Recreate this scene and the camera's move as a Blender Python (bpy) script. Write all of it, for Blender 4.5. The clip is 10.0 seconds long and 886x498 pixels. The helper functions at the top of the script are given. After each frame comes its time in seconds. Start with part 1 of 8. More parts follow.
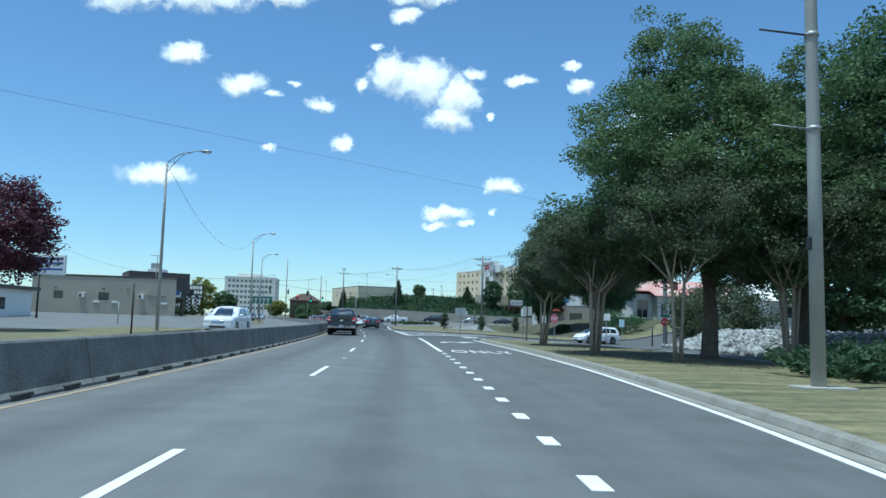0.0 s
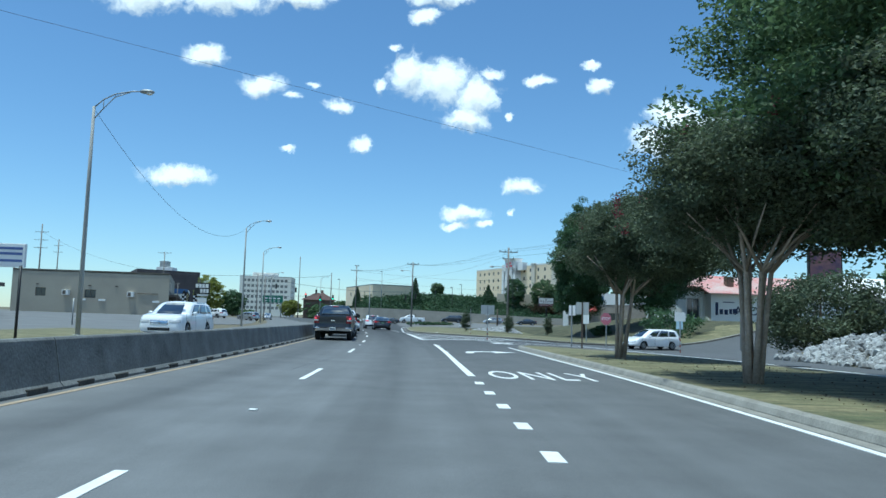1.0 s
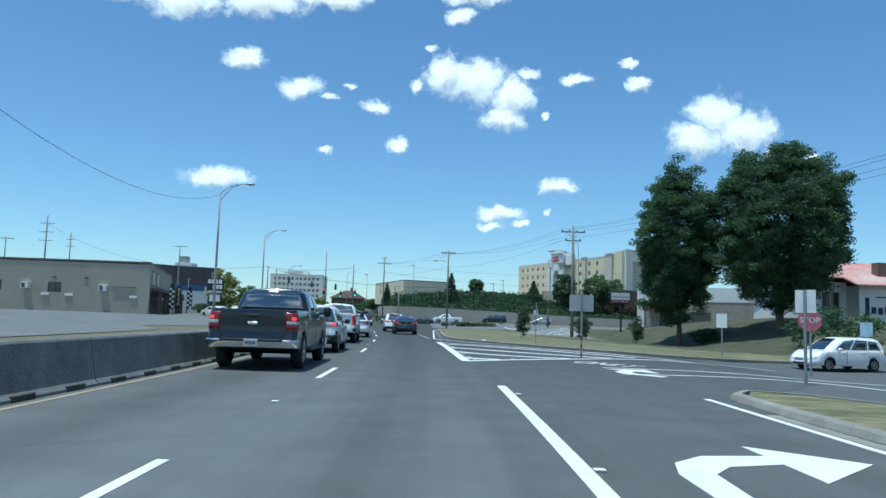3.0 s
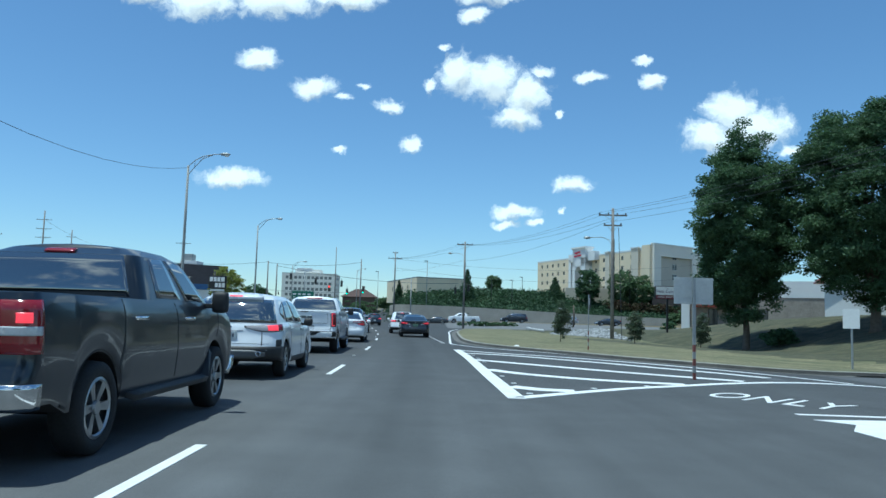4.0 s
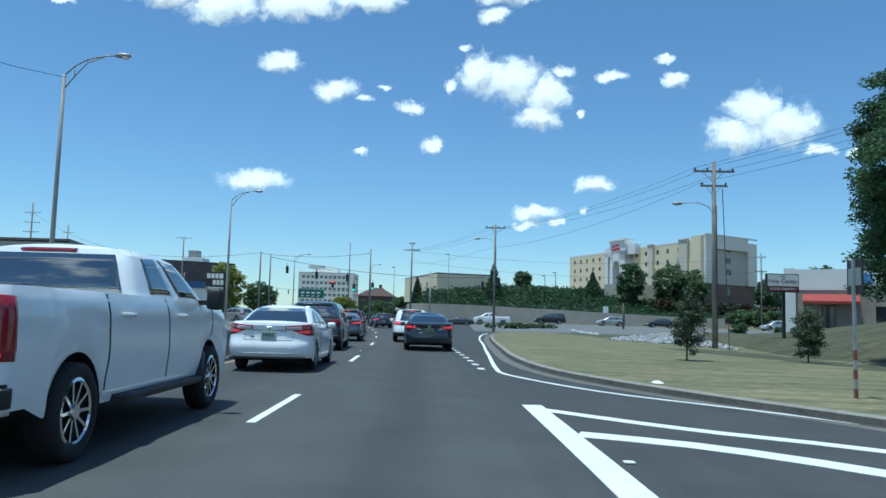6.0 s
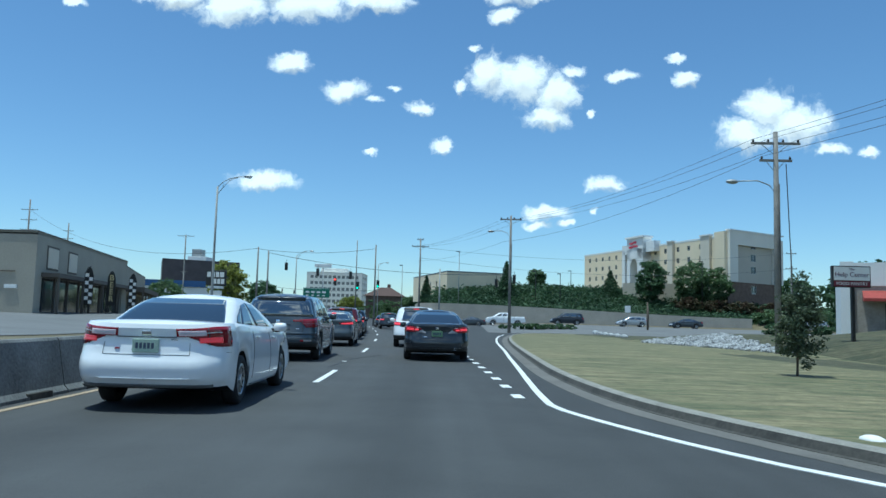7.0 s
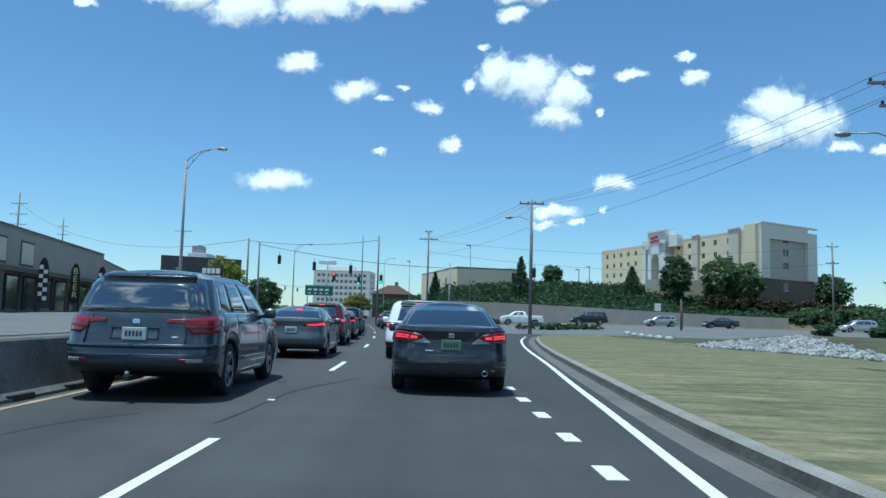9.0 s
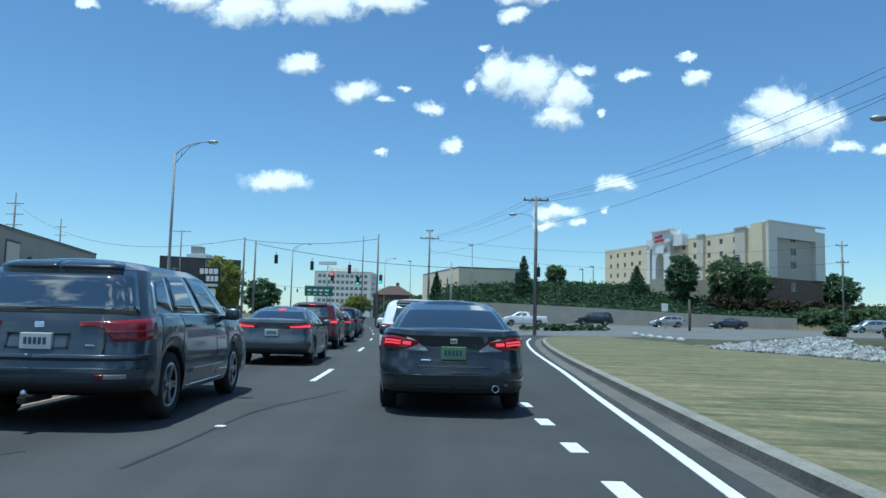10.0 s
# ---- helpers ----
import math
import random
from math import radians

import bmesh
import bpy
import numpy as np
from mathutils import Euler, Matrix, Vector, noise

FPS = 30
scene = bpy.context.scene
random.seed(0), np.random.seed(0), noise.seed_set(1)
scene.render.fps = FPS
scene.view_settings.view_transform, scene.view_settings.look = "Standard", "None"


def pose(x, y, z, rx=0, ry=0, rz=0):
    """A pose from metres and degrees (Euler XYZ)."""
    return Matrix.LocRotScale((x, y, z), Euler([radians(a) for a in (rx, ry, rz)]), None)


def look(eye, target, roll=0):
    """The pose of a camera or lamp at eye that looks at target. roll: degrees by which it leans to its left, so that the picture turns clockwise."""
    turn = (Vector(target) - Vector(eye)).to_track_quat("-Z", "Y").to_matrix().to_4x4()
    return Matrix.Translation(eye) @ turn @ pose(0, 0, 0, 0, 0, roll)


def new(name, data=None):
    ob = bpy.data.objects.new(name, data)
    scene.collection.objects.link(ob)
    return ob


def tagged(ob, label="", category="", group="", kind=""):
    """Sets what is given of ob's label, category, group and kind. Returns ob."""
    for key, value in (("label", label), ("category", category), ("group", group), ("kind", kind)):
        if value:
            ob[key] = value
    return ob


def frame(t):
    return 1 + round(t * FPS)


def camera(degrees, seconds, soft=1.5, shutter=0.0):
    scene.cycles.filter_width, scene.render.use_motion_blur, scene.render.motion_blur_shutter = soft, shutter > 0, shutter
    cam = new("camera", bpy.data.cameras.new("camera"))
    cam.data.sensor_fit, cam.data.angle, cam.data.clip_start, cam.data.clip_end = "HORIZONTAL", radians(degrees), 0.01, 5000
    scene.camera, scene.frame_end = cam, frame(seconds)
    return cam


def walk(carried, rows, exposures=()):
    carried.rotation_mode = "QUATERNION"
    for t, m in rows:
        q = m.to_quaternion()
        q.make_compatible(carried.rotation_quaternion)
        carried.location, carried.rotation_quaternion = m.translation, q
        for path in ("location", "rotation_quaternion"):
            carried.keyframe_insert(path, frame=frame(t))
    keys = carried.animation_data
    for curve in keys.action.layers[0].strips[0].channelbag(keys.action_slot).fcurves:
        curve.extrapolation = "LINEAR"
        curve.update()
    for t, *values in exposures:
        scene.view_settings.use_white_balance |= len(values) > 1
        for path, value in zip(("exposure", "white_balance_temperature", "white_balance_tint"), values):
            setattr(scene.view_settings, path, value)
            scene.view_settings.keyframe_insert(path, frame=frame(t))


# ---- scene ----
cam = camera(61.0, 10.0)
PATH = [
    (0, (1.074, -0.758, 1.22), (1.232, 1.226, 1.41), 1.5),
    (0.5, (1.509, 5.702, 1.22), (1.644, 7.688, 1.41), 1.5),
    (1, (1.854, 12.466, 1.217), (1.963, 14.454, 1.407), 1.6),
    (1.5, (2.112, 18.756, 1.24), (2.197, 20.745, 1.429), 1.7),
    (2, (2.238, 24.441, 1.245), (2.301, 26.431, 1.435), 1.9),
    (2.5, (2.37, 30.271, 1.265), (2.407, 32.261, 1.454), 1.9),
    (4, (2.256, 47.842, 1.255), (2.231, 49.833, 1.439), 1.6),
    (4.5, (2.116, 52.89, 1.231), (2.076, 54.881, 1.415), 1.6),
    (5, (1.991, 57.889, 1.245), (1.937, 59.88, 1.43), 1.7),
    (5.5, (1.817, 63.014, 1.263), (1.749, 65.004, 1.447), 1.6),
    (7, (1.292, 74.748, 1.214), (1.184, 76.736, 1.399), 1.5),
    (7.5, (1.113, 77.781, 1.208), (0.994, 79.769, 1.392), 1.5),
    (8, (0.893, 80.716, 1.207), (0.768, 82.704, 1.39), 1.5),
    (8.5, (0.759, 82.91, 1.199), (0.629, 84.897, 1.383), 1.5),
    (9, (0.633, 84.516, 1.205), (0.501, 86.503, 1.387), 1.5),
    (9.5, (0.555, 85.798, 1.202), (0.42, 87.785, 1.385), 1.4),
    (10, (0.499, 86.889, 1.211), (0.363, 88.876, 1.395), 1.4),
]
walk(cam, [(t, look(eye, target, roll)) for t, eye, target, roll in PATH], exposures=[(0, 0.30, 5350, -7.5), (2.0, 0.25, 5350, -7.5), (4.0, 0.18, 5350, -7.5), (10, 0.18, 5350, -7.5)])

# ---- sky, sun ----
SUN_DIR = Vector((-0.18, -0.07, 1.0)).normalized()
sun_data = bpy.data.lights.new("sun", "SUN")
sun_data.energy, sun_data.angle, sun_data.color = 3.7, radians(0.53), (1.0, 0.95, 0.87)
sun = new("sun", sun_data)
sun.matrix_world = look(SUN_DIR * 100, (0, 0, 0))

world = bpy.data.worlds.new("world")
scene.world = world
world.use_nodes = True
wt = world.node_tree
wt.nodes.clear()


def wlink(a, b):
    wt.links.new(a, b)


def wmath(op, a, b=None, clamp=False):
    n = wt.nodes.new("ShaderNodeMath")
    n.operation, n.use_clamp = op, clamp
    for i, v in enumerate((a, b)):
        if v is None:
            continue
        if isinstance(v, (int, float)):
            n.inputs[i].default_value = v
        else:
            wlink(v, n.inputs[i])
    return n.outputs[0]


sky = wt.nodes.new("ShaderNodeTexSky")
sky.sky_type, sky.sun_disc = "NISHITA", False
sky.sun_elevation = math.asin(SUN_DIR.z)
sky.sun_rotation = math.atan2(SUN_DIR.x, SUN_DIR.y)
sky.air_density, sky.dust_density, sky.ozone_density, sky.altitude = 1.0, 0.2, 2.0, 200
SKY = 0.10
sky_scaled = wt.nodes.new("ShaderNodeVectorMath")
sky_scaled.operation = "MULTIPLY"
wlink(sky.outputs[0], sky_scaled.inputs[0])
sky_scaled.inputs[1].default_value = (0.92 * SKY, 1.0 * SKY, 1.08 * SKY)

# cumulus puffs on a far plane ahead: place and half size, as slopes across and up
HIGH_CLOUDS = [
    (-0.441, 0.444, 0.057, 0.021), (-0.359, 0.427, 0.065, 0.029), (-0.254, 0.431, 0.072, 0.029), (-0.159, 0.438, 0.063, 0.020),
    (-0.322, 0.497, 0.256, 0.050), (0.036, 0.450, 0.054, 0.020), (0.020, 0.415, 0.022, 0.013), (-0.590, 0.434, 0.017, 0.008), (-0.305, 0.458, 0.07, 0.032),
    (-0.272, 0.347, 0.029, 0.015), (-0.194, 0.310, 0.031, 0.018), (-0.154, 0.294, 0.014, 0.007), (-0.125, 0.310, 0.011, 0.007),
    (-0.092, 0.285, 0.019, 0.010), (-0.155, 0.218, 0.012, 0.004), (-0.060, 0.235, 0.021, 0.011), (-0.303, 0.182, 0.050, 0.015),
    (0.003, 0.334, 0.031, 0.033), (0.045, 0.326, 0.047, 0.036), (0.091, 0.307, 0.039, 0.033), (0.080, 0.276, 0.034, 0.022),
]
LOW_CLOUDS = [
    (0.117, 0.338, 0.019, 0.009), (-0.022, 0.369, 0.011, 0.006), (-0.035, 0.314, 0.011, 0.011), (0.143, 0.280, 0.009, 0.006),
    (0.180, 0.331, 0.022, 0.010), (0.252, 0.356, 0.013, 0.006), (0.267, 0.327, 0.017, 0.014), (0.159, 0.184, 0.030, 0.013),
    (0.082, 0.145, 0.031, 0.011), (0.071, 0.129, 0.021, 0.006), (0.109, 0.132, 0.013, 0.006), (0.145, 0.150, 0.006, 0.006),
    (0.343, 0.255, 0.044, 0.024), (0.373, 0.289, 0.040, 0.035), (0.409, 0.270, 0.054, 0.034), (0.458, 0.235, 0.019, 0.011),
    (0.502, 0.231, 0.016, 0.009),
]
coord = wt.nodes.new("ShaderNodeTexCoord")
sep = wt.nodes.new("ShaderNodeSeparateXYZ")
wlink(coord.outputs["Generated"], sep.inputs[0])
ahead = wmath("MAXIMUM", sep.outputs[1], 0.05)
cu, cv = wmath("DIVIDE", sep.outputs[0], ahead), wmath("DIVIDE", sep.outputs[2], ahead)
flat = wt.nodes.new("ShaderNodeCombineXYZ")
wlink(cu, flat.inputs[0])
wlink(cv, flat.inputs[1])


def wnoise(vector, scale, detail, rough, colour=False):
    n = wt.nodes.new("ShaderNodeTexNoise")
    n.inputs["Scale"].default_value, n.inputs["Detail"].default_value, n.inputs["Roughness"].default_value = scale, detail, rough
    wlink(vector, n.inputs["Vector"])
    return n.outputs["Color" if colour else 0]


def wvec(op, a, b, c=None):
    n = wt.nodes.new("ShaderNodeVectorMath")
    n.operation = op
    for i, v in enumerate((a, b, c)):
        if v is None:
            continue
        if isinstance(v, tuple):
            n.inputs[i].default_value = v
        else:
            wlink(v, n.inputs[i])
    return n.outputs["Value"] if op == "LENGTH" else n.outputs[0]


def puffs(at):
    """How far inside the nearest puff a place lies: 1 at its heart, 0 at its rim. Each puff is flat below and domed above."""
    total = None
    for pu, pv, pa, pb in HIGH_CLOUDS + LOW_CLOUDS:
        n = wt.nodes.new("ShaderNodeVectorMath")
        n.operation = "LENGTH"
        wlink(wvec("MULTIPLY", wvec("SUBTRACT", at, (pu, pv, 0)), (1 / pa, 1 / pb, 0)), n.inputs[0])
        near = wmath("SUBTRACT", 1.0, n.outputs["Value"])
        total = near if total is None else wmath("MAXIMUM", total, near)
    return total


# billows: coarse and fine lumps push the rims in and out
ruffle = wnoise(flat.outputs[0], 22, 4, 0.55, True)
fine_ruffle = wnoise(flat.outputs[0], 70, 5, 0.6, True)
plane = wvec("ADD", flat.outputs[0], wvec("MULTIPLY_ADD", ruffle, (0.040, 0.030, 0), (-0.020, -0.015, 0)))
plane = wvec("ADD", plane, wvec("MULTIPLY_ADD", fine_ruffle, (0.016, 0.014, 0), (-0.008, -0.007, 0)))
wisps = wnoise(plane, 46, 9, 0.62)


def density(at):
    edge = wmath("MULTIPLY_ADD", wisps, 2.1)
    edge.node.inputs[2].default_value = -1.0
    return wmath("ADD", wmath("MULTIPLY", puffs(at), 1.5), edge)


front = density(plane)
above = density(wvec("ADD", plane, (-0.004, 0.012, 0)))
# behind and overhead: scattered fair-weather cloud of the same kind
back = wmath("SUBTRACT", wnoise(coord.outputs["Generated"], 4.0, 7, 0.60), 0.50)
back = wmath("MULTIPLY", wmath("MULTIPLY", back, 6.0), wmath("LESS_THAN", sep.outputs[1], 0.05))
back = wmath("MULTIPLY", back, wmath("GREATER_THAN", sep.outputs[2], 0.02))
both = wmath("ADD", wmath("MULTIPLY", front, wmath("GREATER_THAN", sep.outputs[1], 0.05)), back)
cover = wt.nodes.new("ShaderNodeMapRange")
cover.interpolation_type = "SMOOTHSTEP"
wlink(both, cover.inputs[0])
cover.inputs[1].default_value, cover.inputs[2].default_value = -0.15, 0.95
# sunlit crowns, greyer undersides
shade = wt.nodes.new("ShaderNodeMapRange")
wlink(wmath("ADD", wmath("SUBTRACT", front, above), wmath("MULTIPLY", wisps, 0.5)), shade.inputs[0])
shade.inputs[1].default_value, shade.inputs[2].default_value = -0.55, 0.55
shade.inputs[3].default_value, shade.inputs[4].default_value = 0.62, 1.02
cloud = wt.nodes.new("ShaderNodeVectorMath")
cloud.operation = "SCALE"
cloud.inputs[0].default_value = (0.97, 0.98, 1.0)
wlink(shade.outputs[0], cloud.inputs["Scale"])
blend = wt.nodes.new("ShaderNodeMix")
blend.data_type = "RGBA"
wlink(wmath("MULTIPLY", cover.outputs[0], 0.97), blend.inputs["Factor"])
wlink(sky_scaled.outputs[0], blend.inputs["A"])
wlink(cloud.outputs[0], blend.inputs["B"])
background = wt.nodes.new("ShaderNodeBackground")
wlink(blend.outputs["Result"], background.inputs[0])
wout = wt.nodes.new("ShaderNodeOutputWorld")
wlink(background.outputs[0], wout.inputs[0])


# ---- materials ----
def material(name, rgb, rough=0.8, metal=0.0, vary=0.25, scale=3.0, fine=60.0, bump=0.0, coat=0.0, rgb2=None, emit=None, glass=False, island=0.0, leaf=False):
    """A principled material whose colour drifts at two scales, with fine relief."""
    m = bpy.data.materials.new(name)
    m.use_nodes = True
    nt = m.node_tree
    p = nt.nodes["Principled BSDF"]
    p.inputs["Roughness"].default_value, p.inputs["Metallic"].default_value = rough, metal
    p.inputs["Coat Weight"].default_value, p.inputs["Coat Roughness"].default_value = coat, 0.04
    tc = nt.nodes.new("ShaderNodeTexCoord")
    broad = nt.nodes.new("ShaderNodeTexNoise")
    broad.inputs["Scale"].default_value, broad.inputs["Detail"].default_value = scale, 5
    grain = nt.nodes.new("ShaderNodeTexNoise")
    grain.inputs["Scale"].default_value, grain.inputs["Detail"].default_value = fine, 3
    for n in (broad, grain):
        nt.links.new(tc.outputs["Object"], n.inputs["Vector"])
    mixf = nt.nodes.new("ShaderNodeMath")
    mixf.operation = "MULTIPLY_ADD"
    nt.links.new(grain.outputs[0], mixf.inputs[0])
    mixf.inputs[1].default_value = 0.45
    half = nt.nodes.new("ShaderNodeMath")
    half.operation = "MULTIPLY"
    nt.links.new(broad.outputs[0], half.inputs[0])
    half.inputs[1].default_value = 0.55
    nt.links.new(half.outputs[0], mixf.inputs[2])
    ramp = nt.nodes.new("ShaderNodeValToRGB")
    other = rgb2 or tuple(min(1, c * (1 + vary)) for c in rgb)
    first = rgb if rgb2 else tuple(c * (1 - vary) for c in rgb)
    ramp.color_ramp.elements[0].position, ramp.color_ramp.elements[1].position = 0.33, 0.67
    ramp.color_ramp.elements[0].color, ramp.color_ramp.elements[1].color = (*first, 1), (*other, 1)
    nt.links.new(mixf.outputs[0], ramp.inputs[0])
    colour = ramp.outputs[0]
    if island:
        geo = nt.nodes.new("ShaderNodeNewGeometry")
        lift = nt.nodes.new("ShaderNodeMapRange")
        lift.inputs[3].default_value, lift.inputs[4].default_value = 1 - island, 1 + island
        nt.links.new(geo.outputs["Random Per Island"], lift.inputs[0])
        mul = nt.nodes.new("ShaderNodeVectorMath")
        mul.operation = "SCALE"
        nt.links.new(colour, mul.inputs[0])
        nt.links.new(lift.outputs[0], mul.inputs["Scale"])
        colour = mul.outputs[0]
    nt.links.new(colour, p.inputs["Base Color"])
    if bump:
        b = nt.nodes.new("ShaderNodeBump")
        b.inputs["Strength"].default_value, b.inputs["Distance"].default_value = bump, 0.02
        nt.links.new(grain.outputs[0], b.inputs["Height"])
        nt.links.new(b.outputs[0], p.inputs["Normal"])
    if emit:
        p.inputs["Emission Color"].default_value, p.inputs["Emission Strength"].default_value = (*emit[:3], 1), emit[3]
    if leaf:
        trans = nt.nodes.new("ShaderNodeBsdfTranslucent")
        nt.links.new(colour, trans.inputs[0])
        mix = nt.nodes.new("ShaderNodeMixShader")
        mix.inputs[0].default_value = 0.38
        nt.links.new(p.outputs[0], mix.inputs[1])
        nt.links.new(trans.outputs[0], mix.inputs[2])
        nt.links.new(mix.outputs[0], nt.nodes["Material Output"].inputs[0])
    return m


def road_surface():
    """Asphalt with long streaks, dark oil bands down the lanes and a tone that darkens further on."""
    m = material("asphalt", (0.105, 0.108, 0.110), 0.86, scale=0.9, fine=55, vary=0.2, bump=0.4)
    nt = m.node_tree
    p = nt.nodes["Principled BSDF"]
    colour = p.inputs["Base Color"].links[0].from_socket
    uv = nt.nodes.new("ShaderNodeUVMap")
    uv.uv_map = "lanes"
    split = nt.nodes.new("ShaderNodeSeparateXYZ")
    nt.links.new(uv.outputs[0], split.inputs[0])

    def op(kind, a, b=0.0, c=0.0):
        n = nt.nodes.new("ShaderNodeMath")
        n.operation = kind
        for k, v in enumerate((a, b, c)):
            if isinstance(v, (int, float)):
                n.inputs[k].default_value = v
            else:
                nt.links.new(v, n.inputs[k])
        return n.outputs[0]

    band = None
    for mid in (-1.9, 1.95):
        d = op("MULTIPLY", op("SUBTRACT", split.outputs[0], mid), 1.5)
        b = op("POWER", 2.718, op("MULTIPLY", op("MULTIPLY", d, d), -1.0))
        band = b if band is None else op("ADD", band, b)
    squeeze = nt.nodes.new("ShaderNodeVectorMath")
    squeeze.operation = "MULTIPLY"
    nt.links.new(uv.outputs[0], squeeze.inputs[0])
    squeeze.inputs[1].default_value = (2.2, 0.06, 1)
    streak = nt.nodes.new("ShaderNodeTexNoise")
    streak.inputs["Scale"].default_value, streak.inputs["Detail"].default_value = 1.0, 6
    nt.links.new(squeeze.outputs[0], streak.inputs["Vector"])
    # base colour darkens smoothly with distance along the road
    y_gain = nt.nodes.new("ShaderNodeMapRange")
    y_gain.interpolation_type = "SMOOTHSTEP"
    nt.links.new(split.outputs[1], y_gain.inputs[0])
    y_gain.inputs[1].default_value, y_gain.inputs[2].default_value = 20, 88
    y_gain.inputs[3].default_value, y_gain.inputs[4].default_value = 1.30, 0.54
    gain = op("MULTIPLY", y_gain.outputs[0], op("MULTIPLY_ADD", streak.outputs[0], 0.5, 0.75))
    gain = op("MULTIPLY", gain, op("MULTIPLY_ADD", band, -0.30, 1.06))
    # the turning lane was laid later, in a darker course
    later = nt.nodes.new("ShaderNodeMapRange")
    later.interpolation_type = "SMOOTHSTEP"
    nt.links.new(split.outputs[0], later.inputs[0])
    later.inputs[1].default_value, later.inputs[2].default_value = 2.4, 4.4
    later.inputs[3].default_value, later.inputs[4].default_value = 1.0, 0.76
    gain = op("MULTIPLY", gain, later.outputs[0])
    tint = nt.nodes.new("ShaderNodeVectorMath")
    tint.operation = "SCALE"
    nt.links.new(colour, tint.inputs[0])
    nt.links.new(gain, tint.inputs["Scale"])
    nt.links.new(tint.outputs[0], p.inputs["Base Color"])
    return m


ROAD = road_surface()
ASPHALT = material("asphalt", (0.092, 0.095, 0.098), 0.88, scale=0.3, fine=45, vary=0.13, bump=0.35)
ASPHALT_OLD = material("old_asphalt", (0.145, 0.146, 0.145), 0.92, scale=0.25, fine=30, vary=0.2, bump=0.3)
CONCRETE = material("concrete", (0.36, 0.345, 0.31), 0.9, scale=1.2, fine=40, vary=0.2, bump=0.3)
BARRIER = material("barrier_concrete", (0.155, 0.16, 0.158), 0.92, scale=1.6, fine=22, vary=0.42, bump=0.35)
GUTTER = material("gutter_concrete", (0.135, 0.128, 0.115), 0.92, scale=1.0, fine=30, vary=0.3, bump=0.3)
KERB = material("kerb_concrete", (0.25, 0.24, 0.21), 0.92, scale=2.0, fine=35, vary=0.3, bump=0.3)
# near-black: painted shade for the kerb face, also the dark of the drain slots
SHADE_DIRT = material("shade_and_dirt", (0.03, 0.03, 0.028), 0.95, scale=1.3, fine=14, bump=0.3, rgb2=(0.085, 0.08, 0.07))
def lawn(name, dry, green):
    m = material(name, dry, 0.95, scale=0.6, fine=18, bump=0.6, rgb2=green)
    nt = m.node_tree
    p = nt.nodes["Principled BSDF"]
    colour = p.inputs["Base Color"].links[0].from_socket
    tc = nt.nodes.new("ShaderNodeTexCoord")
    turn = nt.nodes.new("ShaderNodeMapping")
    turn.inputs["Rotation"].default_value, turn.inputs["Scale"].default_value = (0, 0, radians(12)), (0.13, 1.15, 1)
    nt.links.new(tc.outputs["Object"], turn.inputs[0])
    rake = nt.nodes.new("ShaderNodeTexNoise")
    rake.inputs["Scale"].default_value, rake.inputs["Detail"].default_value, rake.inputs["Roughness"].default_value = 1.7, 9, 0.66
    rake.inputs["Distortion"].default_value = 0.8
    nt.links.new(turn.outputs[0], rake.inputs["Vector"])
    ramp = nt.nodes.new("ShaderNodeValToRGB")
    ramp.color_ramp.elements[0].position, ramp.color_ramp.elements[1].position = 0.39, 0.61
    ramp.color_ramp.elements[0].color, ramp.color_ramp.elements[1].color = (0.55, 0.66, 0.53, 1), (1.34, 1.26, 1.16, 1)
    nt.links.new(rake.outputs[0], ramp.inputs[0])
    mul = nt.nodes.new("ShaderNodeVectorMath")
    mul.operation = "MULTIPLY"
    nt.links.new(colour, mul.inputs[0])
    nt.links.new(ramp.outputs[0], mul.inputs[1])
    tuft = nt.nodes.new("ShaderNodeTexNoise")
    tuft.inputs["Scale"].default_value, tuft.inputs["Detail"].default_value, tuft.inputs["Roughness"].default_value = 2.6, 12, 0.78
    nt.links.new(tc.outputs["Object"], tuft.inputs["Vector"])
    mottle = nt.nodes.new("ShaderNodeMapRange")
    mottle.inputs[1].default_value, mottle.inputs[2].default_value, mottle.inputs[3].default_value, mottle.inputs[4].default_value = 0.3, 0.7, 0.5, 1.5
    nt.links.new(tuft.outputs[0], mottle.inputs[0])
    speck = nt.nodes.new("ShaderNodeVectorMath")
    speck.operation = "SCALE"
    nt.links.new(mul.outputs[0], speck.inputs[0])
    nt.links.new(mottle.outputs[0], speck.inputs["Scale"])
    nt.links.new(speck.outputs[0], p.inputs["Base Color"])
    return m


GRASS = lawn("dry_grass", (0.128, 0.122, 0.07), (0.19, 0.17, 0.102))
BANK = lawn("bank_grass", (0.052, 0.055, 0.032), (0.09, 0.083, 0.05))
SOIL = material("brown_bank", (0.10, 0.085, 0.05), 0.95, scale=0.5, fine=10, bump=0.5, rgb2=(0.17, 0.145, 0.085))
PAINT_W = material("road_paint_white", (0.72, 0.72, 0.70), 0.7, scale=2.5, fine=50, vary=0.12, bump=0.15)
PAINT_Y = material("road_paint_yellow", (0.36, 0.28, 0.19), 0.75, scale=2.0, fine=40, vary=0.25)
TAN = material("tan_painted_block", (0.37, 0.335, 0.27), 0.9, scale=0.4, fine=8, vary=0.10, bump=0.15)
TAN_DARK = material("brown_awning", (0.13, 0.11, 0.09), 0.85, scale=0.8, fine=12, vary=0.2)
CREAM = material("cream_stucco", (0.80, 0.67, 0.47), 0.9, scale=0.3, fine=10, vary=0.06)
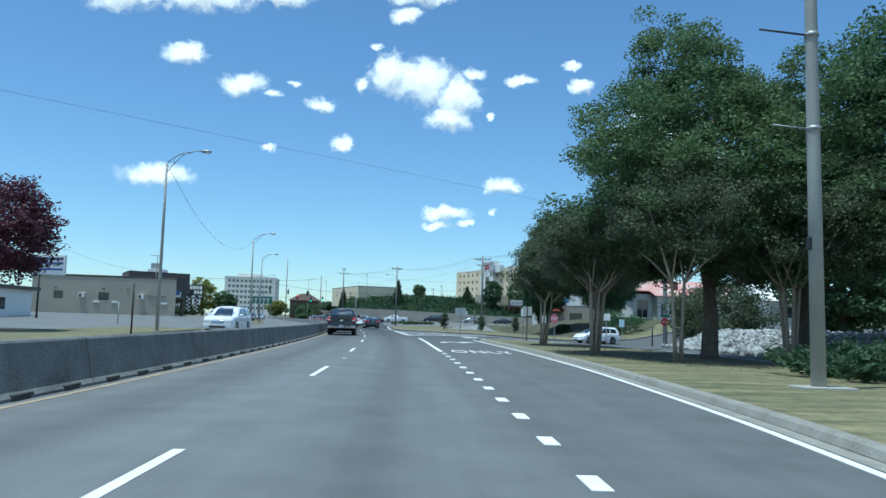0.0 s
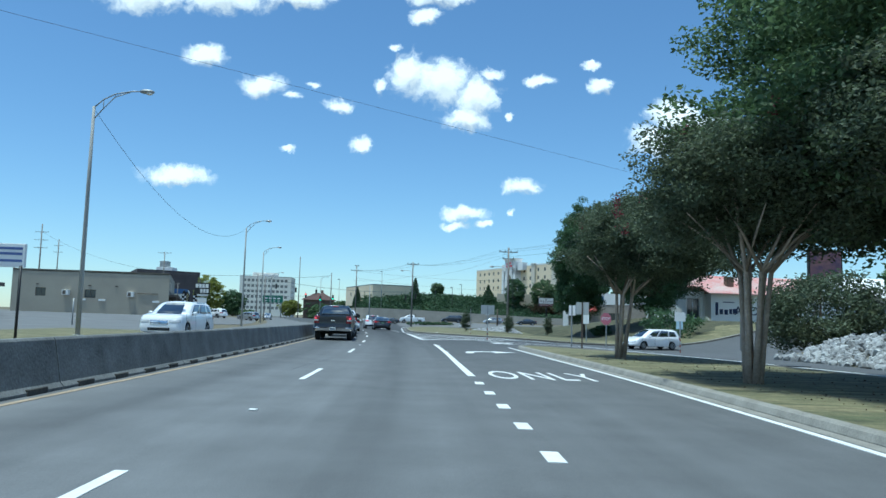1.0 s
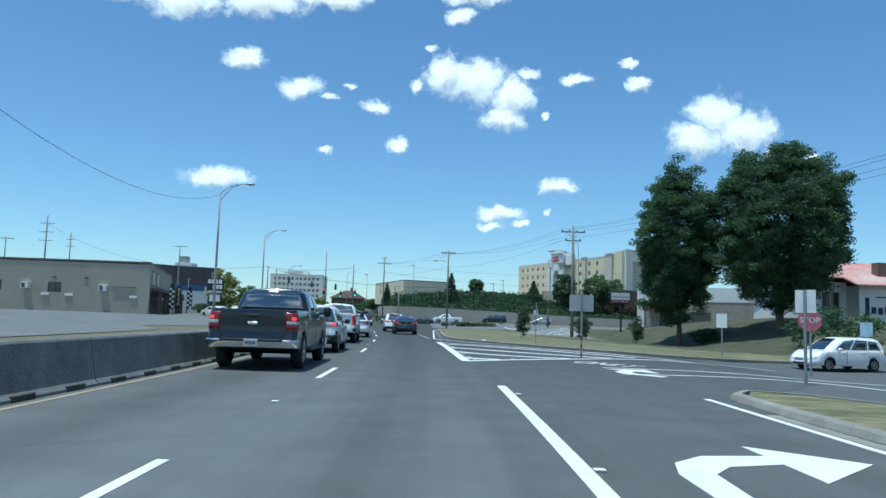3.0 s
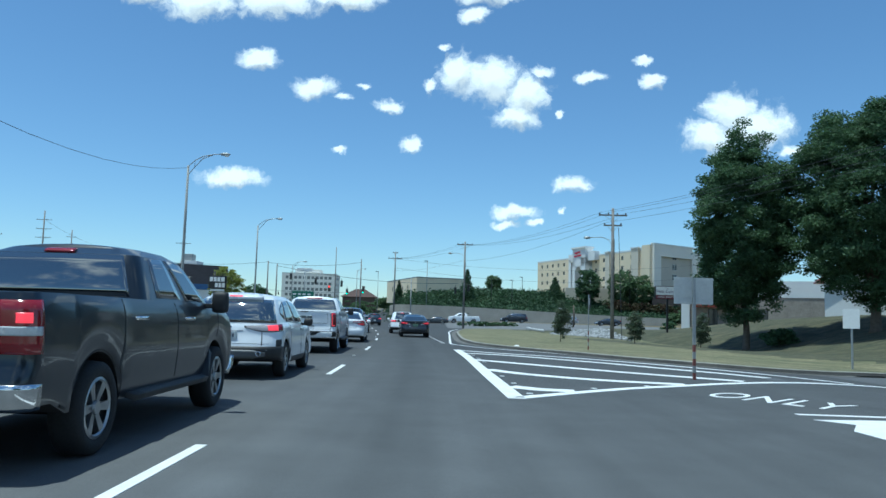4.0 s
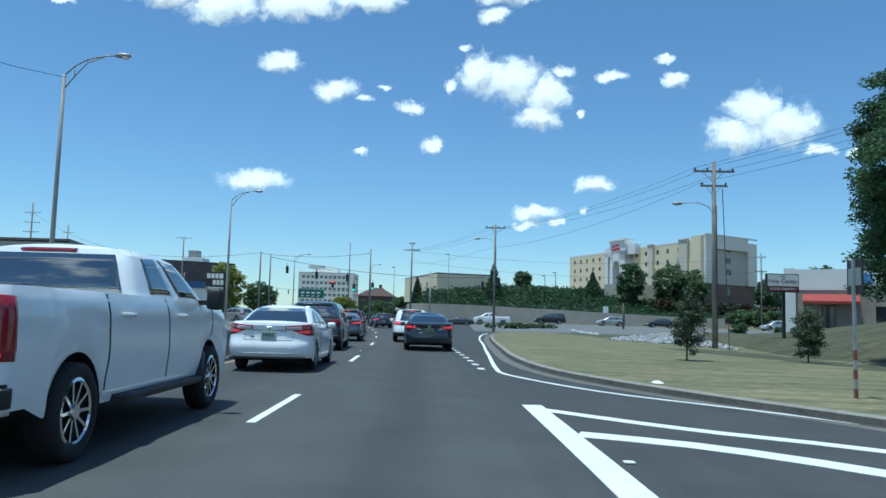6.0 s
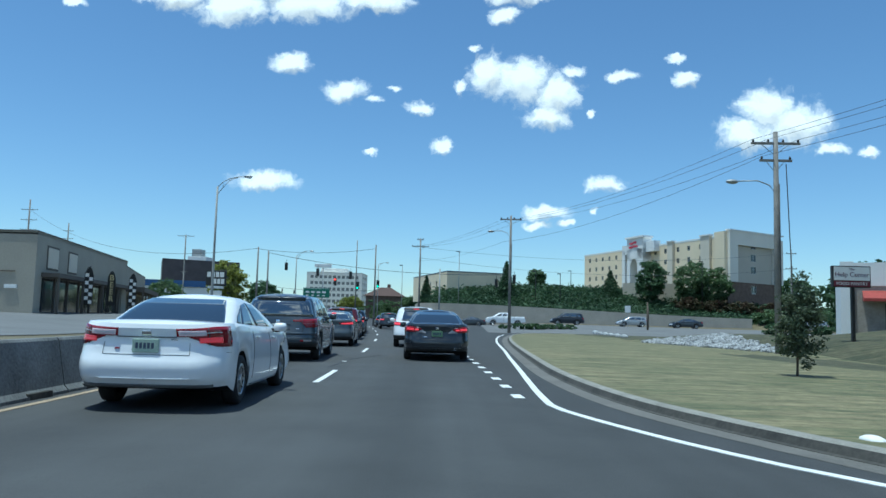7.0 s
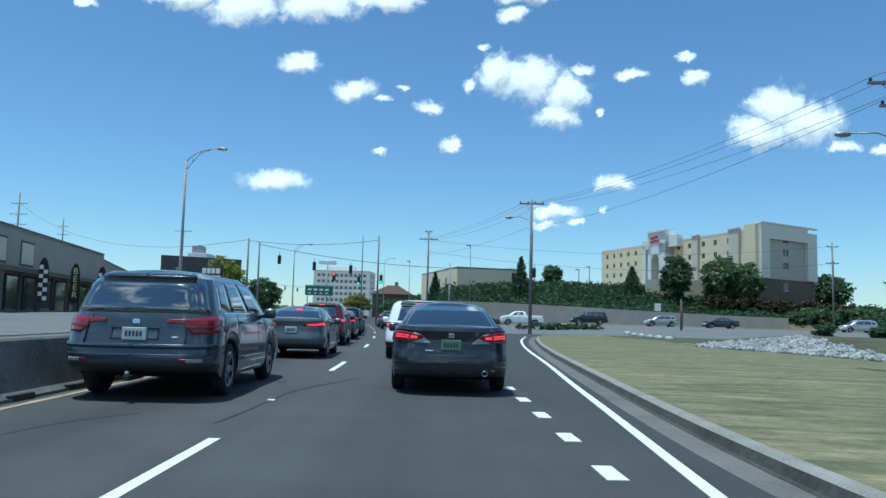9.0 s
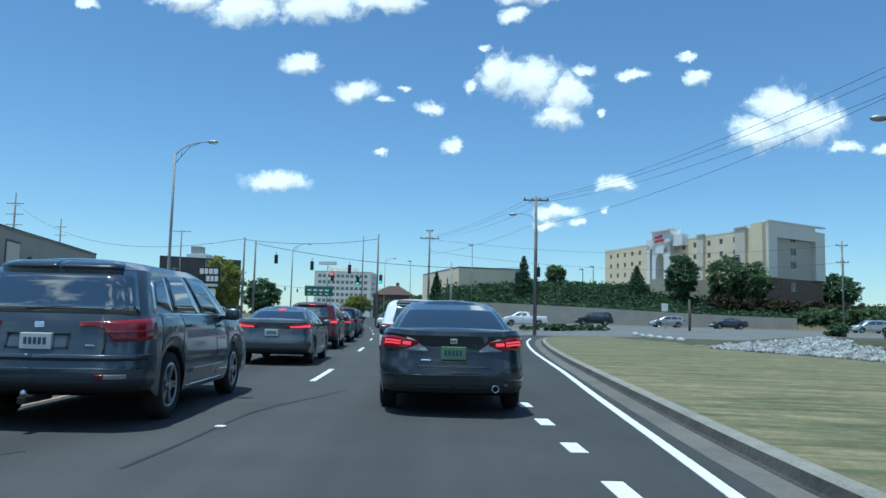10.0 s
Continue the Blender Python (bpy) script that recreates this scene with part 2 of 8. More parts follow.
CREAM2 = material("sand_stucco", (0.67, 0.60, 0.485), 0.9, scale=0.3, fine=10, vary=0.06)
PALE = material("pale_stucco", (0.76, 0.72, 0.64), 0.9, scale=0.3, fine=10, vary=0.05)
# sand stucco darkened, so the gable's shade is in its colour
SHADED_SAND = material("shaded_sand_stucco", (0.50, 0.455, 0.385), 0.9, scale=0.3, fine=10, vary=0.06)
WHITE = material("white_paint", (0.78, 0.78, 0.76), 0.75, scale=0.6, fine=15, vary=0.06)
BRICK = material("brown_brick", (0.16, 0.11, 0.085), 0.9, scale=1.5, fine=9, vary=0.3, bump=0.2)
REDROOF = material("faded_red_roof", (0.55, 0.50, 0.46), 0.7, scale=0.35, fine=4, rgb2=(0.52, 0.12, 0.10), bump=0.1)
DARKBLD = material("dark_brick", (0.085, 0.075, 0.08), 0.9, scale=0.5, fine=8, vary=0.2)
OFFICE = material("pale_office_concrete", (0.74, 0.73, 0.68), 0.88, scale=0.2, fine=4, vary=0.08)
PANE = material("window_glass", (0.035, 0.045, 0.055), 0.08, vary=0.2, coat=0.3)
PANE_PALE = material("pale_window_glass", (0.20, 0.21, 0.21), 0.15, vary=0.3, scale=0.4)
STEEL = material("galvanised_steel", (0.34, 0.35, 0.35), 0.55, metal=0.55, scale=1.5, fine=30, vary=0.18)
POLE_PAINT = material("grey_painted_pole", (0.33, 0.33, 0.31), 0.7, scale=1.0, fine=25, vary=0.15)
WOOD = material("weathered_pole_wood", (0.22, 0.207, 0.19), 0.92, scale=2.0, fine=25, vary=0.3, bump=0.3)
BLACK = material("black_metal", (0.02, 0.02, 0.02), 0.55, vary=0.3)
WIRE = material("dark_wire", (0.06, 0.062, 0.07), 0.6, vary=0.1)
GREEN_SIGN = material("green_sign_sheet", (0.02, 0.16, 0.10), 0.5, vary=0.08)
RED_SIGN = material("red_sign_sheet", (0.45, 0.03, 0.04), 0.5, vary=0.08)
SIGN_BACK = material("aluminium_sign_back", (0.50, 0.51, 0.50), 0.5, metal=0.35, scale=3, fine=20, vary=0.1)
MAROON = material("maroon_panel", (0.14, 0.02, 0.035), 0.6, vary=0.1)
BARK = material("bark", (0.13, 0.105, 0.08), 0.95, scale=4, fine=30, vary=0.35, bump=0.6)
BARK_PALE = material("smooth_pale_bark", (0.33, 0.27, 0.21), 0.85, scale=4, fine=18, vary=0.3, bump=0.2)
LEAF = material("leaf_green", (0.072, 0.132, 0.06), 0.7, scale=0.5, fine=3, rgb2=(0.145, 0.205, 0.085), island=0.35, leaf=True)
LEAF_DARK = material("leaf_dark_green", (0.055, 0.108, 0.05), 0.7, scale=0.4, fine=3, rgb2=(0.095, 0.16, 0.07), island=0.35, leaf=True)
LEAF_BRONZE = material("leaf_bronze_green", (0.07, 0.105, 0.063), 0.7, scale=0.6, fine=3, rgb2=(0.13, 0.15, 0.083), island=0.35, leaf=True)
LEAF_RED = material("leaf_purple_red", (0.075, 0.028, 0.05), 0.6, scale=0.6, fine=3, rgb2=(0.12, 0.035, 0.05), island=0.35, leaf=True)
LEAF_YEL = material("leaf_yellow_green", (0.19, 0.22, 0.04), 0.6, scale=0.6, fine=3, rgb2=(0.30, 0.32, 0.08), island=0.3, leaf=True)
BLOOM = material("crimson_bloom", (0.20, 0.03, 0.055), 0.7, scale=2, fine=8, vary=0.3, island=0.3, leaf=True)
JUNIPER = material("juniper_green", (0.034, 0.072, 0.036), 0.75, scale=0.15, fine=1.2, rgb2=(0.072, 0.125, 0.055), island=0.3, leaf=True)
ROCK = material("pale_riprap", (0.30, 0.305, 0.305), 0.9, scale=1.2, fine=12, vary=0.25, bump=0.4, island=0.45)


# the plan below is drawn in survey units; this turns them into metres
PLAN = Matrix(((0.8675, -0.01735, 0, 1.071), (0, 1.0, 0, 0), (-0.004, 0, 0.868, 0), (0, 0, 0, 1)))


# ---- small tools ----
def smooth(a, b, v):
    t = min(1.0, max(0.0, (v - a) / (b - a)))
    return t * t * (3 - 2 * t)


def hump(v, mid, width):
    return math.exp(-((v - mid) / width) ** 2)


def interp(pts, v):
    """Piecewise straight line through (v, value) pairs."""
    return float(np.interp(v, [p[0] for p in pts], [p[1] for p in pts]))


def mesh_object(name, verts, faces, mat, parent=None, label="", shade=False):
    me = bpy.data.meshes.new(name)
    me.from_pydata([tuple(v) for v in verts], [], faces)
    if shade:
        me.polygons.foreach_set("use_smooth", [True] * len(me.polygons))
    me.materials.append(mat)
    ob = new(name, me)
    if parent is not None:
        ob.parent = parent
    if label:
        ob["label"] = label
    return ob


def part(name, bm, mat, parent=None, label="", shade=False):
    me = bpy.data.meshes.new(name)
    bm.to_mesh(me)
    bm.free()
    if shade:
        me.polygons.foreach_set("use_smooth", [True] * len(me.polygons))
    me.materials.append(mat)
    ob = new(name, me)
    if parent is not None:
        ob.parent = parent
    if label:
        ob["label"] = label
    return ob


def structure(ob, label, category):
    return tagged(ob, label, category, kind="structure")


def thing(name, m, label, category, group="", kind=""):
    """An Empty at a thing's base."""
    ob = new(name)
    ob.empty_display_size = 0.2
    ob.matrix_world = m
    return tagged(ob, label, category, group, kind)


def box(bm, x0, x1, y0, y1, z0, z1, bevel=0.0):
    made = bmesh.ops.create_cube(bm, size=1.0)["verts"]
    for v in made:
        v.co = Vector((x0 if v.co.x < 0 else x1, y0 if v.co.y < 0 else y1, z0 if v.co.z < 0 else z1))
    if bevel:
        edges = list({e for v in made for e in v.link_edges})
        bmesh.ops.bevel(bm, geom=edges, offset=bevel, segments=2, affect="EDGES", profile=0.6)


def box_bm(*args, bevel=0.0):
    bm = bmesh.new()
    box(bm, *args, bevel=bevel)
    return bm


def tube_data(pts, radii, sides=8):
    """Rings round a line of points."""
    pts = [Vector(p) for p in pts]
    verts, faces = [], []
    for i, p in enumerate(pts):
        d = (pts[min(i + 1, len(pts) - 1)] - pts[max(i - 1, 0)]).normalized()
        a = d.orthogonal() if abs(d.z) < 0.9 else Vector((1, 0, 0)).cross(d)
        a.normalize()
        b = d.cross(a)
        for k in range(sides):
            t = 2 * math.pi * k / sides
            verts.append(p + (a * math.cos(t) + b * math.sin(t)) * radii[i])
    for i in range(len(pts) - 1):
        for k in range(sides):
            j = (k + 1) % sides
            faces.append((i * sides + k, i * sides + j, (i + 1) * sides + j, (i + 1) * sides + k))
    faces.append(tuple(range(sides - 1, -1, -1)))
    faces.append(tuple(range((len(pts) - 1) * sides, len(pts) * sides)))
    return verts, faces


def tube(name, pts, radii, mat, parent=None, sides=8, label=""):
    if isinstance(radii, (int, float)):
        radii = [radii] * len(pts)
    v, f = tube_data(pts, radii, sides)
    return mesh_object(name, v, f, mat, parent, label, shade=True)


# ---- lie of the land ----
def edge_of_hill(y):
    return -12.0 - 0.12 * (y - 212)


def height(x, y):
    """Level of the paved ground."""
    z = -0.85 * smooth(11, 27, x) * hump(y, 69, 13)
    z += 1.0 * smooth(150, 192, y) * smooth(-5, 20, x)
    z += 0.8 * smooth(70, 128, y) * smooth(-22, -40, x)
    z += 2.5 * smooth(28, 44, x) * smooth(70, 96, y) * (1 - smooth(125, 150, y))
    z += -0.55 * hump(x, 27, 7) * hump(y, 104, 12)
    z += 1.25 * smooth(21.5, 25.5, x) * smooth(18, 26, y) * (1 - smooth(44, 52, y))
    d = 0.928 * (x - 16.75) + 0.373 * (y - 132.6)
    z += (0.8 * smooth(0.0, 6.5, d) - 0.3 * hump(d, -0.5, 3.0)) * smooth(141, 131, y) * smooth(101, 109, y) * (1 - smooth(9, 24, d))
    hill = smooth(211, 212.5, y) * smooth(edge_of_hill(y), edge_of_hill(y) + 12, x)
    z += hill * (2.7 - 0.022 * max(0, min(x, 75)) + 6.2 * smooth(212, 240, y) * (1 - 0.45 * smooth(52, 82, x)))
    return z


def lane(y):
    """Dashed line between the two lanes of the carriageway: a gentle bend to the left."""
    return -0.2 - (0.00078 if y < 53 else 0.00098) * (y - 53) ** 2 + (0.0 if y < 130 else 0.00032 * (y - 130) ** 2)


def along(pts, step):
    """Even points on a polyline, rounded by a Catmull-Rom curve."""
    pts = [Vector((*p, 0)) if len(p) == 2 else Vector(p) for p in pts]
    out = []
    for i in range(len(pts) - 1):
        a, b = pts[i], pts[i + 1]
        p = pts[i - 1] if i else a * 2 - b
        q = pts[i + 2] if i + 2 < len(pts) else b * 2 - a
        n = max(1, int((b - a).length / step))
        for k in range(n):
            t = k / n
            out.append(0.5 * ((2 * a) + (b - p) * t + (2 * p - 5 * a + 4 * b - q) * t * t + (3 * a - p - 3 * b + q) * t ** 3))
    out.append(pts[-1])
    return out


def ruled(name, left, right, across, lift, mat, skirt=0.0, bias=1.0):
    """A sheet between two lines with as many points each, laid on the land."""
    verts, faces, n = [], [], across + 1
    for a, b in zip(left, right):
        for k in range(n):
            p = a.lerp(b, (k / across) ** bias)
            verts.append((p.x, p.y, height(p.x, p.y) + lift))
    for i in range(len(left) - 1):
        for k in range(across):
            o = i * n + k
            faces.append((o, o + 1, o + n + 1, o + n))
    ob = mesh_object(name, verts, faces, mat)
    if faces and ob.data.polygons[0].normal.z < 0:
        ob.data.flip_normals()
    return ob


def side_line(pts, d):
    """The line d metres to the right of a line."""
    out = []
    for i, p in enumerate(pts):
        t = pts[min(i + 1, len(pts) - 1)] - pts[max(i - 1, 0)]
        out.append(p + Vector((t.y, -t.x, 0)).normalized() * d)
    return out


def ribbon(name, pts, width, mat, label, lift=0.008, category="road marking"):
    """A painted line with a little thickness."""
    a, b = side_line(pts, -width / 2), side_line(pts, width / 2)
    verts, faces = [], []
    for p, q in zip(a, b):
        zp, zq = height(p.x, p.y), height(q.x, q.y)
        verts += [(p.x, p.y, zp - 0.01), (p.x, p.y, zp + lift), (q.x, q.y, zq + lift), (q.x, q.y, zq - 0.01)]
    for i in range(len(a) - 1):
        o = 4 * i
        faces += [(o + 1, o + 5, o + 4, o), (o + 2, o + 6, o + 5, o + 1), (o + 3, o + 7, o + 6, o + 2)]
    faces += [(0, 3, 2, 1), (4 * len(a) - 4, 4 * len(a) - 3, 4 * len(a) - 2, 4 * len(a) - 1)]
    return structure(mesh_object(name, verts, faces, mat), label, category)


def profile_run(name, pts, section, mat, base=0.0):
    """A section (right, up) run along a line."""
    n = len(section)
    verts, faces = [], []
    for i, p in enumerate(pts):
        t = pts[min(i + 1, len(pts) - 1)] - pts[max(i - 1, 0)]
        r = Vector((t.y, -t.x, 0)).normalized()
        z = height(p.x, p.y) + base
        for dx, dz in section:
            q = p + r * dx
            verts.append((q.x, q.y, z + dz))
    for i in range(len(pts) - 1):
        for k in range(n):
            j = (k + 1) % n
            faces.append((i * n + k, i * n + j, (i + 1) * n + j, (i + 1) * n + k))
    faces += [tuple(range(n - 1, -1, -1)), tuple(range((len(pts) - 1) * n, len(pts) * n))]
    bm = bmesh.new()
    vs = [bm.verts.new(v) for v in verts]
    for f in faces:
        bm.faces.new([vs[i] for i in f])
    bmesh.ops.recalc_face_normals(bm, faces=bm.faces)
    return part(name, bm, mat)


# ---- ground sheet out to the horizon ----
def spread(lo, hi, step, far):
    inner = list(np.arange(lo, hi + 0.01, step))
    grow, out_hi, out_lo = step, [], []
    a, b = hi, lo
    while a < far:
        grow *= 1.35
        a += grow
        b -= grow
        out_hi.append(a)
        out_lo.append(b)
    return out_lo[::-1] + inner + out_hi


gx, gy = spread(-60, 100, 1.6, 4300), spread(-30, 262, 1.6, 4300)
gverts = [(x, y, height(x, y) - 0.06) for y in gy for x in gx]
gfaces = [(j * len(gx) + i, j * len(gx) + i + 1, (j + 1) * len(gx) + i + 1, (j + 1) * len(gx) + i) for j in range(len(gy) - 1) for i in range(len(gx) - 1)]
structure(mesh_object("ground", gverts, gfaces, SOIL, shade=True), "dry brown earth and thin grass under everything", "ground")

# ---- roads ----
EDGE = [(-3.2, -40), (0.6, -18), (4.05, 0), (5.1, 5.2), (5.95, 10.3), (6.95, 19), (7.45, 26), (7.75, 32), (7.95, 40), (8.1, 46), (8.25, 50.2)]
KERB_NEAR = [(x + 0.55, y) for x, y in EDGE[:-1]] + [(8.75, 48.6), (8.95, 50.3), (9.5, 51.0), (10.5, 50.6), (11.9, 48.4), (13.6, 45.4), (15.2, 40), (16.2, 33), (16.8, 26), (17.2, 16), (17.4, 0), (17.4, -40)]
KERB_FAR = [(92, 116), (64, 98), (47, 87.5), (37, 82.0), (30, 79.2), (25.5, 78.2), (21, 76.6), (17.6, 74.2), (14.8, 72.4), (12.4, 72.8), (10.2, 75.3), (8.9, 77.6), (7.4, 80.0), (5.95, 82.8), (5.15, 84.8), (4.72, 86.4), (4.42, 88.4), (4.22, 91), (4.14, 94), (4.16, 98), (4.22, 104), (4.35, 112), (4.7, 121), (5.4, 131), (6.6, 140), (9.0, 147), (13, 151)]
ys = list(np.arange(-40, 52.1, 2.0)) + list(np.arange(54, 400, 3.0))
road_l = [Vector((lane(y) - 4.0, y, 0)) for y in ys]
road_r = [Vector((interp([(b, a) for a, b in EDGE] + [(56, 14), (70, 18), (78, 12), (90, 5.2), (130, 6.5), (150, 12), (165, 10), (215, 6), (400, -20)], y) + 0.5, y, 0)) for y in ys]
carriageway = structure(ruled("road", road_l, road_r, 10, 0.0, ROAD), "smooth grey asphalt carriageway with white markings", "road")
lanes = carriageway.data.uv_layers.new(name="lanes")
for loop in carriageway.data.loops:
    p = carriageway.data.vertices[loop.vertex_index].co
    lanes.data[loop.index].uv = (p.x - lane(p.y), p.y)
opp_l = [Vector((lane(y) - 14.2, y, 0)) for y in ys]
opp_r = [Vector((lane(y) - 4.3, y, 0)) for y in ys]
structure(ruled("road_opposite", opp_l, opp_r, 6, -0.006, ASPHALT_OLD), "older pale asphalt of the opposite carriageway", "road")
side_a = along([(9, 51.2), (11.9, 47.5), (14, 43), (16, 36), (17, 26), (17.5, 10), (17.6, -30)], 2.0)
side_b = along([(22, 66), (24, 58), (23, 48), (21.5, 40), (20.8, 30), (21, 14), (21, -30)], 2.0)
count = min(len(side_a), len(side_b))


def resample(pts, n):
    out = []
    for i in range(n):
        f = i * (len(pts) - 1) / (n - 1)
        k = min(int(f), len(pts) - 2)
        out.append(pts[k].lerp(pts[k + 1], f - k))
    return out


structure(ruled("side_road", resample(side_a, 50), resample(side_b, 50), 8, -0.008, ASPHALT), "asphalt side road that curves in behind the verge", "road")
cross_a = along([(8, 50), (14, 52), (20, 55), (30, 60), (48, 68), (92, 92)], 2.0)
cross_b = along([(8, 80), (14, 72.5), (20, 75.4), (30, 81), (47, 88.5), (92, 117)], 2.0)
structure(ruled("road_junction", resample(cross_a, 50), resample(cross_b, 50), 10, -0.012, ASPHALT), "asphalt mouth of the side street", "road")
lot_l = [Vector((-95, y, 0)) for y in range(48, 176, 4)]
lot_r = [Vector((lane(y) - 16.5 - 5 * hump(y, 97, 6), y, 0)) for y in range(48, 176, 4)]
structure(ruled("parking_lot", lot_l, lot_r, 30, -0.02, ASPHALT_OLD), "wide worn pale asphalt parking lot", "parking lot")
lot2_l = [Vector((4, y, 0)) for y in range(150, 213, 3)]
lot2_r = [Vector((62, y, 0)) for y in range(150, 213, 3)]
structure(ruled("parking_lot_upper", lot2_l, lot2_r, 24, 0.02, ASPHALT_OLD), "pale asphalt lot below the retaining wall", "parking lot")

# ---- grass verges behind kerbs ----
near_line = along(KERB_NEAR, 0.8)
tip = max(range(len(near_line)), key=lambda i: near_line[i].y)
verge_l, verge_r = resample(near_line[:tip + 1], 70), resample(near_line[tip:][::-1], 70)
verge_l, verge_r = side_line(verge_l, 0.08), [p + Vector((-0.14, 0, 0)) for p in verge_r]
verge_r[-1] = verge_l[-1].copy()
structure(ruled("grass_verge", verge_l, verge_r, 16, 0.125, GRASS), "dry straw-coloured mown grass verge", "grass")
far_line = along(KERB_FAR, 0.8)
outer = along([(94, 122), (91, 124), (82, 126), (70, 128), (60, 128), (50, 130), (46, 132), (42, 134), (40, 138), (38, 142), (36, 146), (30, 150), (24, 151), (18, 152)], 0.8)
far_in = side_line(resample(far_line, 110), 0.08)
far_out = resample(outer, 110)
field = structure(ruled("grass_field", far_in, far_out, 48, 0.125, GRASS, bias=1.5), "dry mown grass field with a brown rough bank behind", "grass")
field.data.materials.append(BANK)


def on_bank(x, y):
    """The rough brown bank behind the mown strip."""
    edge_y = interp([(13.5, 112), (15, 100), (18, 88), (24, 83), (32, 84), (60, 98), (92, 118)], x) + 2.5 * noise.noise(Vector((x * 0.3, y * 0.3, 0)))
    return x > 13.5 and y > edge_y and (y < 108 or 0.928 * (x - 16.75) + 0.373 * (y - 132.6) > 1.0)


for poly in field.data.polygons:
    poly.material_index = int(on_bank(poly.center.x, poly.center.y))
verge_w = [Vector((lane(y) - 22, y, 0)) for y in range(-40, 63, 3)]
verge_e = [Vector((lane(y) - 14.6, y, 0)) for y in range(-40, 63, 3)]
structure(ruled("grass_strip", verge_w, verge_e, 8, 0.03, GRASS), "thin dry grass strip beside the opposite carriageway", "grass")
KERB_SECTION = [(-0.16, -0.05), (-0.16, 0.02), (-0.11, 0.12), (-0.06, 0.15), (0.08, 0.15), (0.08, -0.05)]
SHADE_SECTION = [(-0.22, -0.03), (-0.22, 0.010), (-0.167, 0.024), (-0.118, 0.124), (-0.1, 0.1), (-0.16, -0.03)]
structure(profile_run("kerb", near_line, KERB_SECTION, KERB), "low worn concrete kerb round the verge", "kerb")
structure(profile_run("kerb", far_line, KERB_SECTION, KERB), "worn concrete kerb sweeping along the grass field", "kerb")
# thin dark strip puts the shade of the kerb's road side into colour
structure(profile_run("kerb_shade", far_line, SHADE_SECTION, SHADE_DIRT), "dark strip painting the shade on the kerb face", "kerb")
gut = [p for p in far_line if p.x < 20]
structure(ruled("gutter", side_line(gut, -0.6), side_line(gut, -0.15), 2, 0.004, GUTTER), "stained concrete gutter beside the kerb", "gutter")
structure(ruled("gutter", side_line(near_line[:tip - 3], -0.42), side_line(near_line[:tip - 3], -0.15), 2, 0.004, KERB), "pale concrete gutter beside the kerb", "gutter")

# ---- markings ----
for k in range(-3, 30):
    far = 6.3 + 12.19 * k
    seg = [Vector((lane(y), y, 0)) for y in np.linspace(far - 3.2, far, 4)]
    ribbon("lane_dash", seg, 0.13, PAINT_W, "white painted dash of the lane line")
for k in range(27):
    y = 2.055 * k - 21.6
    if y < 28.6:
        x = lane(y) + 4.05
        ribbon("lane_dot", [Vector((x - 0.02, y - 0.28, 0)), Vector((x + 0.02, y + 0.28, 0))], 0.2, PAINT_W, "short white dotted lane mark")
for k in range(16):
    y = 87.2 + 1.8 * k
    ribbon("lane_dot", [Vector((lane(y) + 4.06, y - 0.28, 0)), Vector((lane(y) + 4.01, y + 0.28, 0))], 0.2, PAINT_W, "short white dotted lane mark")
ribbon("edge_line", along(EDGE, 1.0), 0.14, PAINT_W, "thin white edge line by the verge")
ribbon("turn_lane_line", along([(3.42, 29.6), (3.64, 36), (3.83, 41), (3.97, 46), (4.08, 51.5)], 1.5), 0.2, PAINT_W, "solid white line of the turning lane")
ribbon("edge_line", along([(13.5, 72.6), (11.6, 74.2), (9.9, 76.2), (8.5, 78.0), (7.6, 79.1), (6.5, 80.2), (5.6, 81.1), (5.08, 81.75), (4.34, 83.0), (3.61, 84.6), (3.3, 85.45)], 0.5) + along([(3.17, 86.1), (3.15, 88), (3.19, 91), (3.26, 95), (3.33, 100), (3.45, 106), (3.6, 118), (4.2, 130), (5.2, 140)], 0.7), 0.14, PAINT_W, "white edge line sweeping in from the side street")
ribbon("yellow_line", [Vector((lane(y) - 3.36, y, 0)) for y in range(-40, 300, 3)], 0.12, PAINT_Y, "faded yellow line along the barrier")
# painted gore
gore_l = along([(3.87, 60.3), (3.72, 66), (3.62, 70.5), (3.52, 74), (3.3, 79.1)], 1.0)
ribbon("gore_line", gore_l, 0.35, PAINT_W, "broad white edge of the painted gore")
gore_r = along([(3.9, 60.42), (4.95, 61.4), (6.66, 62.9), (8.75, 64.35), (10.7, 65.6), (15.0, 67.6), (20, 69.6)], 1.0)
ribbon("gore_line", gore_r, 0.29, PAINT_W, "white edge of the painted gore")
for stripe, wide in (([(3.98, 62.55), (4.55, 62.12), (5.3, 62.0)], 0.55), ([(3.85, 67.4), (4.75, 66.15), (6.55, 64.98), (8.6, 64.5)], 0.5), ([(3.7, 71.9), (5.0, 70.7), (6.35, 69.5), (7.7, 68.3), (9.5, 67.0), (10.8, 66.1)], 0.5),
                     ([(3.6, 76.3), (4.9, 75.8), (6.0, 75.0), (7.4, 73.6), (8.6, 72.4), (10, 70.6), (12.4, 67.9)], 0.42), ([(3.4, 78.6), (4.6, 77.55), (5.64, 76.8), (6.6, 76.3), (7.5, 75.7), (9.3, 74.0), (12.6, 70.4), (15.2, 68.3)], 0.3)):
    ribbon("gore_stripe", along(stripe, 0.6), wide, PAINT_W, "white diagonal stripe of the painted gore", lift=0.006)
ribbon("side_line", along([(8.4, 56.6), (12, 57.0), (14.4, 56.2), (15.4, 53.5), (16.2, 48), (17.8, 40), (18.8, 30), (19, 12)], 1.0), 0.16, PAINT_W, "white line of the side street", lift=0.004)
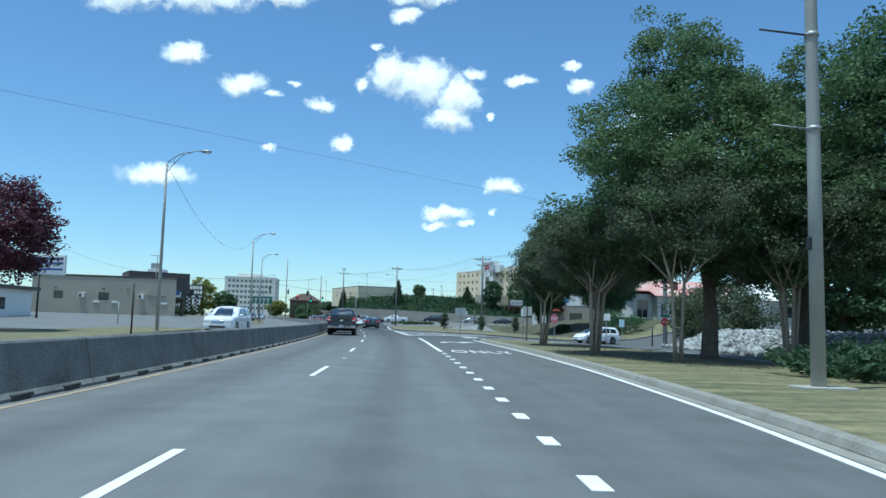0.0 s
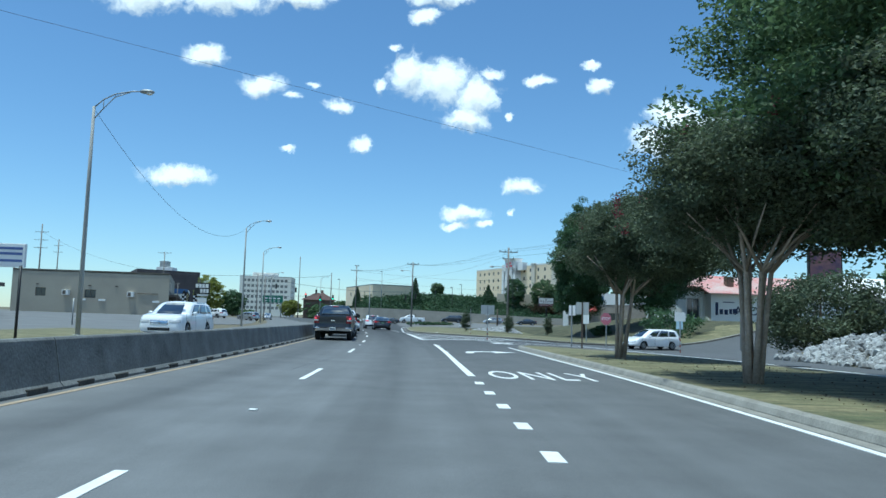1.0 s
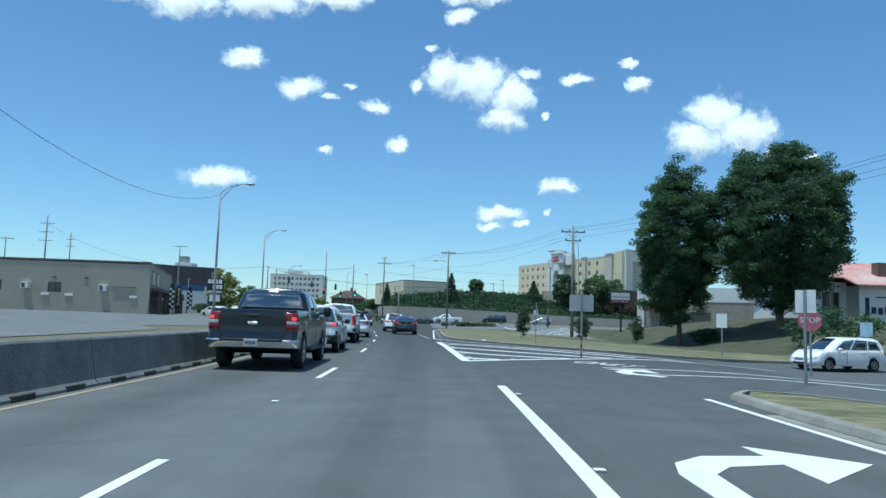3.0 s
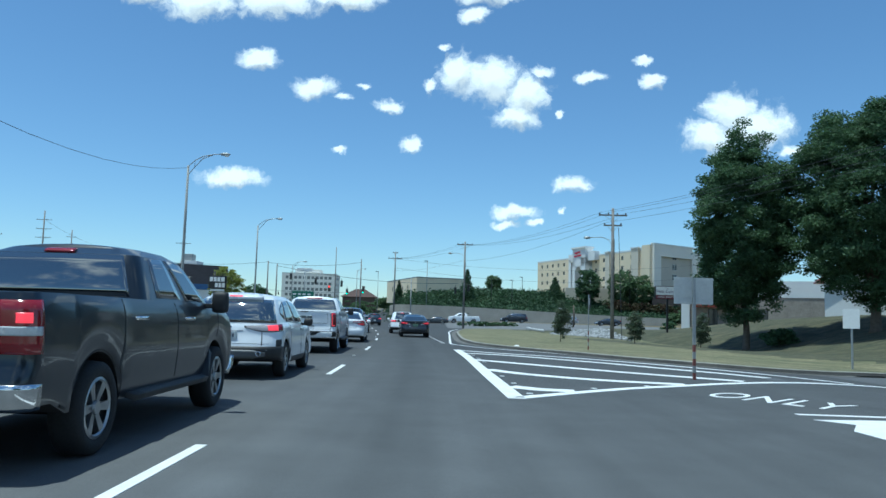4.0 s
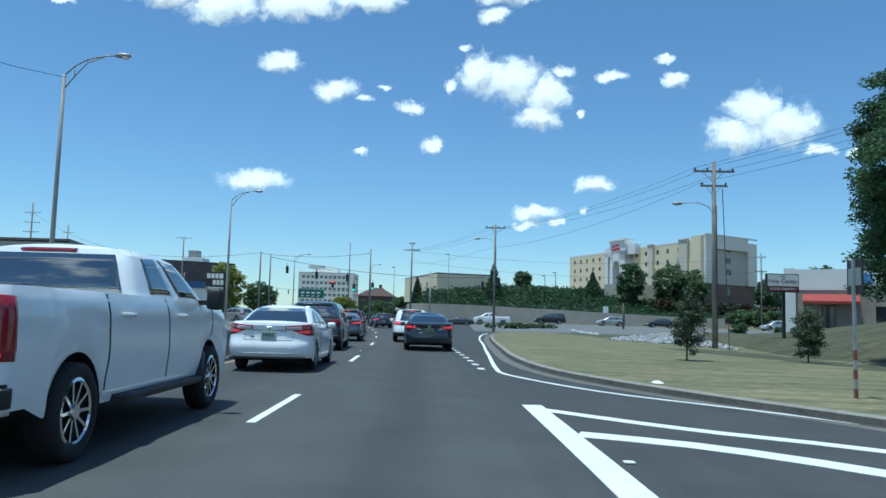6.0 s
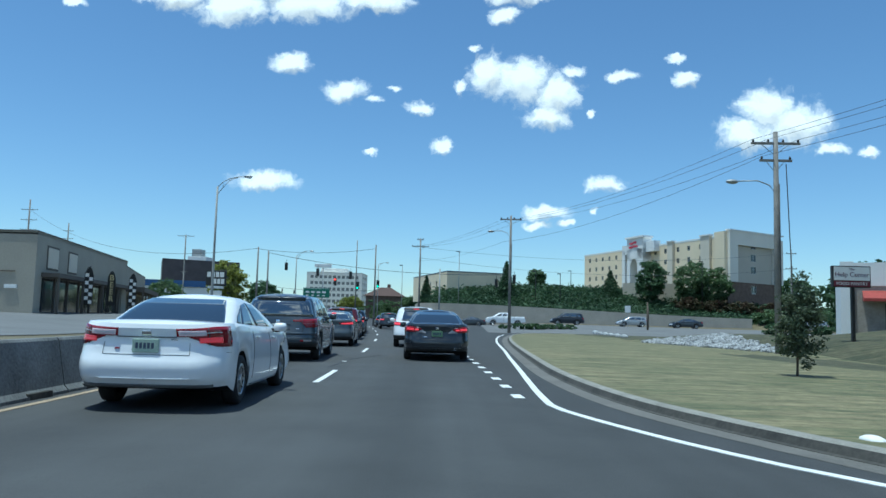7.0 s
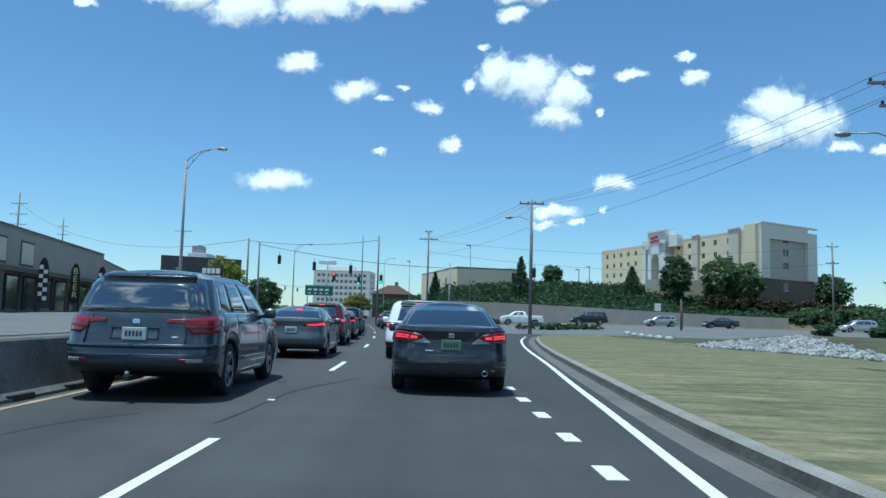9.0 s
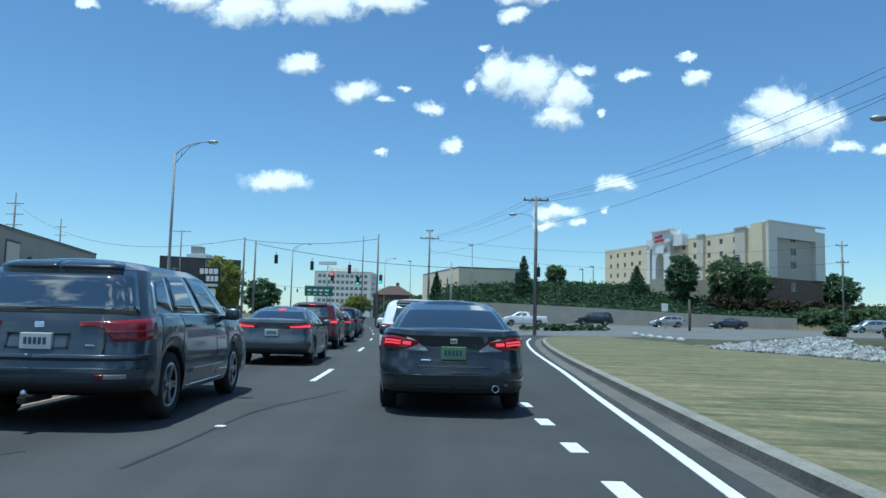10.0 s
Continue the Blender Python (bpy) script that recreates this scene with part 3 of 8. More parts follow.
ribbon("side_line", along([(8.6, 59.4), (13, 59.2), (17, 57.6), (26, 61.5), (40, 68)], 1.0), 0.16, PAINT_W, "white line of the side street", lift=0.004)
for sx, sy in ((-0.68, 71.8), (-2.05, 94.8), (-0.77, 22.4), (3.98, 70.55), (3.9, 72.6), (3.82, 74.6), (4.05, 65.05), (4.14, 63.2), (4.22, 61.15), (5.86, 62.62), (7.36, 63.62), (4.22, 49.85), (4.06, 43.05), (-0.2, 47.4)):
    structure(part("road_stud", box_bm(sx - 0.06, sx + 0.06, sy - 0.05, sy + 0.05, height(sx, sy) + 0.004, height(sx, sy) + 0.024, bevel=0.008), PAINT_W), "small white raised road stud", "road stud")


def letters(name, text, m, size, mat, depth, label, category, kind="structure", parent=None, tracking=1.0, scale=(1, 1, 1)):
    """Flat lettering turned into a mesh."""
    cu_ = bpy.data.curves.new(name, "FONT")
    cu_.body, cu_.size, cu_.extrude, cu_.align_x, cu_.align_y, cu_.space_character = text, size, depth, "CENTER", "CENTER", tracking
    holder = bpy.data.objects.new(name, cu_)
    me = bpy.data.meshes.new_from_object(holder)
    bpy.data.objects.remove(holder)
    me.name = name
    me.transform(Matrix.Diagonal((*scale, 1)))
    me.materials.append(mat)
    ob = new(name, me)
    if parent is None:
        ob.matrix_world = m
        tagged(ob, label, category, kind=kind)
    else:
        ob.parent = parent
        ob.matrix_basis = m
    return ob


letters("road_word", "ONLY", pose(5.42, 30.15, 0.006, 0, 0, -2), 1.2, PAINT_W, 0.004, "white painted word on the turning lane", "road marking", tracking=1.15, scale=(0.84, 2.9, 1))
letters("road_word", "ONLY", pose(9.27, 61.45, 0.006, 0, 0, -47), 1.15, PAINT_W, 0.004, "white painted word in the side street mouth", "road marking", tracking=1.1, scale=(0.8, 1.6, 1))


def flat_mark(name, pts, m, label):
    bm = bmesh.new()
    vs = [bm.verts.new((x, y, 0)) for x, y in pts]
    f = bm.faces.new(vs)
    r = bmesh.ops.extrude_face_region(bm, geom=[f])
    bmesh.ops.translate(bm, verts=[v for v in r["geom"] if isinstance(v, bmesh.types.BMVert)], vec=(0, 0, 0.008))
    bmesh.ops.recalc_face_normals(bm, faces=bm.faces)
    ob = part(name, bm, PAINT_W)
    ob.matrix_world = m
    return structure(ob, label, "road marking")


# right-turn arrow: a bent shaft and a head
ARROW = [(-0.35, -1.5), (0.0, -1.5), (0.05, -0.55), (0.35, -0.15), (1.05, 0.1), (1.05, -0.75), (2.15, 0.3), (1.05, 1.15), (1.05, 0.55), (0.25, 0.4), (-0.2, -0.05), (-0.35, -0.6)]
flat_mark("turn_arrow", ARROW, pose(5.22, 43.6, 0.002, 0, 0, -2), "white painted right-turn arrow")
flat_mark("turn_arrow", ARROW, pose(8.6, 57.2, -0.002, 0, 0, 45), "white painted turn arrow in the side street")

# ---- concrete median barrier ----
BARRIER_SECTION = [(0.0, -0.03), (0.0, 0.05), (-0.07, 0.13), (-0.21, 0.86), (-0.24, 0.90), (-0.40, 0.90), (-0.43, 0.86), (-0.57, 0.13), (-0.64, 0.05), (-0.64, -0.03)]
structure(part("barrier_end", box_bm(-0.3, 0.3, -0.3, 0.3, -0.03, 0.9, bevel=0.05), BARRIER), "blunt concrete end of the barrier", "barrier").matrix_world = pose(lane(232) - 4.1, 232, 0)
for k in range(-6, 38):
    a, b = 6.1 * k, 6.1 * (k + 1) - 0.03
    run = [Vector((lane(y) - 3.62, y, 0)) for y in np.linspace(a, b, 4)]
    section = structure(profile_run("barrier_section", run, BARRIER_SECTION, BARRIER), "weathered dark concrete barrier section with stains", "barrier")
    for q in range(4):
        y = a + 0.8 + 1.5 * q
        x = lane(y) - 3.62
        part("drain_slot", box_bm(x - 0.1, x + 0.014, y - 0.3, y + 0.3, -0.02, 0.10, bevel=0.014), SHADE_DIRT, section)

# dark tar seams
TAR = material("tar_seam", (0.022, 0.022, 0.023), 0.6, scale=3, fine=20, vary=0.2)
for line, wide in ((((-2.05, 92.6), (-2.05, 93.8), (-2.1, 95.6), (-2.0, 97), (-1.6, 98.1)), 0.05), (((-3.9, 91.3), (-3.75, 92.3), (-3.3, 93.1)), 0.035), (((-2.15, 95.8), (-1.7, 97.9), (-1.4, 99.3)), 0.03), (((-1.3, 29.8), (-1.2, 31.6), (-0.75, 35.0)), 0.012)):
    ribbon("tar_seam", along(line, 0.4), wide, TAR, "thin dark tar seam in the asphalt", lift=0.003, category="road seam")


# ---- buildings ----
def facade(parent, a, b, z0, z1, wins, mat, deep=0.18, frame_mat=None, pane_mat=None, name="wall"):
    """A wall from plan point a to b, outside on the right of that way, with real recesses for its windows (from, to, sill, head)."""
    a, b = Vector((*a, 0)), Vector((*b, 0))
    run = (b - a).length
    d = (b - a) / run
    out = Vector((d.y, -d.x, 0))
    ss = sorted({0.0, run, *[w[0] for w in wins], *[w[1] for w in wins]})
    hs = sorted({0.0, z1 - z0, *[w[2] for w in wins], *[w[3] for w in wins]})
    bm = bmesh.new()

    def at(s, h, o=0.0):
        p = a + d * s + out * o
        return (p.x, p.y, z0 + h)

    def quad(*ps):
        bm.faces.new([bm.verts.new(p) for p in ps])

    for i in range(len(ss) - 1):
        for j in range(len(hs) - 1):
            sm, hm = (ss[i] + ss[i + 1]) / 2, (hs[j] + hs[j + 1]) / 2
            if any(w[0] < sm < w[1] and w[2] < hm < w[3] for w in wins):
                continue
            quad(at(ss[i], hs[j]), at(ss[i + 1], hs[j]), at(ss[i + 1], hs[j + 1]), at(ss[i], hs[j + 1]))
    for s0, s1, h0, h1 in wins:
        quad(at(s0, h0), at(s1, h0), at(s1, h0, -deep), at(s0, h0, -deep))
        quad(at(s0, h1, -deep), at(s1, h1, -deep), at(s1, h1), at(s0, h1))
        quad(at(s0, h0, -deep), at(s0, h1, -deep), at(s0, h1), at(s0, h0))
        quad(at(s1, h0), at(s1, h1), at(s1, h1, -deep), at(s1, h0, -deep))
    bmesh.ops.remove_doubles(bm, verts=bm.verts, dist=0.001)
    wall = part(name, bm, mat, parent)
    for s0, s1, h0, h1 in wins:
        bm = bmesh.new()
        for q in ((s0, s1, h0, h1, -deep + 0.0),):
            quad_pts = [at(q[0], q[2], q[4]), at(q[1], q[2], q[4]), at(q[1], q[3], q[4]), at(q[0], q[3], q[4])]
            bm.faces.new([bm.verts.new(p) for p in quad_pts])
        pane = part("window", bm, pane_mat or PANE, parent)
        if frame_mat:
            t = 0.07
            bm = bmesh.new()
            for f0, f1, g0, g1 in ((s0, s1, h0, h0 + t), (s0, s1, h1 - t, h1), (s0, s0 + t, h0 + t, h1 - t), (s1 - t, s1, h0 + t, h1 - t), ((s0 + s1) / 2 - t / 2, (s0 + s1) / 2 + t / 2, h0 + t, h1 - t)):
                o = -deep + 0.04
                bm.faces.new([bm.verts.new(p) for p in (at(f0, g0, o), at(f1, g0, o), at(f1, g1, o), at(f0, g1, o))])
            part("frame", bm, frame_mat, pane)
    return wall


def prism(name, pts, z0, z1, mat, parent, inset=0.0):
    """A plan outline raised from z0 to z1."""
    bm = bmesh.new()
    lo = [bm.verts.new((x, y, z0)) for x, y in pts]
    hi = [bm.verts.new((x, y, z1)) for x, y in pts]
    n = len(pts)
    bm.faces.new(lo[::-1])
    bm.faces.new(hi)
    for i in range(n):
        bm.faces.new((lo[i], lo[(i + 1) % n], hi[(i + 1) % n], hi[i]))
    bmesh.ops.recalc_face_normals(bm, faces=bm.faces)
    return part(name, bm, mat, parent)


def rows(s_list, w, floors, h0, step, tall):
    return [(s - w / 2, s + w / 2, h0 + step * k, h0 + step * k + tall) for s in s_list for k in floors]


def roof_slab(parent, pts, z, mat, coping=None, high=0.5, name="roof"):
    prism(name, pts, z - 0.35, z - 0.2, mat, parent)
    n = len(pts)
    c = Vector((sum(p[0] for p in pts) / n, sum(p[1] for p in pts) / n, 0))
    grown = [tuple((Vector((*p, 0)) - c) * 1.004 + c)[:2] for p in pts]
    bm = bmesh.new()
    inner = [tuple((Vector((*p, 0)) - c) * 0.975 + c)[:2] for p in pts]
    for z_a, z_b in ((z - high * 0.35, z + 0.02),):
        for i in range(n):
            j = (i + 1) % n
            q = [(*grown[i], z_a), (*grown[j], z_a), (*grown[j], z_b), (*grown[i], z_b)]
            bm.faces.new([bm.verts.new(p) for p in q])
            bm.faces.new([bm.verts.new(p) for p in ((*grown[i], z_b), (*grown[j], z_b), (*inner[j], z_b), (*inner[i], z_b))])
            bm.faces.new([bm.verts.new(p) for p in ((*inner[i], z_b), (*inner[j], z_b), (*inner[j], z_a - 0.2), (*inner[i], z_a - 0.2))])
    part("coping", bm, coping or mat, parent)


ORIGIN = pose(0, 0, 0)

# tan single-storey shop with a long side wall and a shaded front
shop = thing("shop_building", ORIGIN, "tan painted block shop building with shaded storefront on the lot", "building")
c0, c1, c2, c3 = (-38.3, 133), (-48.5, 168), (-72, 162), (-66, 133)
facade(shop, c3, c0, 0.2, 8.35, [(4.2, 6.0, 3.4, 4.9), (12.8, 14.8, 3.3, 4.8)], TAN, frame_mat=TAN_DARK)
facade(shop, c0, c1, 0.2, 8.35, [(1.8, 34, 0.6, 4.0)], TAN, deep=0.6, frame_mat=TAN_DARK)
facade(shop, c1, c2, 0.2, 8.35, [], TAN)
facade(shop, c2, c3, 0.2, 8.35, [], TAN)
roof_slab(shop, [c0, c1, c2, c3], 8.4, TAN, TAN_DARK, 0.3)
front_a, front_b = Vector(c0), Vector(c1)
front_d = (front_b - front_a).normalized()
front_o = Vector((front_d.y, -front_d.x))


def along_front(s0, s1, o0, o1):
    return [tuple(front_a + front_d * s + front_o * o) for s, o in ((s0, o0), (s1, o0), (s1, o1), (s0, o1))]


prism("awning", along_front(1.5, 36, 1.6, 0.05), 4.2, 4.6, TAN_DARK, shop)["label"] = "brown sheet awning over the shopfront"
for s in (5.5, 9.5, 13.5, 18, 22.5, 27, 31):
    prism("mullion", along_front(s - 0.12, s + 0.12, 0.12, -0.1), 0.8, 4.2, TAN_DARK, shop)
for s in (2.0, 10, 18, 26, 34):
    prism("post", along_front(s - 0.1, s + 0.1, 1.5, 1.3), 0.2, 4.2, TAN_DARK, shop)
for s in (-56.3, -44.9):
    ac = part("air_conditioner", box_bm(s - 0.55, s + 0.55, 132.35, 133.0, 3.9, 4.8, bevel=0.04), WHITE, shop, "white window air conditioner")
    part("grille", box_bm(s - 0.42, s + 0.1, 132.32, 132.36, 4.0, 4.7), TAN_DARK, ac)
for s in (-50.0, -40.5, -53.5):
    part("vent_strip", box_bm(s - 0.6, s + 0.6, 132.9, 133.02, 3.0, 3.35, bevel=0.02), WHITE, shop)
for s0, s1 in ((3.0, 6.0), (9.4, 12.2)):
    frame_ = prism("window_frame", along_front(s0 - 0.2, s1 + 0.2, 0.05, -0.02), 4.95, 7.3, TAN_DARK, shop)
    prism("board", along_front(s0, s1, 0.09, 0.0), 5.15, 7.1, CREAM2, frame_)["label"] = "pale board over a window"
for s in (-61.5, -52.3, -47.6):
    part("wall_vent", box_bm(s - 0.25, s + 0.25, 132.93, 133.02, 5.6, 5.85, bevel=0.02), TAN_DARK, shop)
tube("conduit", [(-43.8, 132.93, 4.6), (-40.2, 132.93, 4.6)], 0.06, TAN_DARK, shop, 6)
wing = thing("shop_wing", ORIGIN, "long tan shop wing with a deep dark porch", "building")
w0, w1, w2, w3 = (-48.9, 168.6), (-62.5, 201), (-76, 196), (-62, 168.6)
facade(wing, w0, w1, 0.3, 7.7, [(2 + 5.4 * k, 6.6 + 5.4 * k, 0.5, 3.4) for k in range(6)], TAN, deep=0.5, frame_mat=TAN_DARK)
facade(wing, w1, w2, 0.3, 7.7, [], TAN)
facade(wing, w2, w3, 0.3, 7.7, [], TAN)
roof_slab(wing, [w0, w1, w2, w3], 7.75, TAN, TAN_DARK, 0.3)
wing_d = (Vector(w1) - Vector(w0)).normalized()
wing_o = Vector((wing_d.y, -wing_d.x))


def along_wing(s0, s1, o0, o1):
    return [tuple(Vector(w0) + wing_d * s + wing_o * o) for s, o in ((s0, o0), (s1, o0), (s1, o1), (s0, o1))]


prism("canopy", along_wing(0, 35, 2.6, 0.02), 4.0, 4.7, TAN_DARK, wing)
for s in (0.3, 6, 12, 18, 24, 30, 34.6):
    prism("post", along_wing(s - 0.12, s + 0.12, 2.5, 2.26), 0.3, 4.0, TAN_DARK, wing)

# dark brick hall with roof plant
hall = thing("dark_hall", ORIGIN, "dark brick hall with pale rooftop plant", "building")
h0, h1, h2, h3 = (-107, 300), (-83.5, 312), (-95, 335), (-118, 322)
for a, b in ((h0, h1), (h1, h2), (h2, h3), (h3, h0)):
    facade(hall, a, b, 0, 19.6, [], DARKBLD)
roof_slab(hall, [h0, h1, h2, h3], 19.7, DARKBLD)
part("roof_plant", box_bm(-102, -95, 309, 316, 19.4, 21.4, bevel=0.1), WHITE, hall)
part("roof_tank", box_bm(-101, -97.5, 310, 314, 21.4, 24.2, bevel=0.2), STEEL, hall)
low = thing("low_store", ORIGIN, "low pale store with a blue fascia", "building")
prism("wall", [(-108, 262), (-76, 270), (-80, 286), (-112, 278)], 0, 10.2, WHITE, low)
prism("fascia", [(-108.2, 261.6), (-75.8, 269.6), (-75.9, 269.9), (-108.3, 261.9)], 8.6, 10.5, material("blue_fascia", (0.05, 0.12, 0.28), 0.6), low)

# far office block
office = thing("office_block", ORIGIN, "pale four-storey office block with window bands", "building")
o0, o1, o2, o3 = (-121, 560), (-79, 560), (-79, 585), (-121, 585)
facade(office, o0, o1, 0, 33.5, rows([4 + 3.4 * k for k in range(11)], 2.3, range(6), 6.5, 4.5, 2.2), OFFICE, pane_mat=PANE_PALE)
facade(office, o1, o2, 0, 33.5, rows([4 + 4 * k for k in range(5)], 2.2, range(6), 6.5, 4.5, 2.2), OFFICE, pane_mat=PANE_PALE)
facade(office, o2, o3, 0, 33.5, [], OFFICE)
facade(office, o3, o0, 0, 33.5, rows([4 + 4 * k for k in range(5)], 2.2, range(6), 6.5, 4.5, 2.2), OFFICE, pane_mat=PANE_PALE)
roof_slab(office, [o0, o1, o2, o3], 33.6, OFFICE)
part("penthouse", box_bm(-112, -92, 566, 578, 33, 37, bevel=0.2), OFFICE, office)

# brick house with a hipped roof by the junction
brick_house = thing("brick_house", ORIGIN, "small red-brown brick house with hipped roof and chimney", "building")
prism("wall", [(-39, 330), (-25, 330), (-25, 342), (-39, 342)], 0, 9.6, BRICK, brick_house)
bm = bmesh.new()
vs = [bm.verts.new(p) for p in ((-40, 329, 9.6), (-24, 329, 9.6), (-24, 343, 9.6), (-40, 343, 9.6), (-34, 336, 13.2), (-30, 336, 13.2))]
for f in ((0, 1, 5, 4), (1, 2, 5), (2, 3, 4, 5), (3, 0, 4), (3, 2, 1, 0)):
    bm.faces.new([vs[i] for i in f])
part("roof", bm, material("brown_shingle", (0.09, 0.055, 0.045), 0.9, scale=2, fine=10), brick_house)
part("chimney", box_bm(-31.5, -30.3, 337, 338.2, 11.5, 14.6, bevel=0.05), BRICK, brick_house)

# tan hall on the hill
hill_hall = thing("hill_hall", ORIGIN, "tan flat-roofed hall with small windows on the hill", "building")
t0, t1, t2, t3 = (-14.5, 262), (-3.8, 232), (10.5, 236), (2, 266)
facade(hill_hall, t0, t1, 6, 12.9, [(s, s + 1.3, 3.4, 4.9) for s in (6, 11.5, 17, 22.5)], CREAM, frame_mat=WHITE)
facade(hill_hall, t1, t2, 6, 12.9, [], CREAM)
facade(hill_hall, t2, t3, 6, 12.9, [], CREAM)
facade(hill_hall, t3, t0, 6, 12.9, [], CREAM)
roof_slab(hill_hall, [t0, t1, t2, t3], 13.0, CREAM2, material("slate_coping", (0.13, 0.15, 0.19), 0.7))
part("sign_disc", box_bm(-10.2, -9.9, 249, 251, 10.2, 11.6, bevel=0.1), PAINT_Y, hill_hall)

# hotel
hotel = thing("hotel", ORIGIN, "cream stucco hotel with white portal tower and brick base", "building")
A, M, R = Vector((38.0, 283)), Vector((61.0, 227.5)), Vector((77.6, 237.5))
D = Vector((A.x + (R.x - M.x), A.y + (R.y - M.y)))
hz0, hz1 = 9.0, 22.6
L = (M - A).length
long_windows = rows([3 + 3.45 * k for k in range(6)] + [34.5, 38.5, 43.3, 47.2, 51.4], 1.05, range(4), 2.6, 2.85, 1.3)
facade(hotel, tuple(A), tuple(M), hz0, hz1, long_windows, CREAM, deep=0.14, frame_mat=CREAM2)
S = (R - M).length
# gable wall: shade painted in with the darker stucco
facade(hotel, tuple(M), tuple(R), hz0 + 3.0, hz1 + 0.4, rows([9.2], 1.9, range(3), 2.2, 2.9, 1.7), SHADED_SAND, deep=0.14, frame_mat=WHITE)
base_side = facade(hotel, tuple(M), tuple(R), 5.5, hz0 + 2.99, [(8.3, 10.2, 3.9, 5.8)], BRICK, deep=0.14, frame_mat=WHITE, name="brick_base")
facade(hotel, tuple(R), tuple(D), 5.5, hz1, [], CREAM2)
facade(hotel, tuple(D), tuple(A), 5.5, hz1, [], CREAM2)
roof_slab(hotel, [tuple(A), tuple(M), tuple(R), tuple(D)], hz1 + 0.25, WHITE, WHITE, 1.2)


def beside(a, b, s, o):
    d = (b - a).normalized()
    return tuple(a + d * s + Vector((d.y, -d.x)) * o)


def bay(name, a, b, s0, s1, o0, o1, z0, z1, mat, label=""):
    ob = prism(name, [beside(a, b, s0, o0), beside(a, b, s1, o0), beside(a, b, s1, o1), beside(a, b, s0, o1)], z0, z1, mat, hotel)
    if label:
        ob["label"] = label
    return ob


bay("bay", A, M, L - 8.0, L - 5.0, -0.5, 0.7, hz0, hz1 + 0.5, CREAM2)
bay("coping", A, M, L - 8.2, L - 4.8, -0.5, 0.9, hz1 + 0.5, hz1 + 0.85, WHITE)
bay("coping", A, M, L - 20.2, L - 17.8, -0.5, 0.9, hz1 + 0.3, hz1 + 0.6, WHITE)
bay("coping", M, R, -0.1, S + 0.1, -0.5, 0.85, hz1 + 1.2, hz1 + 1.5, WHITE)
bay("bay", A, M, L - 3.2, L, -0.5, 0.9, hz0, hz1 + 1.0, CREAM)
bay("bay", A, M, L - 20, L - 18, -0.5, 0.7, hz0, hz1 + 0.3, CREAM2)
bay("corner_bay", M, R, 0, 2.8, -0.4, 0.7, hz0 + 3, hz1 + 1.2, PALE)
bay("corner_bay", M, R, S - 3.4, S, -0.4, 0.7, hz0 + 3, hz1 + 0.2, PALE)
bay("lintel", M, R, 2.8, S - 3.4, -0.4, 0.7, hz1 - 2.0, hz1 + 1.2, PALE)
for s0, s1 in ((25.6, 27.0), (30.2, 32.6)):
    bay("portal_pier", A, M, s0, s1, -0.3, 2.6, hz0, hz1 - 0.5, WHITE, "white portal pier")
bay("portal_pier", A, M, 22.2, 23.6, -0.3, 1.8, hz0, hz1 - 0.6, WHITE, "white portal pier")
bay("portal_head", A, M, 25.6, 32.6, -0.3, 2.6, hz1 - 3.2, hz1 + 2.4, WHITE, "white portal head wall")
bay("portal_cornice", A, M, 25.2, 33.0, -0.5, 3.0, hz1 + 2.4, hz1 + 2.9, WHITE)
bay("portal_wing", A, M, 22.2, 25.6, -0.3, 1.8, hz1 - 1.6, hz1 + 0.9, WHITE)
bay("portal_wing", A, M, 32.6, 36.2, -0.3, 1.8, hz1 - 1.6, hz1 + 1.2, WHITE)
for k in range(8):
    t_a, t_b = math.pi * k / 8, math.pi * (k + 1) / 8
    mid, r = 28.6, 1.62
    sa, sb = mid - r * math.cos(t_a), mid - r * math.cos(t_b)
    za = hz1 - 4.8 + r * min(math.sin(t_a), math.sin(t_b))
    bay("arch_stone", A, M, sa, sb, -0.3, 2.5, za, hz1 - 3.2 + 0.004, WHITE)
RED = material("red_sign_shape", (0.50, 0.02, 0.05), 0.5)
for w0, w1, zz in ((26.9, 28.3, 0.75), (28.5, 29.8, 0.95), (26.7, 28.0, -0.25), (28.2, 30.4, -0.1)):
    bay("sign_shape", A, M, w0, w1, 2.6, 2.8, hz1 + zz, hz1 + zz + 0.55, RED, "plain red sign shape")
terrace = thing("terrace_wall", ORIGIN, "tan stucco terrace wall above the hedge slope", "wall")
prism("wall", [(38, 231.4), (50, 229.0), (50.2, 229.5), (38.2, 231.9)], 6, 11.2, CREAM2, terrace)

# white shop with painted lettering on the bank
audio = thing("corner_shop", ORIGIN, "white shop with faded red roof and painted lettering", "building")
facade(audio, (46.9, 103), (66, 103), 2.0, 6.5, [(17.2, 18.6, 0.4, 2.6)], WHITE, frame_mat=TAN_DARK)
facade(audio, (43.6, 105), (46.9, 105), 2.0, 6.9, [(0.7, 2.6, 1.0, 3.9)], WHITE, frame_mat=WHITE)
facade(audio, (46.9, 105), (46.9, 103), 2.0, 6.5, [], WHITE)
facade(audio, (43.6, 118), (43.6, 105), 2.0, 6.9, [], WHITE)
facade(audio, (66, 103), (66, 118), 2.0, 6.5, [], WHITE)
facade(audio, (66, 118), (43.6, 118), 2.0, 6.5, [], WHITE)
bm = bmesh.new()
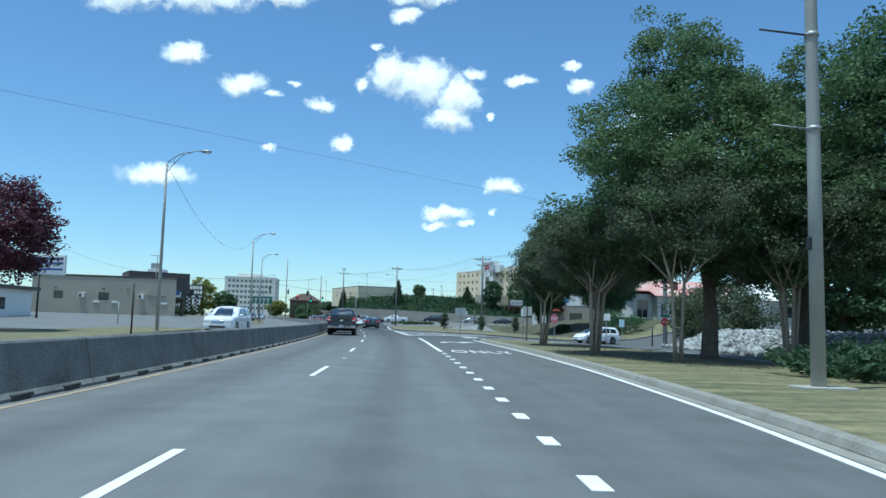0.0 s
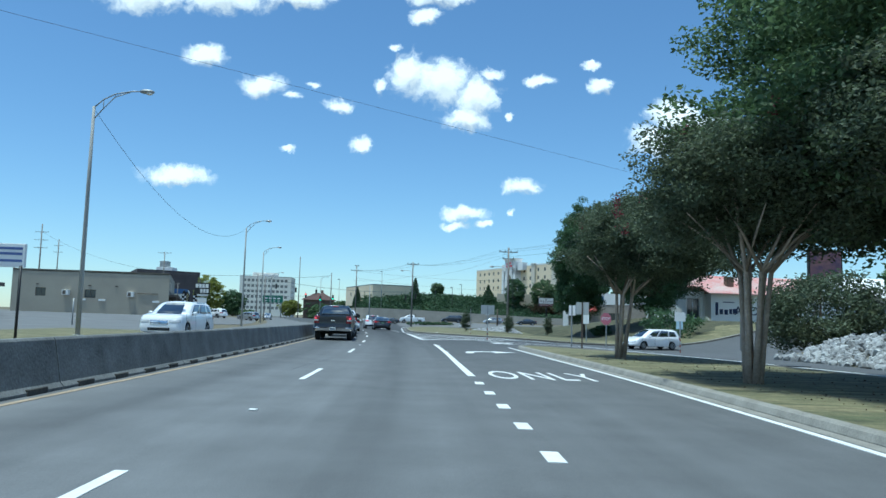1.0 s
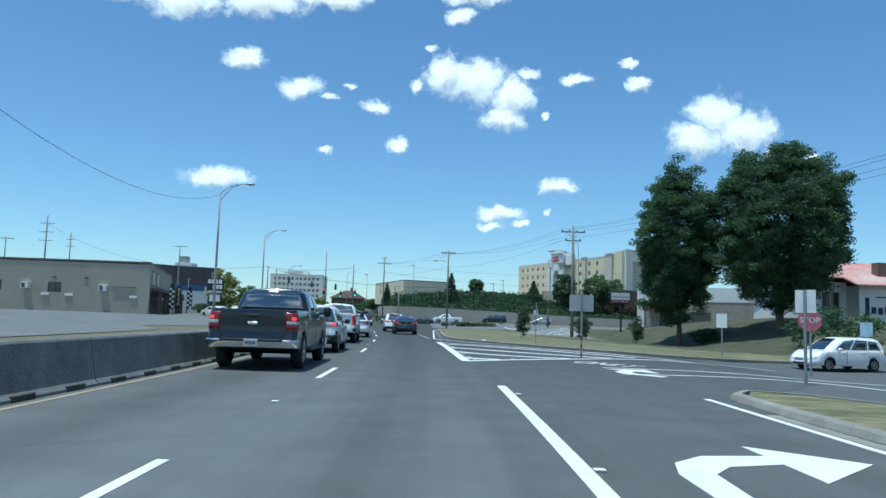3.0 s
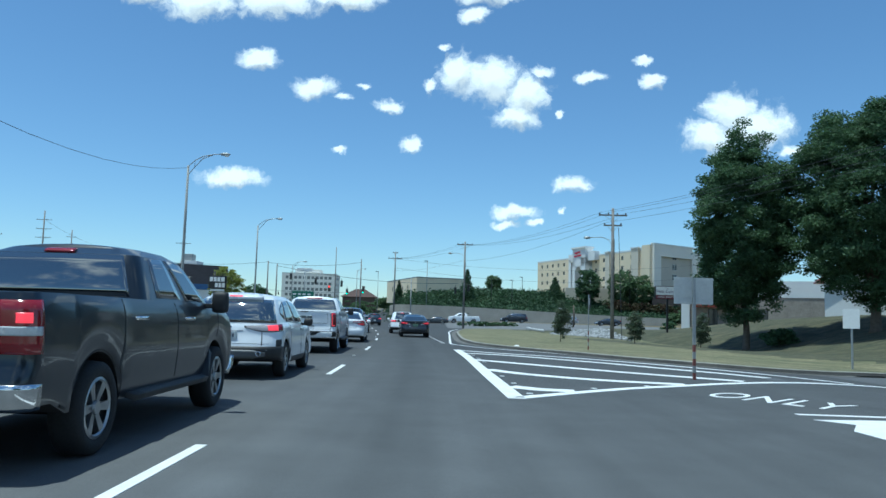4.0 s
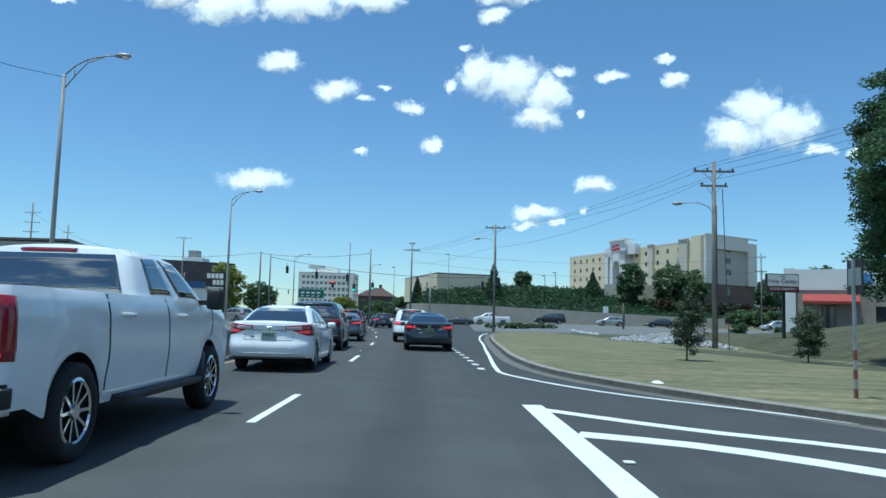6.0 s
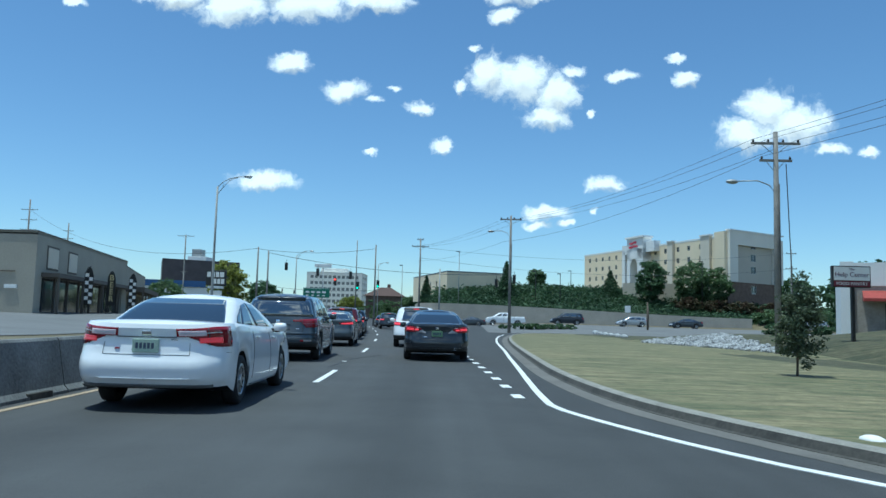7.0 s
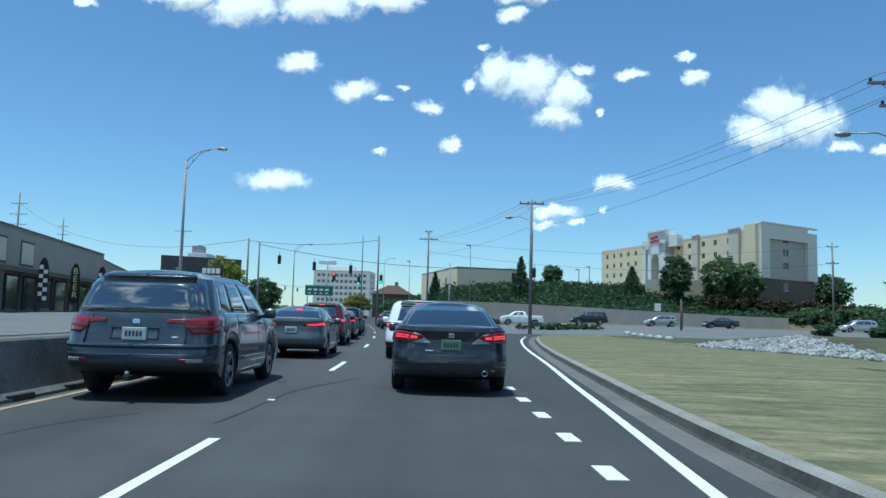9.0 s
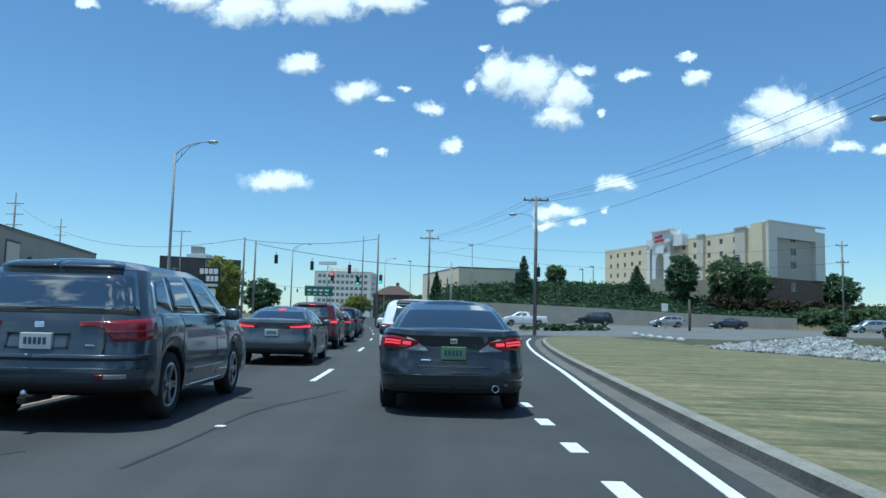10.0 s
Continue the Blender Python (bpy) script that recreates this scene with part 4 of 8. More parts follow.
vs = [bm.verts.new(p) for p in ((46.2, 102.2, 6.45), (67, 102.2, 6.45), (67, 110.5, 9.5), (46.2, 110.5, 9.5), (67, 119, 6.5), (43, 119, 6.5), (43, 110.5, 9.5), (43, 104.4, 7.3), (46.2, 104.4, 7.3))]
for f in ((0, 1, 2, 3), (3, 2, 4, 5, 6), (7, 8, 3, 6)):
    bm.faces.new([vs[i] for i in f])
r = bmesh.ops.extrude_face_region(bm, geom=list(bm.faces))
bmesh.ops.translate(bm, verts=[v for v in r["geom"] if isinstance(v, bmesh.types.BMVert)], vec=(0, 0, 0.14))
bmesh.ops.recalc_face_normals(bm, faces=bm.faces)
part("roof", bm, REDROOF, audio, "faded red and grey sheet roof")
part("gable", box_bm(43.3, 43.6, 104.6, 118, 6.8, 7.6), WHITE, audio)
part("chimney", box_bm(50.4, 51.4, 105.2, 106.2, 7.2, 9.2, bevel=0.05), BRICK, audio)
INK = material("dark_blue_sign_paint", (0.02, 0.03, 0.08), 0.7)
letters("lettering", "AUDIO", pose(52.9, 102.96, 4.15, 90, 0, 0), 1.75, INK, 0.02, "", "", parent=audio, scale=(0.95, 1, 1))
for k, (x0, x1, zz) in enumerate(((47.5, 47.9, 4.4), (48.1, 48.6, 4.1), (48.8, 49.3, 4.05), (49.5, 49.9, 4.15), (50.0, 50.7, 4.2))):
    part("script_stroke", box_bm(x0, x1, 102.95, 102.99, zz - (0.9 if k == 0 else 0.45), zz + (0.9 if k == 0 else 0.25), bevel=0.015), INK, audio, "dark painted script stroke")
part("script_stroke", box_bm(48.6, 50.2, 102.95, 102.99, 5.3, 5.42), INK, audio)
part("gable_stripe", box_bm(55.6, 56.1, 102.9, 102.99, 2.4, 6.3), MAROON, audio)

# pale brick shop with the red canopy
pantry = thing("brick_shop", ORIGIN, "white and pale brick shop with red door canopy", "building")
PALE_BRICK = material("pale_brick", (0.34, 0.30, 0.255), 0.9, scale=1.5, fine=7, vary=0.18, bump=0.2)
shop_turn = radians(-27)
shop_s, shop_n = Vector((math.cos(shop_turn), math.sin(shop_turn))), Vector((-math.sin(shop_turn), math.cos(shop_turn)))


def in_shop(u, v):
    """Plan point u along the front and v behind it."""
    return tuple(Vector((33.8, 132.7)) + shop_s * u + shop_n * v)


def shop_block(u0, u1, v0, v1):
    return [in_shop(u0, v0), in_shop(u1, v0), in_shop(u1, v1), in_shop(u0, v1)]


facade(pantry, in_shop(1.0, 0.2), in_shop(18.6, 0.2), 0.2, 5.3, [(2.2, 3.3, 0.9, 3.6), (6.5, 9.0, 1.6, 3.6)], PALE_BRICK, frame_mat=BLACK)
prism("pilaster", shop_block(0, 1.0, 0, 0.5), 0.2, 7.4, WHITE, pantry)
prism("side_wall", shop_block(0.02, 0.3, 0.5, 14), 0.2, 7.3, WHITE, pantry)
prism("upper_wall", shop_block(1.0, 18.6, 0.15, 14), 5.3, 7.3, WHITE, pantry)
prism("back_wall", shop_block(0.3, 18.6, 13.5, 14), 0.2, 5.3, WHITE, pantry)
part("sign_disc", box_bm(-0.9, 0.9, -0.04, 0.0, -0.45, 0.45, bevel=0.02), material("blue_logo_shape", (0.10, 0.28, 0.55), 0.6), pantry, "plain blue sign shape").matrix_basis = Matrix.Translation((*in_shop(6.4, 0.12), 6.4)) @ Matrix.Rotation(shop_turn, 4, "Z")
bm = bmesh.new()
vs = [bm.verts.new((*in_shop(u, v), z)) for u, v, z in ((1.6, 0.2, 4.9), (6.2, 0.2, 4.9), (6.2, -1.3, 4.2), (1.6, -1.3, 4.2), (1.6, 0.2, 4.0), (6.2, 0.2, 4.0), (6.2, -1.3, 3.95), (1.6, -1.3, 3.95))]
for f in ((3, 2, 1, 0), (7, 6, 2, 3), (4, 7, 3, 0), (6, 5, 1, 2), (4, 5, 6, 7)):
    bm.faces.new([vs[i] for i in f])
part("canopy", bm, material("red_tile", (0.30, 0.05, 0.04), 0.8, scale=3, fine=12), pantry, "red tiled door canopy")

# white cottage behind the left-hand tree, with its fence
cottage = thing("white_cottage", ORIGIN, "white boarded cottage beyond the purple tree", "building")
facade(cottage, (-72, 88), (-48.6, 88), 0.2, 4.0, [], WHITE)
facade(cottage, (-48.6, 88), (-48.6, 98), 0.2, 4.0, [(1.5, 3.2, 1.0, 2.6)], WHITE, frame_mat=BLACK)
prism("roof", [(-73, 87.4), (-47.9, 87.4), (-47.9, 99), (-73, 99)], 4.0, 4.5, TAN_DARK, cottage)
# far white house on the rise with the rock bank
gable = thing("white_house", ORIGIN, "small white gabled house beyond the rock bank", "house")
facade(gable, (47, 74), (56, 74), 2.0, 5.2, [(2, 3.4, 1, 2.4)], WHITE, frame_mat=WHITE)
facade(gable, (47, 82), (47, 74), 2.0, 5.2, [], WHITE)
bm = bmesh.new()
vs = [bm.verts.new(p) for p in ((46.2, 73, 5.0), (57, 73, 5.0), (57, 82.6, 5.0), (46.2, 82.6, 5.0), (46.2, 77.8, 7.2), (57, 77.8, 7.2))]
for f in ((0, 1, 5, 4), (2, 3, 4, 5), (1, 2, 5), (3, 0, 4), (3, 2, 1, 0)):
    bm.faces.new([vs[i] for i in f])
part("roof", bm, WHITE, gable)

# ---- retaining wall ----
WALLC = material("retaining_wall_block", (0.42, 0.375, 0.31), 0.92, scale=0.5, fine=6, vary=0.14, bump=0.2)
wall_line = along([(lane(206) + 12, 240), (-10.5, 222), (-8, 214), (-2, 210.6), (20, 210.4), (40, 210.6), (59.5, 211.2)], 1.0)
verts, faces = [], []
for i, p in enumerate(wall_line):
    f = i / (len(wall_line) - 1)
    top = 4.65 - 1.35 * smooth(0, 1, max(0, (p.x + 5) / 65)) - 2.5 * smooth(214, 240, p.y)
    verts += [(p.x, p.y, -0.3), (p.x, p.y, top), (p.x + 0.1, p.y + 0.5, top), (p.x + 0.1, p.y + 0.5, -0.3)]
for i in range(len(wall_line) - 1):
    o = 4 * i
    faces += [(o, o + 4, o + 5, o + 1), (o + 1, o + 5, o + 6, o + 2), (o + 2, o + 6, o + 7, o + 3)]
faces += [(0, 1, 2, 3), (len(verts) - 1, len(verts) - 2, len(verts) - 3, len(verts) - 4)]
structure(mesh_object("retaining_wall", verts, faces, WALLC), "long tan block retaining wall below the hedge slope", "wall")


# ---- poles and lamps ----
def street_lamp(x, y, top=12.45, reach=2.5, rise=0.95, lean=0.0, label="tall galvanised street lamp with a trussed arm"):
    z = height(x, y)
    lamp = thing("street_lamp", pose(x, y, z, 0, 0, 0), label, "street lamp", "street lamps")
    tube("pole", [(0, 0, -0.1), (0, 0, 4), (0, 0, 8), (0, 0, top - z)], [0.13, 0.115, 0.10, 0.08], POLE_PAINT, lamp, 10)
    part("base_plate", box_bm(-0.22, 0.22, -0.22, 0.22, -0.02, 0.05, bevel=0.01), STEEL, lamp)
    t = top - z
    up = [(0.0, 0, t - 0.05), (0.5, 0, t + rise * 0.45), (1.1, 0, t + rise * 0.8), (reach - 0.5, 0, t + rise), (reach, 0, t + rise + 0.02)]
    dn = [(0.0, 0, t - 0.75), (0.5, 0, t - 0.1), (1.1, 0, t + rise * 0.62), (reach - 0.6, 0, t + rise - 0.05)]
    tube("arm", up, 0.035, STEEL, lamp, 6)
    tube("arm", dn, 0.03, STEEL, lamp, 6)
    for a, b in ((up[1], dn[1]), (up[2], dn[2])):
        tube("strut", [a, b], 0.02, STEEL, lamp, 5)
    bm = bmesh.new()
    bmesh.ops.create_uvsphere(bm, u_segments=12, v_segments=8, radius=0.5)
    bmesh.ops.transform(bm, matrix=Matrix.Translation((reach + 0.32, 0, t + rise + 0.02)) @ Matrix.Diagonal((0.85, 0.36, 0.26, 1)), verts=bm.verts)
    head = part("lamp_head", bm, STEEL, lamp, shade=True)
    bm = bmesh.new()
    bmesh.ops.create_uvsphere(bm, u_segments=10, v_segments=6, radius=0.5)
    bmesh.ops.transform(bm, matrix=Matrix.Translation((reach + 0.45, 0, t + rise - 0.07)) @ Matrix.Diagonal((0.42, 0.28, 0.2, 1)), verts=bm.verts)
    part("lens", bm, WHITE, head, "clear lamp bowl", shade=True)
    return lamp


street_lamp(-15.37, 48.65, 12.58)
street_lamp(-17.37, 97.66, 12.64)
street_lamp(-21.75, 133.3, 12.93)
street_lamp(-31, 196, 12.4)
street_lamp(-22.5, 246, 15.2, 2.0, 0.5)


def sag(name, a, b, drop, radius=0.022, label="thin dark overhead cable", category="cable", n=14):
    a, b = Vector(a), Vector(b)
    pts = [a.lerp(b, i / n) - Vector((0, 0, 4 * drop * (i / n) * (1 - i / n))) for i in range(n + 1)]
    v, f = tube_data(pts, [radius] * len(pts), 5)
    return tagged(mesh_object(name, v, f, WIRE, shade=True), label, category, "overhead cables")


sag("cable", (-15.25, 48.65, 12.3), (-17.3, 97.66, 12.5), 3.3, 0.014)
sag("cable", (-26, 29.2, 12.6), (26, 61.0, 11.8), 0.0, 0.008)

# big grey pole beside the verge
rp = thing("steel_pole", pose(10.38, 13.8, 0.125), "thick pale grey steel pole on a concrete footing", "pole")
tube("pole", [(0, 0, 0), (0, 0, 5), (0, 0, 10), (0, 0, 15)], [0.16, 0.145, 0.13, 0.115], POLE_PAINT, rp, 14)
part("footing", box_bm(-0.55, 0.75, -0.3, 0.3, -0.08, 0.05, bevel=0.03), CONCRETE, rp)
tube("bracket", [(-0.1, 0, 8.4), (-1.3, 0, 8.47)], 0.025, BLACK, rp, 6)
tube("bracket", [(-0.1, 0, 6.1), (-1.0, 0, 6.15)], 0.02, STEEL, rp, 6)
for z in (6.1, 8.4):
    tube("band", [(0, 0, z - 0.05), (0, 0, z + 0.05)], 0.16, STEEL, rp, 14)
part("handhole", box_bm(-0.2, -0.12, -0.06, 0.06, 3.2, 3.5, bevel=0.015), BLACK, rp)


def utility_pole(x, y, top, arms, lamp=None, radius=0.17, label="weathered wooden utility pole with crossarms", extra=True):
    z = height(x, y)
    up = thing("utility_pole", pose(x, y, z), label, "utility pole", "utility poles")
    t = top - z
    tube("pole", [(0, 0, -0.2), (0, 0, t * 0.5), (0, 0, t)], [radius, radius * 0.85, radius * 0.65], WOOD, up, 10)
    for h, half in arms:
        arm = part("crossarm", box_bm(-half, half, -0.06, 0.06, h - z - 0.07, h - z + 0.07, bevel=0.01), WOOD, up)
        n = 4 if half > 1 else 3
        for k in range(n):
            xx = -half + 0.12 + (2 * half - 0.24) * k / (n - 1)
            tube("insulator", [(xx, 0, h - z + 0.07), (xx, 0, h - z + 0.17), (xx, 0, h - z + 0.26)], [0.06, 0.075, 0.03], BLACK, arm, 8)
        for sgn in (-1, 1):
            tube("brace", [(sgn * half * 0.6, 0.07, h - z), (0, 0.1, h - z - 0.7)], 0.02, STEEL, up, 5)
    if lamp:
        h, reach = lamp
        tube("lamp_arm", [(0, 0, h - z - 0.5), (-0.4, 0, h - z + 0.1), (-1.1, 0, h - z + 0.35), (-reach, 0, h - z + 0.3)], 0.035, STEEL, up, 6)
        bm = bmesh.new()
        bmesh.ops.create_uvsphere(bm, u_segments=12, v_segments=8, radius=0.5)
        bmesh.ops.transform(bm, matrix=Matrix.Translation((-reach - 0.3, 0, h - z + 0.26)) @ Matrix.Diagonal((0.75, 0.34, 0.28, 1)), verts=bm.verts)
        part("lamp_head", bm, STEEL, up, shade=True)
    if extra:
        tube("conduit", [(0.14, -0.12, 0), (0.14, -0.1, t - 3.2)], 0.03, BLACK, up, 6)
    return up


P1, P2, P3 = Vector((20.0, 114.3, 13.25)), Vector((6.38, 150.7, 13.64)), Vector((-7.62, 195.7, 16.25))
utility_pole(P1.x, P1.y, P1.z, ((12.55, 1.45), (11.5, 0.95)), lamp=(9.9, 2.3), radius=0.2)
tube_guy = sag("guy_cable", (20.6, 114.3, 11.3), (21.0, 114.3, -0.1), 0, 0.03, "dark guy cable beside the utility pole")
utility_pole(P2.x, P2.y, P2.z, ((13.2, 1.25),), lamp=(11.5, 2.0), radius=0.19)
utility_pole(P3.x, P3.y, P3.z, ((14.7, 1.6), (16.0, 0.6)), radius=0.19)
utility_pole(-85.4, 269.4, 24.6, ((24.2, 2.6),), radius=0.25, label="tall pole with a pair of floodlight arms")
utility_pole(-123.8, 253, 31.6, ((28.7, 2.4), (25.8, 2.4), (23, 2.4)), radius=0.3, label="tall transmission pole with three crossarms")
utility_pole(-136.3, 291, 30.2, ((27.5, 1.8), (24.8, 1.8)), radius=0.28, label="tall transmission pole with crossarms")
utility_pole(-103, 200, 18.4, ((17.9, 2.0),), radius=0.2, label="wooden utility pole beyond the shop roof")
utility_pole(64.5, 205, 17.0, ((16.2, 1.0), (13.2, 1.1)), radius=0.18, label="wooden utility pole before the hotel")
utility_pole(-29.8, 170, 11.2, (), radius=0.16, extra=False, label="plain wooden signal pole")
utility_pole(-27.6, 168, 10.5, (), radius=0.15, extra=False, label="plain wooden signal pole")
utility_pole(-35.8, 288.3, 26.4, (), radius=0.22, extra=False, label="slender tall bare steel mast")
utility_pole(-12.5, 172, 12.2, (), radius=0.15, extra=False, label="plain wooden signal pole")
utility_pole(-66, 226, 10.8, ((10.6, 0.8),), radius=0.14, extra=False, label="short wooden pole beyond the lot")
for dx, h in ((-1.33, 12.8), (-0.45, 12.8), (1.33, 12.8), (-0.8, 11.75)):
    sag("cable", (P1.x + dx, P1.y, h), (P2.x + dx * 0.85, P2.y, 13.1 if h > 12 else 10.6), 0.9, 0.013)
    sag("cable", (P1.x + dx, P1.y, h), (P1.x + 14 + dx, P1.y - 44, h + 0.3), 0.7, 0.012)
    sag("cable", (P2.x + dx * 0.85, P2.y, 13.1 if h > 12 else 10.6), (P3.x + dx, P3.y, 14.75 if h > 12 else 12), 0.6, 0.013)
sag("cable", (P3.x, P3.y, 14.6), (64.5, 205, 16.3), 2.0, 0.02)
sag("cable", (P3.x, P3.y, 12.6), (64.5, 205, 13.2), 2.2, 0.02)
sag("cable", (-29.8, 170, 10.9), (-12.5, 172, 11.6), 0.6, 0.03)
sag("cable", (-27.6, 168, 10.2), (6.0, 172, 8.2), 1.0, 0.035)
sag("cable", (-123.8, 253, 28.8), (-29.8, 170, 11.0), 5.0, 0.03)

# slim lot lamps on the hill and lot
for x, y, top in ((-0.7, 218.6, 16.3), (-15.5, 240, 14.6), (16.5, 222, 12.6), (22, 222, 12.2), (26.5, 236, 14), (53.3, 222, 15.8)):
    z = height(x, y)
    lot_lamp = thing("lot_lamp", pose(x, y, z), "slim dark lot lamp with a box head", "lamp post", "lot lamps")
    tube("pole", [(0, 0, -0.2), (0, 0, top - z)], [0.1, 0.07], BLACK if x > 10 else POLE_PAINT, lot_lamp, 8)
    part("lamp_head", box_bm(-0.75, 0.1, -0.2, 0.2, top - z - 0.05, top - z + 0.12, bevel=0.03), BLACK, lot_lamp)
mast2 = thing("steel_pole", pose(-3.6, 190, 0), "plain pale steel pole at the roadside", "pole")
tube("pole", [(0, 0, 0), (0, 0, 10.2)], [0.16, 0.12], POLE_PAINT, mast2, 10)


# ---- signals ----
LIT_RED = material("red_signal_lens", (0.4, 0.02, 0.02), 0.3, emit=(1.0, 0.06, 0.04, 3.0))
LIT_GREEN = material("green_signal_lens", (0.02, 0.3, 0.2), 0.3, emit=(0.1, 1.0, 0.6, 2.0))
DULL = material("dark_signal_lens", (0.02, 0.02, 0.02), 0.3)


def signal(x, y, z, lit=None, facing=0):
    sg = thing("traffic_signal", pose(x, y, z, 0, 0, facing), "black hanging traffic signal on a span wire", "traffic light", "traffic signals")
    part("housing", box_bm(-0.2, 0.2, -0.12, 0.18, -1.12, 0.0, bevel=0.03), BLACK, sg)
    tube("hanger", [(0, 0, 0), (0, 0, 0.45)], 0.03, BLACK, sg, 6)
    for k in range(3):
        zz = -0.2 - 0.36 * k
        lens = LIT_RED if (lit == "red" and k == 0) else LIT_GREEN if (lit == "green" and k == 2) else DULL
        bm = bmesh.new()
        bmesh.ops.create_cone(bm, cap_ends=True, segments=14, radius1=0.13, radius2=0.13, depth=0.05)
        bmesh.ops.transform(bm, matrix=Matrix.Translation((0, -0.14, zz)) @ Matrix.Rotation(math.pi / 2, 4, "X"), verts=bm.verts)
        part("lens", bm, lens, sg)
        tube("visor", [(-0.15, -0.13, zz + 0.02), (-0.1, -0.24, zz + 0.12), (0, -0.28, zz + 0.155), (0.1, -0.24, zz + 0.12), (0.15, -0.13, zz + 0.02)], 0.02, BLACK, sg, 4)


for x, y, z, lit in ((-25.2, 169, 8.9, None), (-20.6, 169.4, 8.2, None), (-15.8, 169.8, 7.9, None), (-18.5, 172, 7.0, "red"), (-14.9, 171, 6.5, "green"), (-11.9, 171, 6.8, "green"), (7.5, 160, 7.4, None), (5.4, 165, 7.1, None)):
    signal(x, y, z, lit)
for x, z in ((-68.7, 10.8), (-63.7, 10.2), (-59.5, 9.7)):
    signal(x, 300, z)
tube_span = sag("cable", (-75, 300, 11.6), (-30, 300, 10.6), 1.2, 0.05)
gantry = thing("overhead_sign", pose(-39.8, 250, 0), "green overhead direction sign with white bars", "road sign")
part("panel", box_bm(-3.6, 3.6, -0.06, 0.06, 6.1, 8.7, bevel=0.05), GREEN_SIGN, gantry)
part("border", box_bm(-3.5, 3.5, -0.075, -0.064, 8.48, 8.56), WHITE, gantry)
for k in range(4):
    part("text_bar", box_bm(-2.9 + 1.5 * k, -1.9 + 1.5 * k, -0.08, -0.064, 7.3, 7.8), WHITE, gantry)
    part("text_bar", box_bm(-2.8 + 1.5 * k, -2.1 + 1.5 * k, -0.08, -0.064, 6.5, 6.8), WHITE, gantry)
for x in (-3, 3):
    tube("post", [(x, 0.15, 0), (x, 0.15, 8.4)], 0.14, STEEL, gantry, 8)
board = thing("white_sign_board", pose(-49.6, 300, 0), "white sign board high on a pole", "sign")
part("panel", box_bm(-3, 3, -0.1, 0.1, 17.9, 19.2, bevel=0.1), WHITE, board)
tube("post", [(0, 0.2, 0), (0, 0.2, 18)], 0.2, STEEL, board, 8)


# ---- signs along the road ----
BAND = material("worn_red_band", (0.22, 0.07, 0.055), 0.7, scale=6, fine=40, vary=0.3)


def post_sign(x, y, turn, w, z0, z1, face, back, label, category="road sign", post=STEEL, striped=False, shape="rect", lift=0.1, text=None):
    z = height(x, y) + lift
    s = thing("road_sign", pose(x, y, z, 0, 0, turn), label, category)
    if striped:
        n = 6
        for k in range(n):
            a, b = 1.15 * k / n, 1.15 * (k + 1) / n
            part("post_band", box_bm(-0.038, 0.038, -0.025, 0.025, a, b - 0.003), BAND if k % 2 == 0 else POLE_PAINT, s)
        part("post", box_bm(-0.04, 0.04, -0.02, 0.02, 1.15, z1 - z), post, s)
    else:
        part("post", box_bm(-0.04, 0.04, -0.02, 0.02, -0.2, z1 - z), post, s)
    if shape == "octagon":
        bm = bmesh.new()
        r = w / 2
        bmesh.ops.create_cone(bm, cap_ends=True, segments=8, radius1=r / math.cos(math.pi / 8), radius2=r / math.cos(math.pi / 8), depth=0.02)
        bmesh.ops.transform(bm, matrix=Matrix.Translation((0, -0.035, (z0 + z1) / 2 - z)) @ Matrix.Rotation(math.pi / 2, 4, "X") @ Matrix.Rotation(math.pi / 8, 4, "Z"), verts=bm.verts)
        part("plate", bm, face, s)
    else:
        part("plate", box_bm(-w / 2, w / 2, -0.045, -0.025, z0 - z, z1 - z, bevel=0.006), face, s)
    part("plate_back", box_bm(-w / 2 * 0.8, w / 2 * 0.8, -0.024, -0.02, (z0 * 3 + z1) / 4 - z, (z0 + 3 * z1) / 4 - z), back, s)
    if text:
        letters("lettering", text, pose(0, -0.05, (z0 + z1) / 2 - z, 90, 0, 0), w * 0.36, WHITE, 0.003, "", "", parent=s)
    return s


post_sign(9.45, 66.1, 184, 1.12, 2.08, 2.82, SIGN_BACK, SIGN_BACK, "bare aluminium sign back on a red and white banded post", striped=True, lift=0.0)
RUST = material("rusty_post", (0.10, 0.075, 0.06), 0.85, scale=5, fine=30, vary=0.3)
post_sign(12.2, 49.1, 150, 0.72, 2.03, 2.72, SIGN_BACK, SIGN_BACK, "bare pale sign back on a rusty post", lift=0.12, post=RUST)
post_sign(13.4, 55.4, 118, 0.62, 2.05, 2.72, WHITE, WHITE, "narrow white sign plate on a steel post", lift=0.0)
post_sign(9.95, 81.0, 86, 0.6, 2.2, 2.9, BLACK, STEEL, "thin sign seen edge-on with a red banded post", striped=True, lift=0.12)
post_sign(18.6, 63.9, -52, 0.92, 1.5, 2.5, material("faded_red_sign_sheet", (0.42, 0.12, 0.16), 0.5), STEEL, "faded red octagonal stop sign on a steel post", shape="octagon", lift=0.0, text="STOP")
post_sign(30.0, 64.0, 0, 0.8, 1.6, 2.4, RED_SIGN, STEEL, "red octagonal stop sign at the side street", shape="octagon", lift=0.0, text="STOP")
post_sign(30.05, 64.06, 0, 0.9, 2.5, 2.75, GREEN_SIGN, STEEL, "small green street blade above the stop sign", lift=0.0)
post_sign(21.4, 78.2, -52, 0.7, 1.6, 2.5, WHITE, STEEL, "white sign plate on the brown bank", lift=0.1)
